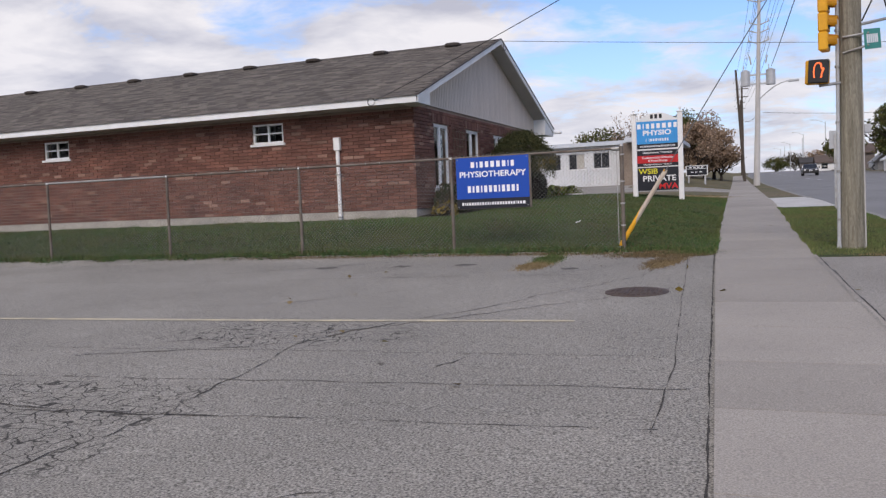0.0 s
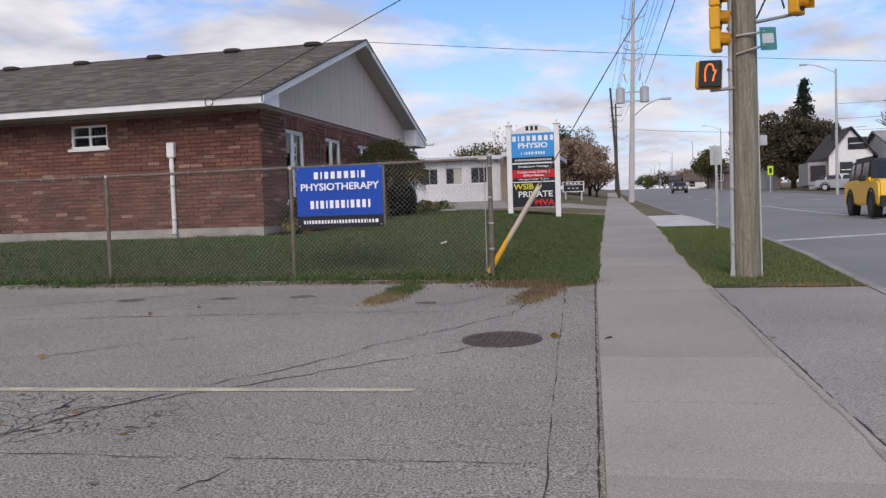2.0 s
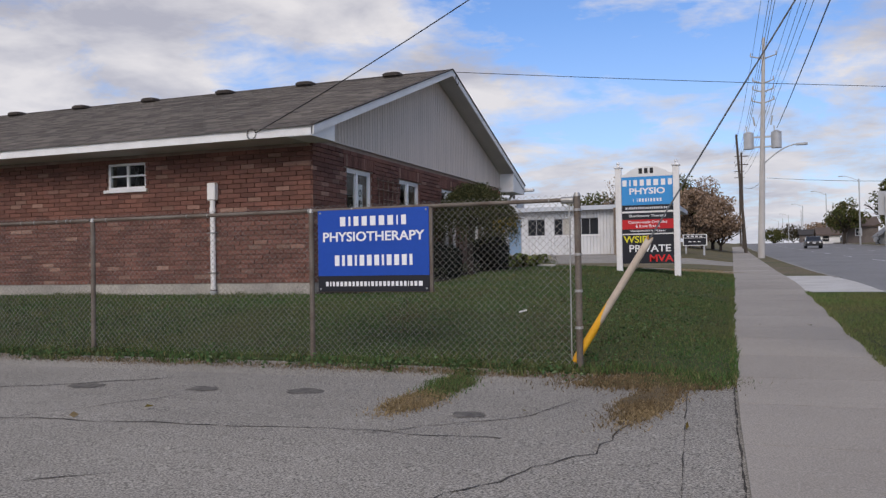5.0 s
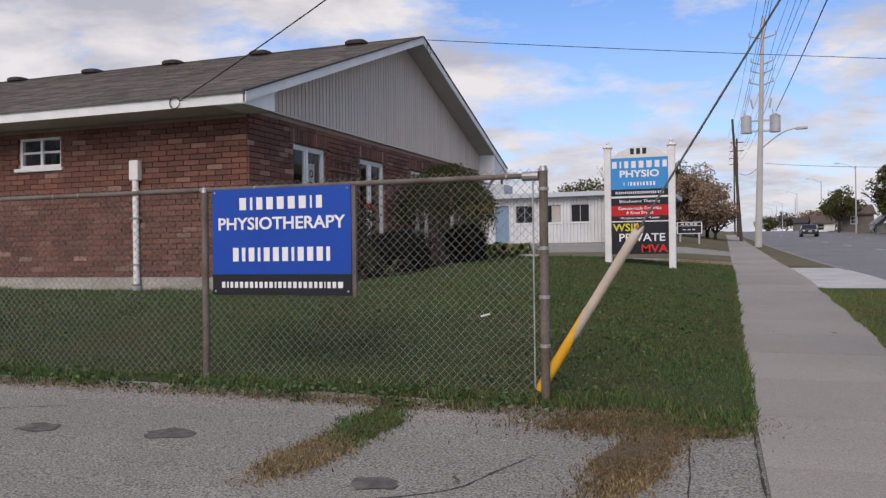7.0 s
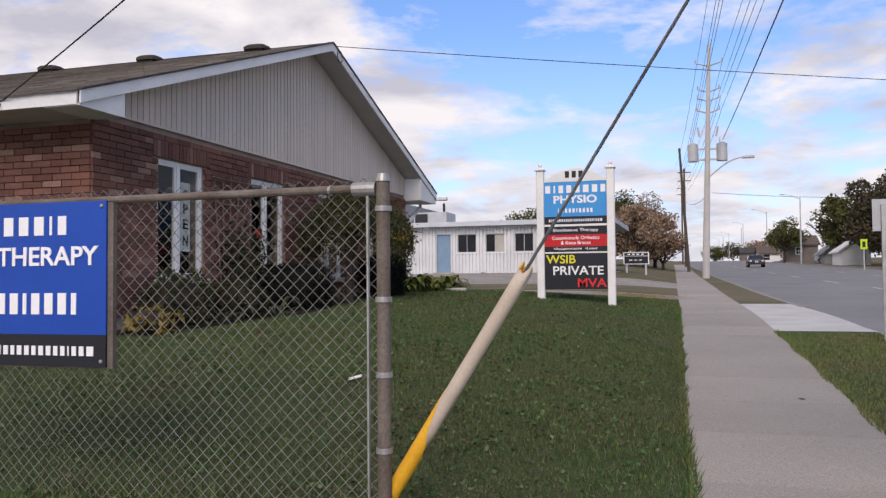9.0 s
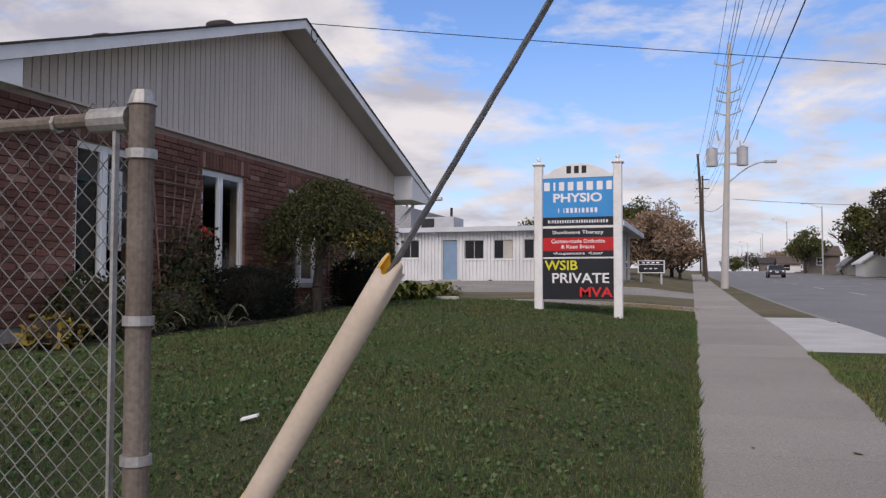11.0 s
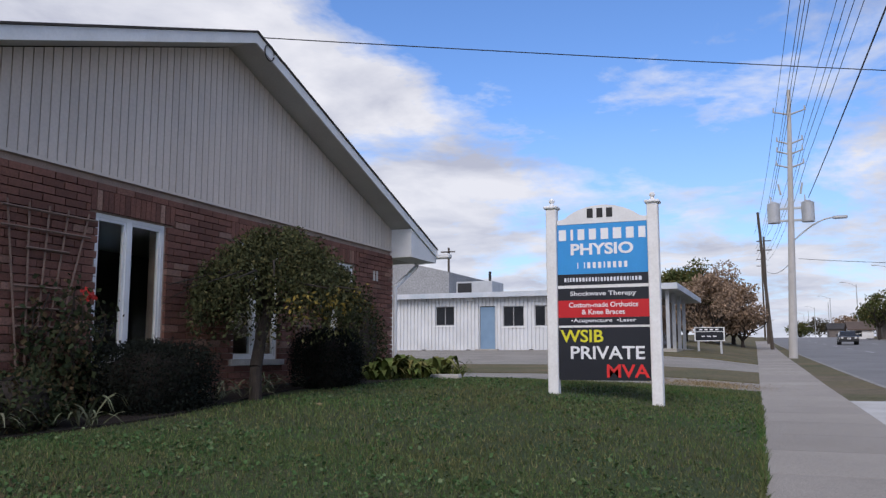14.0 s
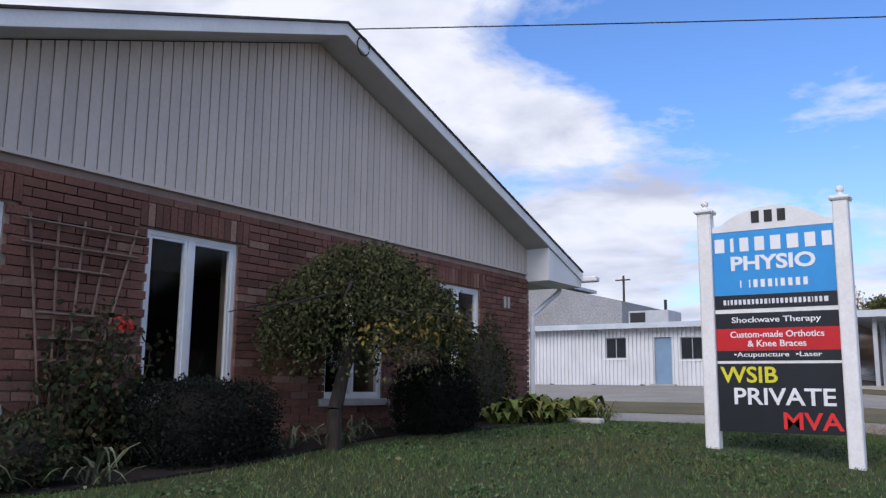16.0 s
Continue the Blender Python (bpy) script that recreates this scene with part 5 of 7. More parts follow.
    for (a, b) in (((PX + 0.16, PY, 3.98), (1.72, 14.4, 4.5)), ((1.72, 14.4, 4.5), (1.84, 14.5, 4.1))):
        rod(bm, a, b, 0.012, 0.012, 6)
    part("cable_loop", bm, black_m, p)


corner_pole()


def road_sign():
    x, y = 1.72, 23.1
    s = root("road_sign", (x, y, ground(x, y)), "back of a grey metal road sign on a thin post", "road sign")
    part("post", B(x - 0.028, x + 0.028, y - 0.02, y + 0.02, ground(x, y) - 0.1, 2.80), galv, s)
    part("plate", B(x - 0.135, x + 0.135, y + 0.021, y + 0.025, 2.43, 2.87, bev=0.0), grey_metal, s)


road_sign()


# ---- overhead line ----
def concrete_pole():
    x, y, z0 = -0.36, 60.0, 1.78
    xt = 0.06
    p = root("concrete_utility_pole", (x, y, z0), "tall pale concrete pole with cross arms and transformers", "utility pole")
    part("shaft", R((x, y, z0 - 0.3), (xt, y, 15.1), 0.21, 0.085, 16), pole_conc, p)

    def cx(z):
        return x + (xt - x) * (z - z0) / (15.1 - z0)

    for z, half in ((13.95, 0.72), (12.45, 0.58), (11.93, 0.58), (11.25, 0.62)):
        for sgn in (-1, 1):
            a = part("cross_arm", R((cx(z), y, z - 0.12), (cx(z) + sgn * half, y, z + 0.08), 0.05, 0.035, 8), grey_metal, p)
            part("insulator", R((cx(z) + sgn * half, y, z + 0.05), (cx(z) + sgn * half, y, z + 0.3), 0.05, 0.03, 8), grey_metal, a)
    for sgn in (-1, 1):
        part("cutout", R((cx(10.0) + sgn * 0.45, y, 9.8), (cx(10.0) + sgn * 0.55, y, 10.35), 0.05, seg=8), grey_metal, p)
        tx = cx(8.85) + sgn * 0.78
        t = part("transformer", R((tx, y, 8.4), (tx, y, 9.35), 0.3, seg=18), grey_metal, p)
        part("lid", R((tx, y, 9.34), (tx, y, 9.46), 0.31, 0.12, 18), grey_metal, t)
        part("bushing", R((tx - 0.1, y, 9.4), (tx - 0.12, y, 9.75), 0.03, seg=6), grey_metal, t)
    part("transformer_bracket", B(cx(8.9) - 0.6, cx(8.9) + 0.6, y - 0.06, y + 0.06, 9.05, 9.15), grey_metal, p)
    part("transformer_bracket", B(cx(8.5) - 0.6, cx(8.5) + 0.6, y - 0.06, y + 0.06, 8.45, 8.55), grey_metal, p)
    bm = bmesh.new()
    prev = (cx(7.4), y, 7.4)
    for k in range(1, 9):
        t = k / 8
        q = (cx(7.4) + 2.0 * t, y, 7.4 + 1.15 * math.sin(t * 1.57))
        rod(bm, prev, q, 0.04, 0.035, 8)
        prev = q
    arm = part("lamp_arm", bm, grey_metal, p)
    part("lamp_head", B(prev[0] - 0.1, prev[0] + 0.55, y - 0.12, y + 0.12, prev[2] - 0.08, prev[2] + 0.06, bev=0.03), grey_metal, arm)


concrete_pole()


def wood_pole(x, y, h, lean=0.0, m=dark_wood, arms=True, r=0.16):
    z = ground(x, y)
    p = root("wooden_utility_pole", (x, y, z), "far dark wooden utility pole with short cross arms", "utility pole", "far poles")
    part("shaft", R((x, y, z - 0.3), (x + lean, y, z + h), r, r * 0.65, 10), m, p)
    if arms:
        for k in range(2):
            zz = z + h - 0.5 - 1.0 * k
            part("cross_arm", B(x + lean - 0.75, x + lean + 0.75, y - 0.05, y + 0.05, zz, zz + 0.1), m, p)


wood_pole(-1.5, 82, 10.2, -0.6, arms=False, r=0.14)
wood_pole(-2.2, 112, 11.5)
wood_pole(-3.2, 150, 12.5)


def street_lamp(x, y, h, side=-1, arm=2.2):
    z = gy(y)
    p = root("street_lamp", (x, y, z), "grey street lamp with a curved arm over the road", "street lamp", "street lamps")
    part("pole", R((x, y, z - 0.2), (x, y, z + h), 0.12, 0.07, 10), grey_metal, p)
    bm = bmesh.new()
    prev = (x, y, z + h - 0.3)
    for k in range(1, 7):
        t = k / 6
        q = (x + side * arm * t, y, z + h - 0.3 + 0.75 * math.sin(t * 1.57))
        rod(bm, prev, q, 0.035, 0.03, 7)
        prev = q
    a = part("arm", bm, grey_metal, p)
    part("lamp_head", B(prev[0] - 0.35, prev[0] + 0.2, y - 0.12, y + 0.12, prev[2] - 0.07, prev[2] + 0.05, bev=0.03), grey_metal, a)


for x, y, h in ((14.6, 70, 9.2), (12.4, 132, 8.9), (11.2, 174, 9.0), (9.6, 226, 9), (8.2, 285, 9), (6.5, 340, 9)):
    street_lamp(x, y, h)
for x, y in ((15.3, 104), (10.3, 250), (7.2, 310)):
    wood_pole(x, y, 9.0, 0, grey_metal, False, 0.12)

# service wires
cable("service_cable", (-8.72, 18.44, 3.98), (PX, PY, 7.0), 0.17, 0.009, label="black service cable from the eave to the corner pole")
cable("service_cable", (RX + 0.02, RY + 0.1, 6.46), (15.0, 36.4, 6.02), 0.12, 0.008, label="black service cable from the gable peak across the road", n=20)
pc = root("cable_loop", (-8.72, 18.4, 4.0), "loop of black service cable hung on the white fascia", "cable")
bm = bmesh.new()
for k in range(12):
    a0, a1 = 0.2 + k * 0.5, 0.2 + (k + 1) * 0.5
    rod(bm, (-8.72 + 0.09 * math.cos(a0), 18.38, 3.97 + 0.09 * math.sin(a0)), (-8.72 + 0.09 * math.cos(a1), 18.38, 3.97 + 0.09 * math.sin(a1)), 0.009, seg=5)
part("loop", bm, black_m, pc)
pc = root("cable_loop", (RX, RY + 0.2, 6.3), "loop of black cable at the gable peak", "cable")
bm = bmesh.new()
for k in range(12):
    a0, a1 = k * 0.5, (k + 1) * 0.5
    rod(bm, (RX + 0.04, RY + 0.3 + 0.12 * math.cos(a0), 6.30 + 0.12 * math.sin(a0)), (RX + 0.04, RY + 0.3 + 0.12 * math.cos(a1), 6.30 + 0.12 * math.sin(a1)), 0.009, seg=5)
part("loop", bm, black_m, pc)
LINES = (((-0.58, 60, 14.2), (0.91, 2, 9.13)), ((-0.46, 60, 12.7), (1.01, 2, 9.09)), ((-0.46, 60, 12.1), (1.06, 2, 8.9)),
         ((-0.51, 60, 11.4), (1.12, 2, 8.6)), ((0.79, 60, 14.1), (1.91, 2, 8.48)), ((0.66, 60, 12.6), (1.99, 2, 8.63)),
         ((0.66, 60, 12.1), (2.18, 2, 8.48)), ((0.70, 60, 11.4), (2.18, 2, 8.21)))
THICK_END = (1.88, 2, 7.28)
for a, e in LINES:
    cable("power_line", a, e, 0.1, 0.010, n=16)
    cable("power_line", a, (a[0] - 2.6, 112, a[2] + 0.6), 0.8, 0.012, n=8)
cable("power_line", (0.70, 60, 9.6), THICK_END, 0.2, 0.018, n=12)
cable("power_line", (0.1, 60, 6.6), (14.6, 62, 6.2), 0.25, 0.012)
cable("power_line", (-0.2, 60, 6.5), (-1.9, 82, 8.3), 0.5, 0.014)
for z in (8.6, 7.5, 6.6):
    cable("power_line", (14.6, 70, z), (40, 62, z + 1.0), 0.4, 0.012)


# ---- white metal building beyond ----
def metal_building():
    Y, x0, x1, zb, zt = 56.5, -24.0, -8.35, 2.18, 4.9
    b = root("metal_building", (x0, Y, zb), "low white corrugated metal building with a flat roof", "building")
    wins = [(-17.6, -16.55, 3.45, 4.45), (-15.17, -14.27, zb, 4.42), (-13.9, -12.8, 3.37, 4.40), (-12.24, -11.17, 3.37, 4.40), (-10.57, -9.5, 3.37, 4.40)]
    us = sorted({x0, x1, *[w for a in wins for w in a[:2]]})
    zs = sorted({zb, zt, *[w for a in wins for w in a[2:]]})
    bm = bmesh.new()
    for a, c in zip(us[:-1], us[1:]):
        for d, e in zip(zs[:-1], zs[1:]):
            if any(w[0] <= (a + c) / 2 <= w[1] and w[2] <= (d + e) / 2 <= w[3] for w in wins):
                continue
            box(bm, a, c, Y, Y + 0.12, d, e)
            prof = sorted({a, c, *[u for k in range(int(a / 0.2) - 2, int(c / 0.2) + 3) for u in (k * 0.2, k * 0.2 + 0.06, k * 0.2 + 0.075, k * 0.2 + 0.185) if a < u < c]})
            out = [Y - 0.004 - 0.06 * float(np.interp((u % 0.2), (0, 0.06, 0.075, 0.185, 0.2), (0, 0, 1, 1, 0))) for u in prof]
            for u, v, p, q in zip(prof[:-1], prof[1:], out[:-1], out[1:]):
                bm.faces.new([bm.verts.new(w) for w in ((u, p, d), (v, q, d), (v, q, e), (u, p, e))])
    part("corrugated_wall", bm, metal_white, b)
    part("side_wall", B(x0, x0 + 0.1, Y + 0.12, Y + 12, zb, zt), metal_white, b)
    part("back_wall", B(x0, x1, Y + 12, Y + 12.1, zb, zt), metal_white, b)
    # near-black sheet in place of the building's shaded inside
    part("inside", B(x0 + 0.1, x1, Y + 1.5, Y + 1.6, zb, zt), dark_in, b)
    part("base_course", B(x0, x1, Y - 0.06, Y + 0.1, zb - 0.4, zb - 0.002), concrete, b)
    part("roof_slab", B(x0 - 0.4, x1 + 0.2, Y - 0.55, Y + 12.4, zt + 0.002, zt + 0.16), roof_edge, b)
    part("roof_fascia", B(x0 - 0.4, x1 + 0.2, Y - 0.58, Y - 0.552, zt - 0.06, zt + 0.2), roof_edge, b)
    d = part("door", B(-15.12, -14.32, Y + 0.03, Y + 0.08, zb + 0.04, 4.38), door_blue, b, "flat blue-grey metal door")
    part("door_frame", B(-15.17, -15.12, Y - 0.045, Y + 0.1, zb, 4.42), grey_metal, d)
    part("door_frame", B(-14.32, -14.27, Y - 0.045, Y + 0.1, zb, 4.42), grey_metal, d)
    part("step", B(-15.3, -14.1, Y - 0.35, Y - 0.065, zb - 0.3, zb + 0.06), concrete, b)
    for i, w in enumerate(wins):
        if i == 1:
            continue
        f = part("window_frame", B(w[0], w[1], Y + 0.06, Y + 0.1, w[2], w[3]), grey_metal, b)
        mid = (w[0] + w[1]) / 2
        for a, c in ((w[0] + 0.04, mid - 0.02), (mid + 0.02, w[1] - 0.04)):
            part("pane", B(a, c, Y + 0.045, Y + 0.058, w[2] + 0.04, w[3] - 0.04), blind_m if (i == 3 and c > mid) else dark_glass, f)
        part("window_sill", B(w[0] - 0.08, w[1] + 0.08, Y - 0.09, Y + 0.05, w[2] - 0.07, w[2] - 0.002), white, f)
    part("wall_light", B(-15.75, -15.5, Y - 0.3, Y - 0.045, 4.72, 4.86, bev=0.03), white, b)
    part("wall_vent", B(-18.35, -18.05, Y - 0.2, Y - 0.045, 4.7, 4.88), grey_metal, b)
    for x in (-20.5, -18.2, -15.75, -12.4):
        part("drain_foot", B(x - 0.1, x + 0.1, Y - 0.16, Y - 0.062, zb - 0.08, zb + 0.04), black_trim, b)
    # brick end with porch
    part("tan_brick_end", B(x1 + 0.002, -6.55, Y - 1.5, Y + 10, zb - 0.3, zt - 0.05), tan_brick, b, "tan brick end wall")
    part("porch_roof", B(x1 + 0.25, -5.0, Y - 2.6, Y + 9, zt - 0.045, zt + 0.22), roof_edge, b)
    for k in range(4):
        part("porch_post", B(-5.6, -5.45, Y - 2.0 + 2.2 * k, Y - 1.85 + 2.2 * k, zb - 0.1, zt - 0.05), grey_metal, b)
    part("porch_window", B(-6.54, -6.45, Y - 1.2, Y + 6, zb + 0.3, zt - 0.4), dark_glass, b)
    part("porch_slab", B(-6.54, -5.15, Y - 2.3, Y + 9, zb - 0.5, zb + 0.05), concrete, b)
    # roof-top units
    ac = root("rooftop_unit", (-16.5, Y + 3, zt + 0.16), "grey rooftop air unit on the flat roof", "air unit")
    part("cabinet", B(-17.4, -15.3, Y + 2.5, Y + 4.5, zt + 0.162, zt + 1.05, bev=0.03), grey_metal, ac)
    part("grille", B(-17.3, -16.5, Y + 2.46, Y + 2.498, zt + 0.25, zt + 0.95), black_trim, ac)
    part("flue", R((-15.6, Y + 3, zt + 1.0), (-15.6, Y + 3, zt + 1.6), 0.08, seg=8), black_trim, ac)
    up = root("upper_block", (-24, Y + 8, zb), "taller grey metal-clad block behind the white building", "building")
    bm = bmesh.new()
    prism(bm, [(-34, Y + 8, zb), (-20.0, Y + 8, zb), (-20.0, Y + 8, 7.1), (-27, Y + 8, 8.8), (-34, Y + 8, 8.8)], (0, 10, 0))
    part("block", bm, far_grey_wall, up)
    part("roof_strip", B(-34, -26, Y + 7.9, Y + 18, 8.8, 9.0), roof_edge, up)
    tp = root("wooden_utility_pole", (-25.55, Y + 22, 3), "far dark pole with one cross arm behind the building", "utility pole", "far poles")
    part("pole", R((-25.55, Y + 22, 2.6), (-25.55, Y + 22, 10.54), 0.12, 0.09, seg=8), dark_wood, tp)
    part("cross_arm", B(-26.15, -24.95, Y + 21.8, Y + 21.9, 10.14, 10.24), dark_wood, tp)


metal_building()


def billboard():
    y, x0, x1 = 58.5, -4.75, -3.40
    z = ground(-4, y)
    b = root("ground_sign", (-4.3, y, z), "low black ground sign with a white border on a grass lawn", "sign")
    part("panel", B(x0, x1, y, y + 0.08, 2.62, 3.26), black_sign, b)
    bm = bmesh.new()
    for a in ((x0 - 0.03, x1 + 0.03, 3.24, 3.28), (x0 + 0.05, x1 - 0.05, 3.05, 3.08), (x0 - 0.03, x0 + 0.03, 2.6, 3.24), (x1 - 0.03, x1 + 0.03, 2.6, 3.24), (x0 + 0.03, x1 - 0.03, 2.6, 2.64)):
        box(bm, a[0], a[1], y - 0.02, y - 0.002, a[2], a[3])
    part("border", bm, white, b)
    bars("writing_bars", (1, 1, 1, 1), ink_white, (-4.1, y - 0.003, 3.16), 0.9, 0.07, b)
    bars("writing_bars", (1, 1, 1), ink_white, (-4.1, y - 0.003, 2.84), 0.7, 0.05, b)
    for x in (x0 + 0.15, x1 - 0.15):
        part("leg", B(x - 0.05, x + 0.05, y + 0.01, y + 0.07, z - 0.1, 2.62), grey_metal, b)


billboard()


# ---- houses across the road ----
def house(x0, x1, y0, depth, zb, ze, zr, wall_m, roof_m, label, gable_front=True, wins=(), chimney=None):
    h = root("house", ((x0 + x1) / 2, y0, zb), label, "house", "houses across the road")
    xm = (x0 + x1) / 2
    bm = bmesh.new()
    if gable_front:
        prism(bm, [(x0, y0, zb - 0.5), (x1, y0, zb - 0.5), (x1, y0, ze), (xm, y0, zr - 0.12), (x0, y0, ze)], (0, depth, 0))
    else:
        prism(bm, [(x0, y0, zb - 0.5), (x0, y0 + depth, zb - 0.5), (x0, y0 + depth, ze), (x0, y0 + depth / 2, zr - 0.12), (x0, y0, ze)], (x1 - x0, 0, 0))
    part("wall", bm, wall_m, h)
    o = 0.35
    bm = bmesh.new()
    if gable_front:
        s = (zr - ze) / (xm - x0)
        for e, sg in ((x0 - o, 1), (x1 + o, -1)):
            z = ze - o * s
            prism(bm, [(e, y0 - o, z), (xm, y0 - o, zr), (xm, y0 - o, zr + 0.18), (e, y0 - o, z + 0.18)], (0, depth + 2 * o, 0))
    else:
        s = (zr - ze) / (depth / 2)
        ym = y0 + depth / 2
        for e in (y0 - o, y0 + depth + o):
            z = ze - o * s
            prism(bm, [(x0 - o, e, z), (x0 - o, ym, zr), (x0 - o, ym, zr + 0.18), (x0 - o, e, z + 0.18)], (x1 - x0 + 2 * o, 0, 0))
    part("roof", bm, roof_m, h)
    for (a, b, c, d) in wins:
        w = part("window", B(a - 0.1, b + 0.1, y0 - 0.05, y0 - 0.002, c - 0.1, d + 0.1), black_trim if wall_m == white else white, h)
        n = 2 if b - a > 0.7 else 1
        for k in range(n):
            aa, bb = a + (b - a) * k / n + 0.03, a + (b - a) * (k + 1) / n - 0.03
            part("pane", B(aa, bb, y0 - 0.07, y0 - 0.052, c, d), dark_glass, w)
            part("sash_bar", B(aa, bb, y0 - 0.085, y0 - 0.072, (c + d) / 2 - 0.04, (c + d) / 2 + 0.04), white, w)
    if chimney:
        part("chimney", B(chimney[0], chimney[0] + 0.6, y0 + 3, y0 + 3.6, zr - 1, chimney[1]), black_trim, h)
    return h


h1 = house(17.2, 20.9, 85, 9, 3.1, 5.6, 7.9, white, roof_dark, "white one-and-a-half-storey house with a dark steep roof", True, [(18.9, 20.3, 6.1, 7.0), (18.2, 19.1, 3.6, 4.8), (20.3, 20.9, 3.9, 4.9)], (18.2, 8.6))
part("porch", B(15.5, 17.18, 85.5, 90, 2.9, 5.0), far_grey_wall, h1, "grey side porch")
# flat black panel on the solid porch stands in for its shaded opening
part("porch_opening", B(15.7, 17.0, 85.4, 85.498, 3.3, 4.7), black_trim, h1)
house(21.8, 34, 83, 9, 3.2, 6.2, 7.6, white, far_grey_wall, "long white bungalow on a raised basement", False, [(22.4, 23.0, 4.7, 5.6), (24.5, 25.9, 4.3, 5.9), (22.6, 23.4, 3.2, 3.9), (24.6, 26.0, 2.9, 3.8)])
house(13.7, 16.6, 108, 6, 3.2, 4.6, 5.6, white, white, "small white shed behind the dark tree", True)
house(12.6, 17.0, 152, 9, 4.1, 6.8, 8.3, far_dark_wall, roof_brown, "dark two-storey house with a brown hipped roof", False, [(13.8, 14.6, 5.4, 6.4)])
house(14.2, 18.0, 124, 8, 3.2, 4.8, 6.4, far_grey_wall, far_grey_wall, "grey shed with a sloped roof", True, [])
ob = root("wooden_fence", (17, 122, 3.2), "orange-brown wooden fence panel by the shed", "fence")
part("panel", B(15.6, 19.0, 121.9, 122.1, 3.0, 4.9), orange_wood, ob)
house(9.2, 12.6, 165, 8, 4.4, 5.9, 7.2, white, roof_brown, "far low white bungalow", False, [(10, 10.8, 4.9, 5.6)])
house(8.5, 12.0, 215, 8, 5.6, 7.4, 8.6, far_dark_wall, roof_dark, "far dark house near the crest", False)

ws = root("warning_sign", (13.2, 92, 2.4), "lime green warning sign on a post", "road sign")
part("plate", B(12.95, 13.5, 92, 92.03, 4.2, 5.1), lime_sign, ws)
part("writing_bars", B(13.1, 13.35, 91.98, 91.998, 4.4, 4.9), black_trim, ws)
part("post", B(13.18, 13.27, 92.032, 92.1, 2.2, 5.0), grey_metal, ws)


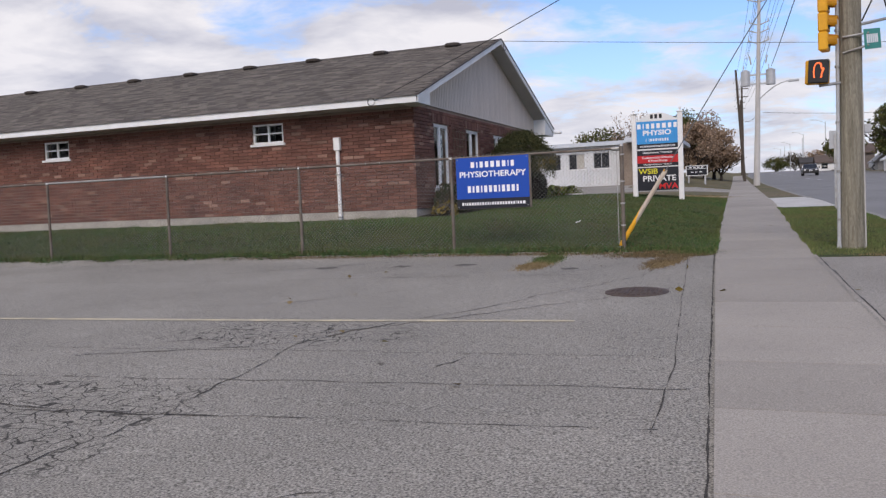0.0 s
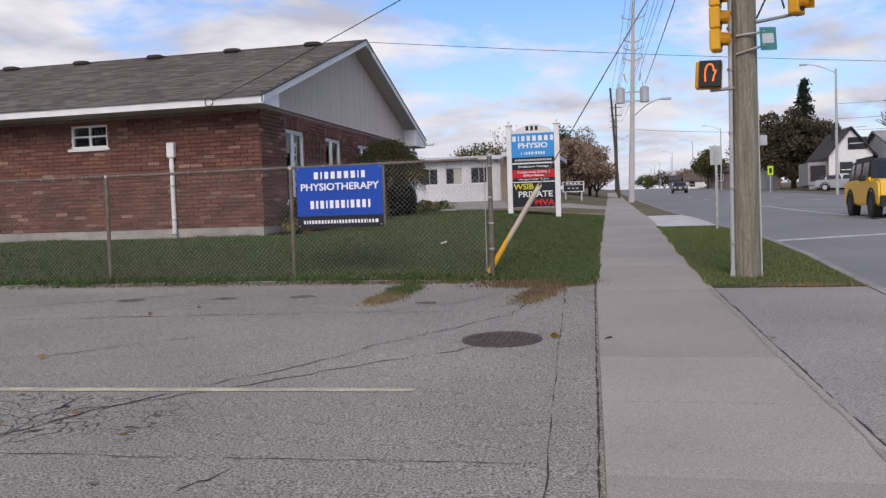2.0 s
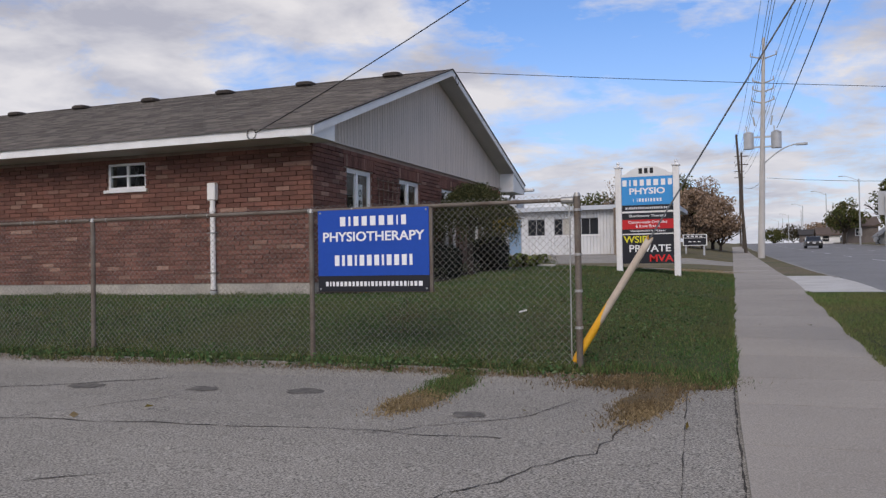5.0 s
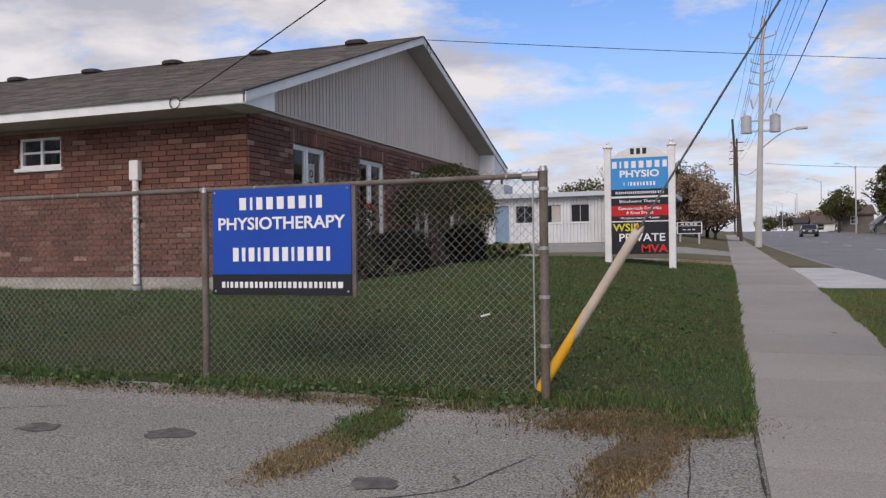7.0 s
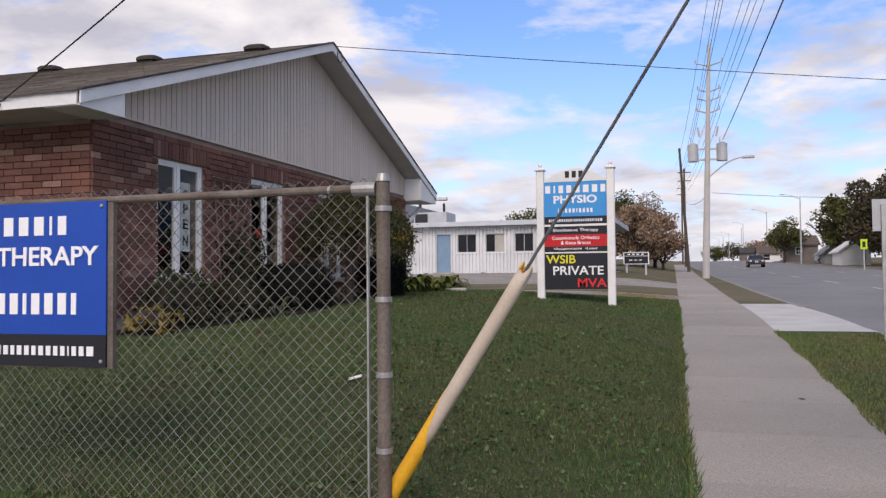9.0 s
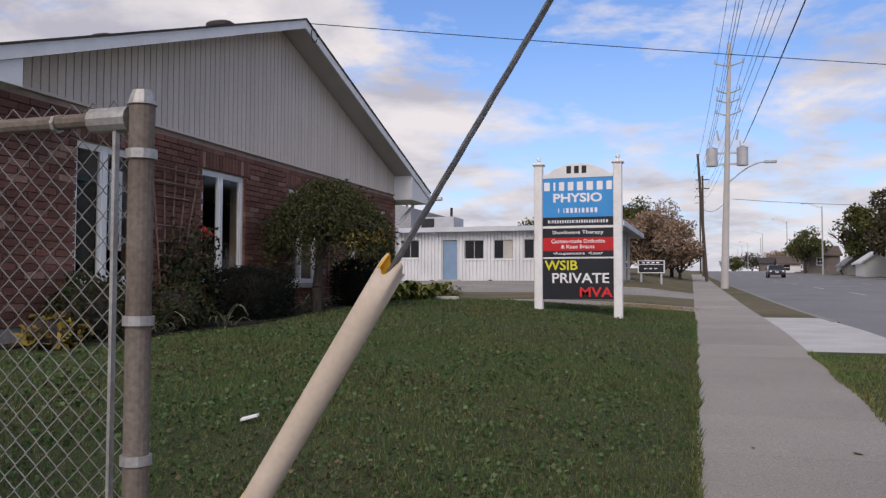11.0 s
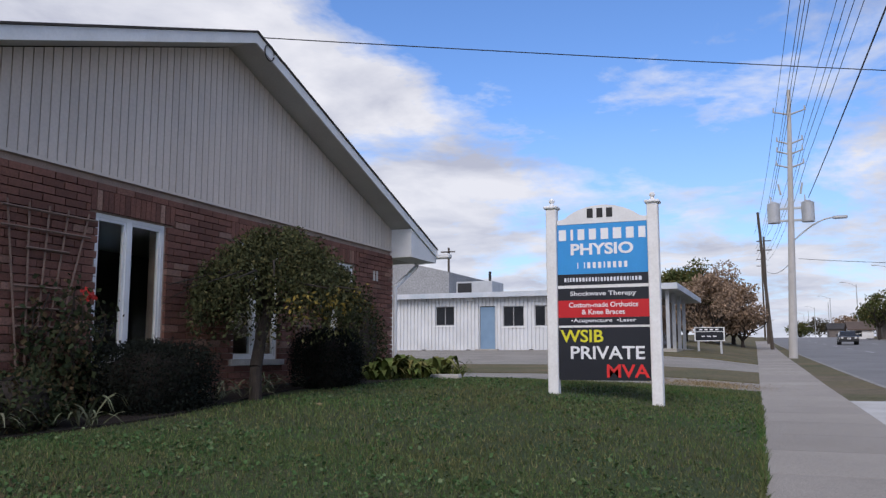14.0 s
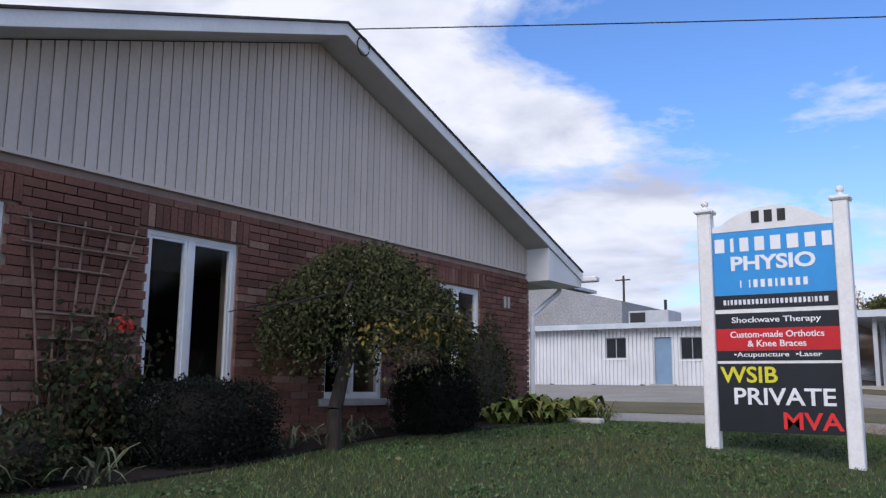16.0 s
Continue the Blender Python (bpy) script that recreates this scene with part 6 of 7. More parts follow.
# ---- vehicles ----
def car(name, x, y, z, L_, W_, H_, paint, label, rot=0.0, suv=True, plate=True):
    """A car facing -y."""
    c = root(name, (x, y, z), label, "car")
    mtx = Matrix.Translation((x, y, z)) @ Matrix.Rotation(radians(rot), 4, "Z")

    def P(nm, bm, m, par, lb="", smooth=False):
        bmesh.ops.transform(bm, matrix=mtx, verts=bm.verts)
        return part(nm, bm, m, par, lb, smooth)

    h, w = L_ / 2, W_ / 2
    belt = H_ * (0.60 if suv else 0.62)
    hood = H_ * (0.62 if suv else 0.58)
    side = [(-h + 0.03, 0.32), (-h, 0.55), (-h + 0.05, hood * 0.93), (-h + 0.25, hood), (-h + 1.05, hood + 0.04), (-h + 1.1, belt + 0.05), (h - 0.12, belt + 0.06), (h - 0.02, 0.75), (h - 0.05, 0.34)]
    wheel_y = (-h + 0.82, h - 0.82)
    bm = bmesh.new()
    prism(bm, [(-w, a, b) for a, b in side], (2 * w, 0, 0))
    bmesh.ops.bevel(bm, geom=list(bm.edges), offset=0.06, segments=2, affect="EDGES")
    body = P("body", bm, paint, c, smooth=False)
    if suv:
        cab = [(-h + 1.02, belt), (-h + 1.42, H_ - 0.04), (-h + 1.8, H_), (h - 0.35, H_ - 0.02), (h - 0.1, belt)]
    else:
        cab = [(-h + 1.2, belt), (-h + 1.9, H_ - 0.03), (-h + 2.5, H_), (h - 1.2, H_ - 0.06), (h - 0.5, belt)]
    bm = bmesh.new()
    prism(bm, [(-w + 0.1, a, b) for a, b in cab], (2 * w - 0.2, 0, 0))
    for v in bm.verts:
        if v.co.z > belt + 0.2:
            v.co.x *= 0.88
    bmesh.ops.bevel(bm, geom=list(bm.edges), offset=0.04, segments=2, affect="EDGES")
    P("cabin", bm, black_trim if suv else paint, c)
    # glazing
    fy = lambda zz: cab[0][0] + (cab[1][0] - cab[0][0]) * (zz - belt) / (cab[1][1] - belt)  # noqa: E731
    bm = bmesh.new()
    z0, z1 = belt + 0.08, H_ - 0.1
    q = [(-w + 0.2, fy(z0) - 0.012, z0), (w - 0.2, fy(z0) - 0.012, z0), ((w - 0.2) * 0.9, fy(z1) - 0.012, z1), (-(w - 0.2) * 0.9, fy(z1) - 0.012, z1)]
    prism(bm, q, (0, 0.01, 0))
    P("windscreen", bm, dark_glass, c)
    for sg in (-1, 1):
        for a, b in ((-h + 1.5, -h + 2.3), (-h + 2.38, h - 0.95), (h - 0.87, h - 0.4)):
            bm = bmesh.new()
            x0 = sg * (w - 0.09)
            prism(bm, [(x0, a, belt + 0.08), (x0, b, belt + 0.08), (x0 * 0.9, b - 0.05, H_ - 0.12), (x0 * 0.9, a + 0.12, H_ - 0.12)], (0.008 * sg, 0, 0))
            P("side_window", bm, dark_glass, c)
        for yy in wheel_y:
            r = 0.36 if suv else 0.32
            wh = P("wheel", R((sg * (w - 0.22), yy, r), (sg * (w + 0.015), yy, r), r, seg=26), rubber, c)
            P("rim", R((sg * (w - 0.05), yy, r), (sg * (w + 0.022), yy, r), r * 0.6, seg=18), black_trim if suv else grey_metal, wh)
            bm = bmesh.new()
            for k in range(10):
                a0, a1 = math.pi * k / 10, math.pi * (k + 1) / 10
                prism(bm, [(sg * (w - 0.02), yy + (r + 0.04) * math.cos(a0), r + (r + 0.04) * math.sin(a0)), (sg * (w - 0.02), yy + (r + 0.04) * math.cos(a1), r + (r + 0.04) * math.sin(a1)), (sg * (w - 0.02), yy + (r + 0.11) * math.cos(a1), r + (r + 0.11) * math.sin(a1)), (sg * (w - 0.02), yy + (r + 0.11) * math.cos(a0), r + (r + 0.11) * math.sin(a0))], (sg * 0.04, 0, 0))
            P("wheel_arch", bm, black_trim, body)
        P("mirror", B(sg * (w + 0.02), sg * (w + 0.2), -h + 1.28, -h + 1.42, belt + 0.02, belt + 0.18, bev=0.03), black_trim, c)
        bm = bmesh.new()
        bmesh.ops.create_cone(bm, cap_ends=True, segments=18, radius1=0.115, radius2=0.105, depth=0.06, matrix=Matrix.Translation((sg * (w - 0.28), -h + 0.02, hood * 0.80)) @ Matrix.Rotation(math.pi / 2, 4, "X"))
        P("headlight", bm, lens_m, c)
        P("fog_light", B(sg * (w - 0.32), sg * (w - 0.2), -h - 0.012, -h + 0.02, 0.52, 0.58), lens_m, c)
    P("grille", B(-w + 0.42, w - 0.42, -h - 0.008, -h + 0.06, hood * 0.71, hood * 0.90, bev=0.004), black_trim, c)
    P("bumper", B(-w + 0.04, w - 0.04, -h - 0.045, -h + 0.12, 0.30, 0.60, bev=0.02), black_trim, c)
    if suv:
        P("hood_decal", B(-0.32, 0.32, -h + 0.27, -h + 1.0, hood - 0.01, hood + 0.045), black_trim, c)
        for sg in (-1, 1):
            P("roof_rail", B(sg * (w - 0.28), sg * (w - 0.23), -h + 1.7, h - 0.5, H_ - 0.01, H_ + 0.05), black_trim, c)
    if plate:
        P("plate", B(-0.16, 0.16, -h - 0.06, -h - 0.046, 0.52, 0.68), plate_m, c)
        P("plate_bars", B(-0.12, 0.12, -h - 0.064, -h - 0.0605, 0.57, 0.63), ink_black, c)
    return c


car("yellow_suv", 7.1, 28.8, gy(28.8) - 0.12, 4.1, 1.78, 1.68, car_yellow, "yellow compact off-road car with black bonnet decal on the road", -1)
car("dark_sedan", 5.4, 112, gy(112) - 0.12, 4.5, 1.8, 1.42, car_dark, "dark sedan on the road far off", 0, False)
car("parked_car", 17.3, 80, gy(80) + 0.02, 4.5, 1.8, 1.45, car_silver, "silver car parked before a white house", 75, False, False)
car("parked_car", 15.8, 128, gy(128) + 0.02, 4.5, 1.8, 1.45, car_silver, "pale car parked by a far house", 80, False, False)


# ---- trees and plants ----
def leaf_cloud(pts, size, rng, droop=0.0, flat=0.0, aspect=0.55):
    """Leaves as small bent rhombs at the given places."""
    n = len(pts)
    pts = np.asarray(pts, float)
    d = rng.normal(size=(n, 3))
    d[:, 2] = d[:, 2] * (1 - flat) - droop
    d /= np.linalg.norm(d, axis=1)[:, None]
    s = rng.normal(size=(n, 3))
    s -= (s * d).sum(1)[:, None] * d
    s /= np.linalg.norm(s, axis=1)[:, None]
    u = np.cross(d, s)
    L = size * rng.uniform(0.6, 1.4, n)[:, None]
    a, b = pts, pts + d * L
    m1 = pts + d * L * 0.45 + s * L * aspect / 2 + u * L * 0.08
    m2 = pts + d * L * 0.45 - s * L * aspect / 2 + u * L * 0.08
    vs = np.stack([a, m1, b, m2], 1).reshape(-1, 3)
    fs = [(4 * i, 4 * i + 1, 4 * i + 2, 4 * i + 3) for i in range(n)]
    return vs.tolist(), fs


def limbs(bm, p, d, length, r, depth, rng, tips):
    q = p + d * length
    rod(bm, p, q, r, r * 0.68, 7, False)
    if depth == 0:
        tips.append(q)
        return
    for k in range(rng.randint(2, 3)):
        v = (d + Vector((rng.uniform(-1, 1), rng.uniform(-1, 1), rng.uniform(-0.25, 0.7))) * 0.75).normalized()
        limbs(bm, p.lerp(q, rng.uniform(0.6, 1)), v, length * rng.uniform(0.6, 0.85), r * 0.62, depth - 1, rng, tips)


def tree(x, y, z, h, rad, leaf_m, label, n=5000, leaf=0.35, trunk=0.3, seed=1, base=0.25, sparse=0.0, group=""):
    rng, nr = random.Random(seed), np.random.default_rng(seed)
    t = root("tree", (x, y, z), label, "tree", group)
    bm = bmesh.new()
    tips = []
    th = h * base
    rod(bm, (x, y, z - 0.3), (x, y, z + th), trunk, trunk * 0.75, 10)
    for k in range(6):
        a = k * 1.05 + rng.uniform(-0.3, 0.3)
        limbs(bm, Vector((x, y, z + th * rng.uniform(0.8, 1.0))), Vector((math.cos(a) * 0.8, math.sin(a) * 0.8, rng.uniform(0.5, 1.3))).normalized(), h * 0.26, trunk * 0.5, 3, rng, tips)
    part("trunk", bm, bark, t)
    lumps = []
    for k in range(46):
        v = Vector((rng.gauss(0, 1), rng.gauss(0, 1), rng.gauss(0, 1))).normalized() * rng.uniform(0.45, 0.95)
        lumps.append((x + v.x * rad * 0.85, y + v.y * rad * 0.85, z + th + (h - th) * (0.52 + 0.46 * v.z), rad * rng.uniform(0.16, 0.36)))
    w = np.array([c[3] ** 2 for c in lumps])
    idx = nr.choice(len(lumps), n, p=w / w.sum())
    C = np.array(lumps)[idx]
    v = nr.normal(size=(n, 3))
    v /= np.linalg.norm(v, axis=1)[:, None]
    P = C[:, :3] + v * C[:, 3:4] * nr.uniform(0.55, 1.08, n)[:, None] * np.array([1, 1, 0.8])
    P = P[P[:, 2] > z + th * 0.6]
    if sparse:
        P = P[nr.uniform(size=len(P)) > sparse]
    vs, fs = leaf_cloud(P, leaf, nr, 0.2)
    raw("crown", vs, fs, leaf_m, t)
    return t


def conifer(x, y, z, h, rad, seed=3):
    rng, nr = random.Random(seed), np.random.default_rng(seed)
    t = root("conifer", (x, y, z), "tall narrow dark spruce standing above other trees", "tree")
    part("trunk", R((x, y, z - 0.3), (x, y, z + h), 0.25, 0.04, 8), bark, t)
    P = []
    for k in range(34):
        f = k / 34
        zz = z + h * (0.15 + 0.85 * f)
        r = rad * (1 - f) ** 0.8 * rng.uniform(0.65, 1.1) + 0.15
        for j in range(7):
            a = rng.uniform(0, 6.28)
            for _ in range(26):
                q = rng.random()
                P.append((x + math.cos(a) * r * q + rng.gauss(0, 0.12), y + math.sin(a) * r * q + rng.gauss(0, 0.12), zz - 0.35 * r * q + rng.gauss(0, 0.1)))
    vs, fs = leaf_cloud(P, 0.32, nr, 0.4)
    raw("crown", vs, fs, conifer_l, t)


tree(17.3, 103, 2.9, 9.2, 4.7, maple_dark, "broad dark purple-green maple across the road", 26000, 0.36, 0.35, 11, 0.08)
tree(20.8, 104, 2.9, 7.8, 4.0, maple_dark, "dark maple beside the white house", 14000, 0.36, 0.3, 12, 0.08)
conifer(20.2, 112, 3.2, 13.2, 2.7)
tree(20.5, 70, 2.1, 8.0, 3.4, brown_l, "half-bare autumn tree before the bungalow", 5000, 0.2, 0.22, 13, 0.3)
tree(15.9, 122, 3.3, 8.6, 3.6, green_l, "green roadside tree before the far houses", 5000, 0.4, 0.3, 14)
tree(12.0, 150, 4.2, 6.5, 3.4, green_l, "yellow-green far tree behind a low house", 2500, 0.4, 0.25, 15)
tree(-8.4, 84, 3.0, 5.6, 2.3, green_l, "green tree behind the metal building", 3000, 0.3, 0.2, 16)
tree(-6.0, 80, 2.8, 5.2, 2.6, brown_l, "rusty-leaved autumn tree by the sidewalk", 6000, 0.22, 0.15, 17, 0.04)
tree(-3.6, 83, 2.8, 4.6, 2.3, brown_l, "rusty-leaved autumn tree by the sidewalk", 5200, 0.22, 0.15, 18, 0.04)
tree(-5.4, 87, 2.9, 6.2, 3.3, brown_l, "tall rusty autumn tree behind the roadside trees", 9000, 0.2, 0.16, 22, 0.05)
tree(-8.2, 88, 3.0, 7.0, 3.0, green_l, "dull green tree beside the rusty autumn trees", 6000, 0.24, 0.18, 23, 0.08)
tree(-4.6, 90, 3.0, 3.6, 2.4, maple_dark, "dark low shrubby tree by the far sidewalk", 2500, 0.26, 0.2, 19, 0.12)
tree(-12.2, 92, 3.0, 7.6, 3.4, brown_l, "bare-topped autumn tree behind the flat roof", 1500, 0.22, 0.2, 20, 0.25)
tree(-17.5, 96, 3.0, 6.8, 3.8, green_l, "dull green tree behind the flat roof", 2500, 0.3, 0.2, 21, 0.25)
for k, (x, y, h, r, m) in enumerate(((4.2, 300, 5, 4.5, green_l), (11, 330, 7, 5, maple_dark), (15, 260, 6, 4, brown_l), (-14, 250, 9, 6, maple_dark), (-10, 200, 7, 5, brown_l), (-24, 180, 8, 6, green_l), (24, 300, 9, 7, green_l), (30, 150, 9, 6, maple_dark), (38, 110, 10, 6, green_l), (44, 90, 9, 6, maple_dark))):
    tree(x, y, gy(y), h, r, m, "far roadside tree near the crest", 1500, 0.6, 0.25, 40 + k, 0.15, group="far trees")


def umbrella_tree():
    cx, cy = -6.95, 25.15
    z = ground(cx, cy)
    nr = np.random.default_rng(7)
    rng = random.Random(7)
    t = root("weeping_tree", (cx, cy, z), "small weeping umbrella-shaped tree with yellowing leaves", "tree")
    bm = bmesh.new()
    pts = [(cx + 0.12, cy - 0.5, z - 0.1), (cx + 0.06, cy - 0.42, z + 0.4), (cx, cy - 0.22, z + 0.85), (cx, cy, z + 1.25)]
    for a, b, r in zip(pts[:-1], pts[1:], (0.085, 0.078, 0.075)):
        rod(bm, a, b, r, r * 0.88, 10)
    for k in range(16):
        a = k * 0.393 + rng.uniform(-0.15, 0.15)
        r1, r2 = rng.uniform(0.5, 0.8), rng.uniform(1.0, 1.5)
        p0 = (cx, cy, z + 1.15)
        p1 = (cx + r1 * math.cos(a), cy + r1 * 1.15 * math.sin(a), z + rng.uniform(1.45, 1.7))
        p2 = (cx + r2 * math.cos(a), cy + r2 * 1.15 * math.sin(a), z + rng.uniform(1.2, 1.5))
        rod(bm, p0, p1, 0.034, 0.018, 6)
        rod(bm, p1, p2, 0.016, 0.006, 6)
    part("trunk", bm, bark, t)
    P = []
    for s in range(1250):
        a = rng.uniform(0, 6.2832)
        rr = math.sqrt(rng.random())
        rmax_x, rmax_y = 1.0, 1.20 + 0.15 * math.sin(3 * a + 1)
        x, y = cx + rr * rmax_x * math.cos(a), cy + 0.15 + rr * rmax_y * math.sin(a)
        top = z + 2.2 - 0.75 * rr ** 2.2 + rng.uniform(-0.1, 0.1)
        length = (0.25 + 0.5 * rr) * rng.uniform(0.45, 1.1)
        for _ in range(int(10 + 16 * length)):
            q = rng.random()
            P.append((x + rng.gauss(0, 0.045) + 0.06 * q * math.cos(a), y + rng.gauss(0, 0.045), top - q * length))
    vs, fs = leaf_cloud(P, 0.052, nr, 0.9, aspect=0.55)
    raw("crown", vs, fs, mulb_l, t)
    P = []
    for _ in range(5):
        bx, by, bz = cx + 0.95, cy + rng.uniform(-1.3, 1.0), z + rng.uniform(0.95, 1.35)
        for _ in range(34):
            P.append((bx + rng.gauss(0, 0.09), by + rng.gauss(0, 0.14), bz + rng.gauss(0, 0.09)))
    vs, fs = leaf_cloud(P, 0.06, nr, 0.9)
    raw("yellow_leaves", vs, fs, mulb_y, t)


umbrella_tree()


def bush(name, x, y, rx, ry, h, m, label, n=5000, leaf=0.05, seed=1, group="", lumpy=0.15, droop=0.0, boxy=False):
    z = ground(x, y)
    nr = np.random.default_rng(seed)
    b = root(name, (x, y, z), label, "shrub", group)
    bm = bmesh.new()
    bmesh.ops.create_icosphere(bm, subdivisions=2, radius=1, matrix=Matrix.Translation((x, y, z + h * 0.42)) @ Matrix.Diagonal((rx * 0.8, ry * 0.8, h * 0.48, 1)))
    # solid dark filler for the shade between leaves; yews take the mulch colour
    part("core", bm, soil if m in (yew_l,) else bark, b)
    v = nr.normal(size=(n, 3))
    v /= np.linalg.norm(v, axis=1)[:, None]
    if boxy:
        v /= (np.abs(v) ** 4).sum(1)[:, None] ** 0.25
        v *= 0.93
    bump = 1 + lumpy * np.sin(5 * v[:, 0] + seed) * np.cos(6 * v[:, 1]) + nr.normal(0, 0.05, n)
    P = np.array([x, y, z + h * 0.46]) + v * bump[:, None] * nr.uniform(0.82, 1.03, n)[:, None] * np.array([rx, ry, h * 0.54])
    P = P[P[:, 2] > z]
    vs, fs = leaf_cloud(P, leaf, nr, droop)
    raw("foliage", vs, fs, m, b)


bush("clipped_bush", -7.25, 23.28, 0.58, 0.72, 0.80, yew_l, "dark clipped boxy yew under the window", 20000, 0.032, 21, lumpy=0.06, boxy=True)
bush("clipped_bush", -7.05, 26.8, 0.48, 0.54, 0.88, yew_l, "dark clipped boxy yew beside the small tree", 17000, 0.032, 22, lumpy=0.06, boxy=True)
bush("shrub", -7.5, 20.35, 0.4, 0.6, 0.75, rose_l, "leafy low shrub below the first window", 3600, 0.06, 23, lumpy=0.3)
bush("shrub", -7.25, 21.45, 0.42, 0.5, 0.6, rose_l, "low brownish shrub below the trellis", 3200, 0.055, 24, lumpy=0.3)
bush("shrub", -7.55, 28.75, 0.35, 0.55, 1.45, rose_l, "tall dark leafy shrub below the last window", 4500, 0.055, 25, lumpy=0.3)
bush("shrub", -7.35, 19.5, 0.3, 0.32, 0.38, mulb_y, "small yellow-leaved plant at the wall corner", 220, 0.10, 26, lumpy=0.3)


def climbing_rose():
    x, y = -7.7, 22.5
    z = ground(x, y)
    nr = np.random.default_rng(31)
    r = root("climbing_rose", (x, y, z), "climbing rose with dark leaves and one red bloom", "rose bush")
    rng = random.Random(31)
    bm = bmesh.new()
    P = []
    for k in range(9):
        q = Vector((x + rng.uniform(-0.15, 0.25), y + rng.uniform(-0.3, 0.3), z - 0.05))
        for s in range(9):
            n = q + Vector((rng.uniform(-0.06, 0.06), rng.uniform(-0.1, 0.09), rng.uniform(0.1, 0.19)))
            rod(bm, q, n, 0.008, 0.007, 5)
            dens = 26 if s < 6 else 12
            for _ in range(dens):
                P.append((n.x + rng.gauss(0, 0.10), n.y + rng.gauss(0, 0.12), n.z + rng.gauss(0, 0.08)))
            q = n
    part("stem", bm, bark, r)
    vs, fs = leaf_cloud(P, 0.07, nr, 0.2, aspect=0.7)
    raw("leaves", vs, fs, rose_l, r)
    P = [(-7.55 + rng.gauss(0, 0.03), 22.62 + rng.gauss(0, 0.035), 2.57 + rng.gauss(0, 0.03)) for _ in range(50)]
    vs, fs = leaf_cloud(P, 0.05, nr, -0.2, aspect=0.9)
    raw("bloom", vs, fs, rose_red, r)


climbing_rose()


def broad_plant(name, x, y, n, length, width, m, label, seed, rise=0.5, spread=0.3, group=""):
    """A clump of arching strap or paddle leaves."""
    rng = random.Random(seed)
    z = ground(x, y)
    p = root(name, (x, y, z), label, "plant", group)
    vs, fs = [], []
    for k in range(n):
        a = rng.uniform(0, 6.283)
        L = length * rng.uniform(0.6, 1.2)
        w = width * rng.uniform(0.7, 1.2)
        bx, by = x + rng.uniform(-spread, spread), y + rng.uniform(-spread, spread)
        up = rise * rng.uniform(0.6, 1.4)
        b = len(vs)
        sx, sy = -math.sin(a), math.cos(a)
        for i in range(6):
            t = i / 5
            r = L * t * (0.85 - 0.1 * t)
            zz = z + L * (up * 1.8 * t - up * 1.5 * t * t)
            ww = w * math.sin(math.pi * min(0.97, max(0.06, t ** 0.8))) / 2
            for s in (-1, 0, 1):
                vs.append((bx + r * math.cos(a) + s * ww * sx, by + r * math.sin(a) + s * ww * sy, zz + (0.18 * ww if s else 0)))
        for i in range(5):
            for s in (0, 1):
                q = b + 3 * i + s
                fs.append((q, q + 1, q + 4, q + 3))
    raw("leaves", vs, fs, m, p)


rg = random.Random(77)
for k, (x, y) in enumerate(((-6.9, 28.4), (-6.6, 28.9), (-7.1, 29.2), (-6.5, 29.5), (-7.0, 29.9), (-7.4, 29.6), (-6.7, 30.2), (-7.3, 30.5))):
    broad_plant("hosta", x, y, 46, 0.52, 0.15, hosta_l, "yellowing broad-leaved hosta clump at the bed's end", 60 + k, 0.95, 0.18, "hostas")
for k, (x, y) in enumerate(((-7.2, 20.8), (-6.85, 22.0), (-7.3, 24.4), (-7.05, 24.9), (-7.35, 25.6), (-7.4, 20.5), (-7.1, 21.1))):
    broad_plant("iris", x, y, 22, 0.55, 0.03, pale_blade, "pale drooping iris blades in the flower bed", 80 + k, 0.7, 0.12, "irises")
broad_plant("grass_clump", -6.3, 30.2, 120, 0.45, 0.012, hosta_l, "tuft of fine yellow-green ornamental grass", 95, 0.9, 0.12)
bl = root("bed_border", (-6.15, 29.3, 1.5), "short pale stone block edging the flower bed", "edging stone")
part("block", B(-6.5, -5.9, 29.2, 29.38, ground(-6.2, 29.3) - 0.03, ground(-6.2, 29.3) + 0.09, bev=0.02), stone, bl)
tagged(sheet("ground_flower_bed", lambda y: WX + 0.0, lambda y: -6.95 + 0.25 * math.sin(y * 0.9) + (0.35 if y > 27 else 0) - (0.5 if y < 20 else 0), span(19.3, 30.9, 0.3), 6, lambda x, y: ground(x, y) + 0.045, soil, skirt=0.1), "dark mulch flower bed along the gable wall", "flower bed", kind="structure")


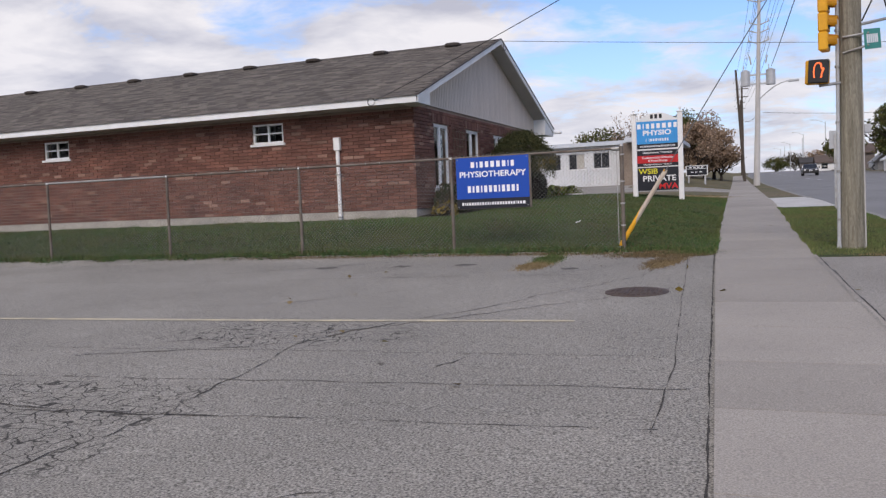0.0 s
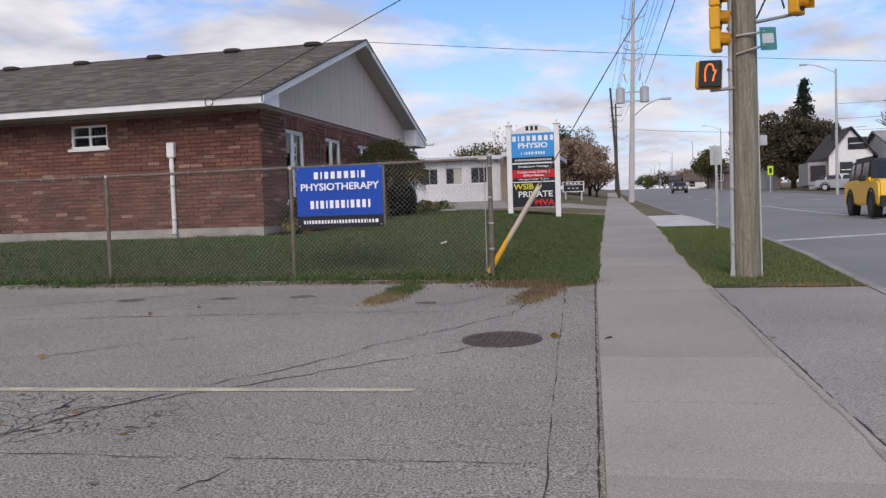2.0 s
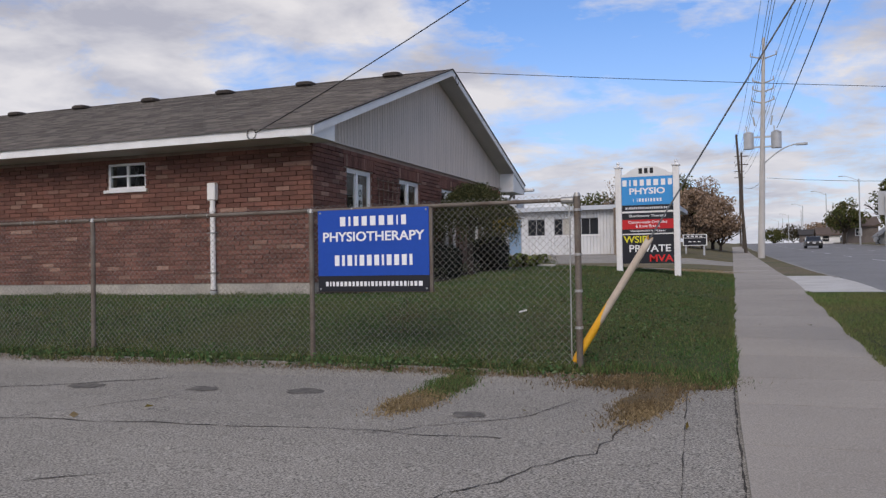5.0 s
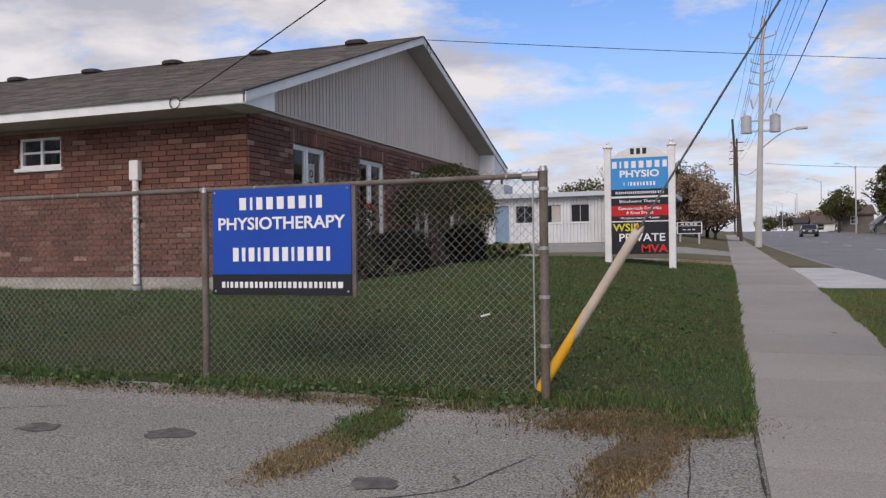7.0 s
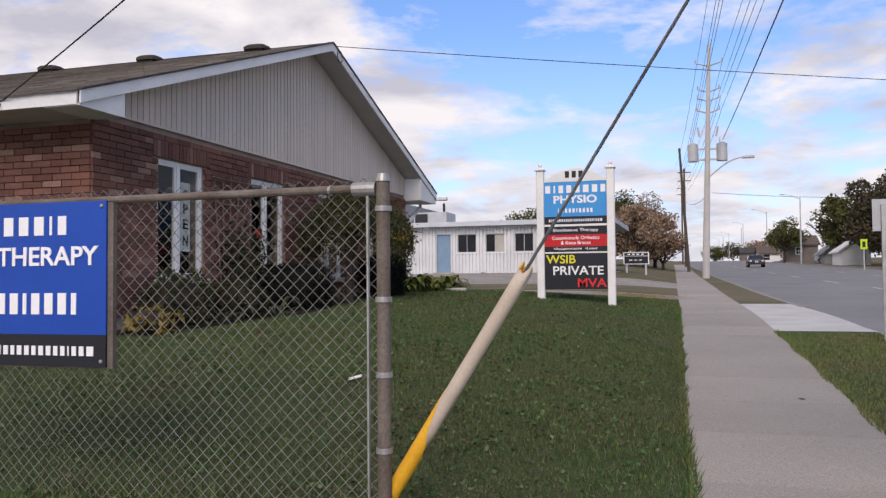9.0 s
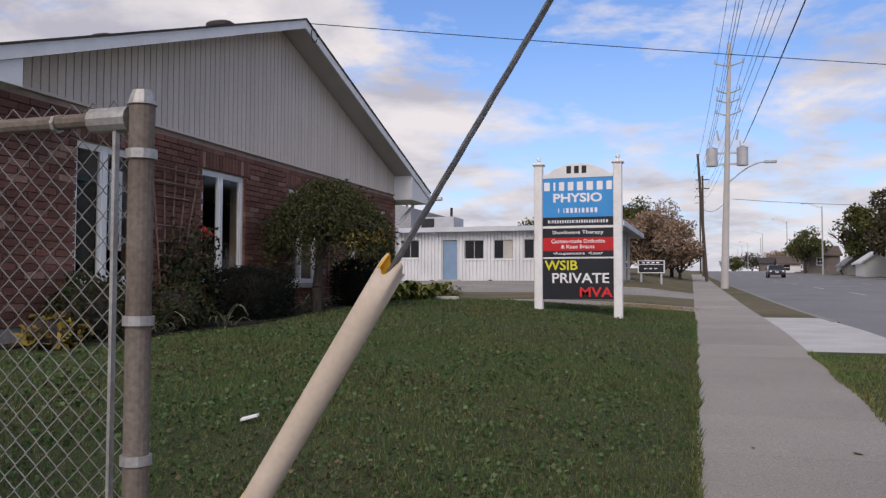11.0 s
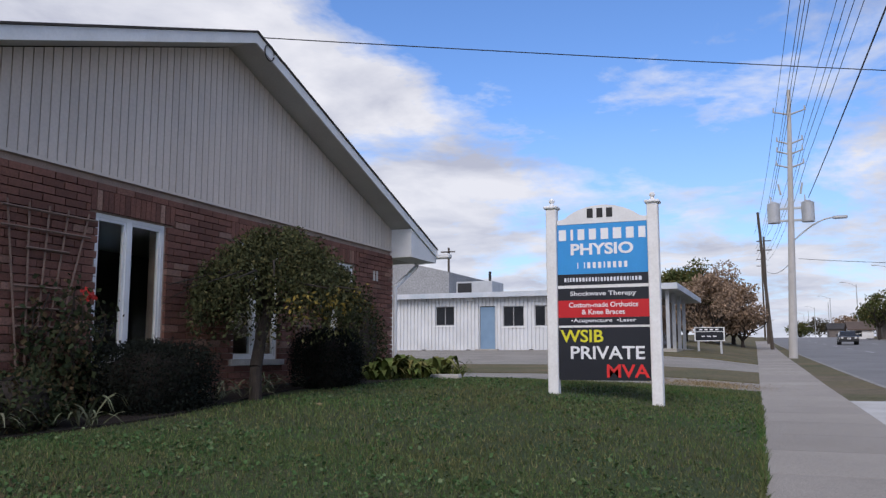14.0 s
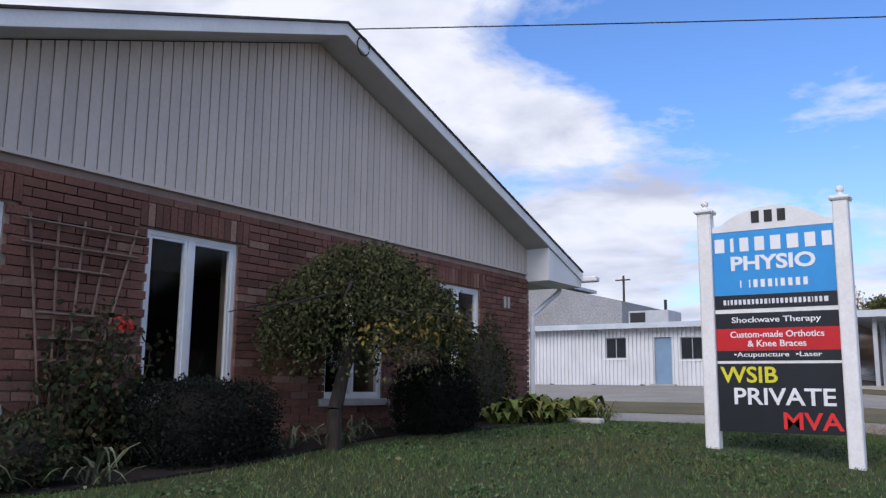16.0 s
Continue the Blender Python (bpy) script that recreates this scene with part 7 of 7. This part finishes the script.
# ---- grass, weeds, litter ----
def blades(name, label, regions, density, m, h, w, seed, skip=None, kind="stuff"):
    nr = np.random.default_rng(seed)
    allv = []
    for (x0, x1, y0, y1) in regions:
        n = int((x1 - x0) * (y1 - y0) * density)
        X, Y = nr.uniform(x0, x1, n), nr.uniform(y0, y1, n)
        keep = np.ones(n, bool)
        if skip is not None:
            keep = np.array([not skip(a, b) for a, b in zip(X, Y)])
        X, Y = X[keep], Y[keep]
        Z = np.array([ground(a, b) for a, b in zip(X, Y)]) + 0.015
        n = len(X)
        a = nr.uniform(0, 6.283, n)
        L = h * nr.uniform(0.5, 1.3, n) * (1 + 0.25 * np.sin(X * 1.3) * np.cos(Y * 1.7))
        lean = nr.uniform(0.1, 0.9, n) * L
        b = nr.uniform(0, 6.283, n)
        ww = w * nr.uniform(0.7, 1.4, n)
        p1 = np.stack([X - ww * np.cos(a), Y - ww * np.sin(a), Z], 1)
        p2 = np.stack([X + ww * np.cos(a), Y + ww * np.sin(a), Z], 1)
        p3 = np.stack([X + lean * np.cos(b), Y + lean * np.sin(b), Z + L], 1)
        allv.append(np.stack([p1, p2, p3], 1).reshape(-1, 3))
    v = np.concatenate(allv)
    k = len(v) // 3
    me = bpy.data.meshes.new(name)
    me.vertices.add(len(v))
    me.vertices.foreach_set("co", v.ravel())
    me.loops.add(len(v))
    me.loops.foreach_set("vertex_index", np.arange(len(v)))
    me.polygons.add(k)
    me.polygons.foreach_set("loop_start", np.arange(0, len(v), 3))
    me.polygons.foreach_set("loop_total", np.full(k, 3))
    me.update()
    me.materials.append(m)
    return tagged(new(name, me), label, "grass", kind=kind)


def off_lawn(x, y):
    return x > walk_l(y) + 0.02 or (y > 19.1 and x < -6.9) or (y > 19 and x < WX)


blades("grass", "short mown green grass with dry blades on the clinic lawn", [(-8.0, -0.55, 14.3, 22.0)], 2900, grass_m, 0.036, 0.0032, 1, off_lawn)
blades("grass", "short mown green grass on the far half of the lawn", [(-8.0, -0.8, 22.0, 34.0)], 900, grass_m, 0.04, 0.0055, 2, off_lawn)
blades("grass", "green grass between the fence and the brick wall", [(-24.0, -8.0, 14.3, 19.1)], 650, grass_m, 0.06, 0.006, 3)
blades("grass", "green grass on the road verge", [(-0.5, 2.6, 13.45, 24.1)], 1900, verge_grass, 0.032, 0.0045, 4, lambda x, y: x < walk_r(y) - 0.02 or x > kerb_l(y) - 0.1)
rough_edge = lambda x, y: abs(y - 14.3 - 0.10 * math.sin(3 * x) - 0.06 * math.sin(7.3 * x)) > 0.16  # noqa: E731
blades("grass", "taller ragged grass and weeds along the fence foot", [(-24.0, -0.75, 14.0, 14.65)], 1500, grass_m, 0.085, 0.006, 5, rough_edge)


blades("grass", "ragged grass hanging over the sidewalk edge", [(-1.25, -0.45, 14.2, 30.0)], 2600, grass_m, 0.07, 0.006, 6, lambda x, y: abs(x - walk_l(y) + 0.01 - 0.015 * math.sin(4.1 * y) * math.sin(1.7 * y)) > 0.035)
blades("grass", "ragged grass over the far sidewalk edge", [(0.1, 0.95, 13.4, 24.2)], 2000, verge_grass, 0.06, 0.006, 7, lambda x, y: abs(x - walk_r(y) - 0.01 - 0.02 * math.sin(3.1 * y)) > 0.04)


def leaf_mats(name, label, seed, n, box_, m, size, tall=0.05, spread=0.2):
    """Low leafy growth in drifts among the grass."""
    rng, nr = random.Random(seed), np.random.default_rng(seed)
    P = []
    x0, x1, y0, y1 = box_
    for _ in range(n):
        x, y = rng.uniform(x0, x1), rng.uniform(y0, y1)
        r = rng.uniform(0.25, 1.2) * spread
        for _ in range(int(46 * r / 0.2)):
            px, py = x + rng.gauss(0, r), y + rng.gauss(0, r)
            if px < walk_l(py) and not off_lawn(px, py) and py > 14.22:
                P.append((px, py, ground(px, py) + rng.uniform(0.02, tall)))
    vs, fs = leaf_cloud(P, size, nr, -0.2, 0.7, 0.9)
    tagged(raw(name, vs, fs, m), label, "clover", kind="stuff")


litter_l = leaf_mat("brown_leaf_litter", (0.095, 0.078, 0.042), (0.07, 0.062, 0.034), (0.125, 0.10, 0.06), 0.4)
leaf_mats("clover", "patches of small pale clover leaves in the lawn", 5, 330, (-7.0, -1.0, 14.5, 21.5), clover_l, 0.03)
leaf_mats("clover", "sparser clover on the far half of the lawn", 6, 120, (-6.6, -1.3, 21.5, 30.0), clover_l, 0.034)
leaf_mats("leaf_litter", "small brown leaf scraps caught in the grass", 7, 75, (-6.0, -1.0, 14.4, 20.5), litter_l, 0.026, 0.045, 0.3)
leaf_mats("clover", "clover and plantain between the fence and the brick wall", 8, 260, (-22.0, -7.9, 14.4, 18.9), clover_l, 0.04)


def fence_weeds():
    rng, nr = random.Random(14), np.random.default_rng(14)
    P = []
    for _ in range(210):
        x, y, r = rng.uniform(-20, -2.1), 14.16 + rng.gauss(0, 0.09), rng.uniform(0.03, 0.11)
        for _ in range(int(260 * r)):
            px, py = x + rng.gauss(0, r), y + rng.gauss(0, r * 0.6)
            P.append((px, py, ground(px, py) + rng.uniform(0.01, 0.10)))
    vs, fs = leaf_cloud(P, 0.04, nr, -0.1, 0.4, 0.7)
    tagged(raw("broadleaf_weeds", vs, fs, clover_l), "low broad-leaved weeds along the fence foot", "weeds", kind="stuff")


fence_weeds()


def tuft(x, y, rx, ry, n, m, h, seed, label, name="dry_tuft", rot=0.0):
    nr = np.random.default_rng(seed)
    c, s = math.cos(rot), math.sin(rot)
    P = nr.normal(0, 0.42, (n, 2))
    vs = []
    for (u, v), q in zip(P, nr.uniform(size=(n, 4))):
        px, py = x + c * u * rx - s * v * ry, y + s * u * rx + c * v * ry
        z = ground(px, py) + 0.005
        a, b = q[0] * 6.283, q[1] * 6.283
        L = h * (0.4 + q[2])
        vs += [(px - 0.006 * math.cos(a), py - 0.006 * math.sin(a), z), (px + 0.006 * math.cos(a), py + 0.006 * math.sin(a), z), (px + L * 1.1 * math.cos(b) * q[3], py + L * 1.1 * math.sin(b) * q[3], z + L * 0.75)]
    tagged(raw(name, vs, [(3 * i, 3 * i + 1, 3 * i + 2) for i in range(n)], m), label, "weeds", "weed tufts", "stuff")


def thatch(x, y, rx, ry, m, seed, label, rot=0.0):
    """A thin ragged mat of trodden stalks and dirt."""
    rng = random.Random(seed)
    n = 46
    c, q = math.cos(rot), math.sin(rot)
    vs, fs = [], []
    for k in range(n):
        a = 2 * math.pi * k / n
        e = 1 + 0.22 * math.sin(3 * a + seed) + 0.14 * math.sin(7 * a) + rng.uniform(-0.12, 0.12)
        for f, h in ((1.0, 0.004), (0.75, 0.016), (0.35, 0.024)):
            u, v = rx * e * f * math.cos(a), ry * e * f * math.sin(a)
            px, py = x + c * u - q * v, y + q * u + c * v
            vs.append((px, py, ground(px, py) + h + rng.uniform(-0.002, 0.004)))
    vs.append((x, y, ground(x, y) + 0.026))
    for k in range(n):
        j = (k + 1) % n
        for r in (0, 1):
            fs.append((3 * k + r, 3 * j + r, 3 * j + r + 1, 3 * k + r + 1))
        fs.append((3 * k + 2, 3 * j + 2, 3 * n))
    tagged(raw("thatch_mat", vs, fs, m), label, "weeds", "weed tufts", "stuff")


straw_mat = mat("matted_straw", (0.165, 0.130, 0.078), (0.10, 0.08, 0.052), 22, 1.0, 1.0, 90, grain=0.5, bump_d=0.02)
weed_mat = mat("matted_weeds", (0.060, 0.070, 0.026), (0.10, 0.075, 0.035), 9, 1.0, 1.0, 80, grain=0.5, bump_d=0.02)
thatch(-3.32, 12.72, 0.15, 0.42, straw_mat, 1, "matted straw-dry grass in a pavement crack", -0.05)
tuft(-3.32, 12.70, 0.22, 0.55, 5200, dry_m, 0.035, 1, "tuft of straw-dry grass in a pavement crack", rot=-0.05)
thatch(-3.30, 13.52, 0.17, 0.55, weed_mat, 2, "matted green weeds creeping from the fence foot", 0.05)
tuft(-3.30, 13.55, 0.24, 0.80, 3600, grass_m, 0.045, 2, "green weeds creeping out from the fence foot", "weed_tuft", rot=0.05)
thatch(-1.36, 13.30, 0.20, 0.55, straw_mat, 3, "matted brown stalks in a pavement crack", -0.12)
tuft(-1.36, 13.15, 0.24, 0.95, 5200, brown_weed, 0.035, 3, "brown dried weeds in a pavement crack", rot=-0.15)
tuft(-1.34, 12.7, 0.16, 0.6, 1400, dry_m, 0.03, 13, "straw-dry stalks in a pavement crack", rot=-0.2)
thatch(-1.45, 13.95, 0.55, 0.26, weed_mat, 4, "matted brown and green grass at the lawn's edge", 0.1)
tuft(-1.5, 13.95, 0.85, 0.4, 6500, brown_weed, 0.04, 4, "brown dried grass at the lawn's edge", rot=0.1)
tuft(-1.1, 14.02, 0.5, 0.28, 2000, grass_m, 0.05, 5, "green grass creeping over the asphalt edge", "weed_tuft")
tuft(-1.9, 14.75, 1.1, 0.7, 4500, brown_weed, 0.03, 10, "brown thin patch of grass by the fence end post")
tuft(-3.9, 14.05, 2.4, 0.16, 2600, brown_weed, 0.04, 11, "dry weeds and leaf litter along the fence foot")
tuft(-7.6, 14.05, 3.4, 0.16, 3000, brown_weed, 0.04, 12, "dry weeds and leaf litter along the fence foot")
tuft(1.9, 13.42, 0.8, 0.12, 700, dry_m, 0.05, 7, "dry grass at the verge's edge")
tuft(-2.4, 35.3, 1.5, 1.8, 3000, dry_m, 0.06, 8, "dry trampled grass near the driveway")
tuft(-2.6, 14.3, 0.5, 0.15, 300, grass_m, 0.12, 9, "tall weeds round the fence end post", "weed_tuft")


for k, x in enumerate((-13.6, -13.1, -12.7, -9.4, -16.5)):
    tuft(x, 18.95, 0.25, 0.1, 160, grass_m, 0.12, 20 + k, "green weeds at the foot of the foundation", "weed_tuft")


def litter(x, y, l, w, rot, name, label, m=ink_white):
    z = ground(x, y) + 0.05
    bm = B(-l / 2, l / 2, -w / 2, w / 2, -0.008, 0.012, bev=0.004)
    for v in bm.verts:
        v.co.z += 0.015 * math.sin(v.co.x * 40)
    bmesh.ops.transform(bm, matrix=Matrix.Translation((x, y, z)) @ Matrix.Rotation(rot, 4, "Z"), verts=bm.verts)
    tagged(part(name, bm, m), label, "litter", "litter")


litter(-3.55, 17.15, 0.11, 0.06, 0.3, "paper_scrap", "crumpled white paper scrap on the lawn")
for k in range(26):
    rr = random.Random(200 + k)
    x, y = rr.uniform(-6, 1.2), rr.uniform(5, 26)
    z = ground(x, y) + (0.045 if y > 14.3 and not walk_l(y) < x < walk_r(y) else 0.03)
    vs, fs = leaf_cloud([(x, y, z)], 0.07, np.random.default_rng(k), 0, 0.95, 0.7)
    tagged(raw("fallen_leaf", vs, fs, mulb_y if k % 3 else dry_m), "small dry yellow-brown leaf lying flat", "leaf", "fallen leaves")

# ---- brickwork last ----
bricks()
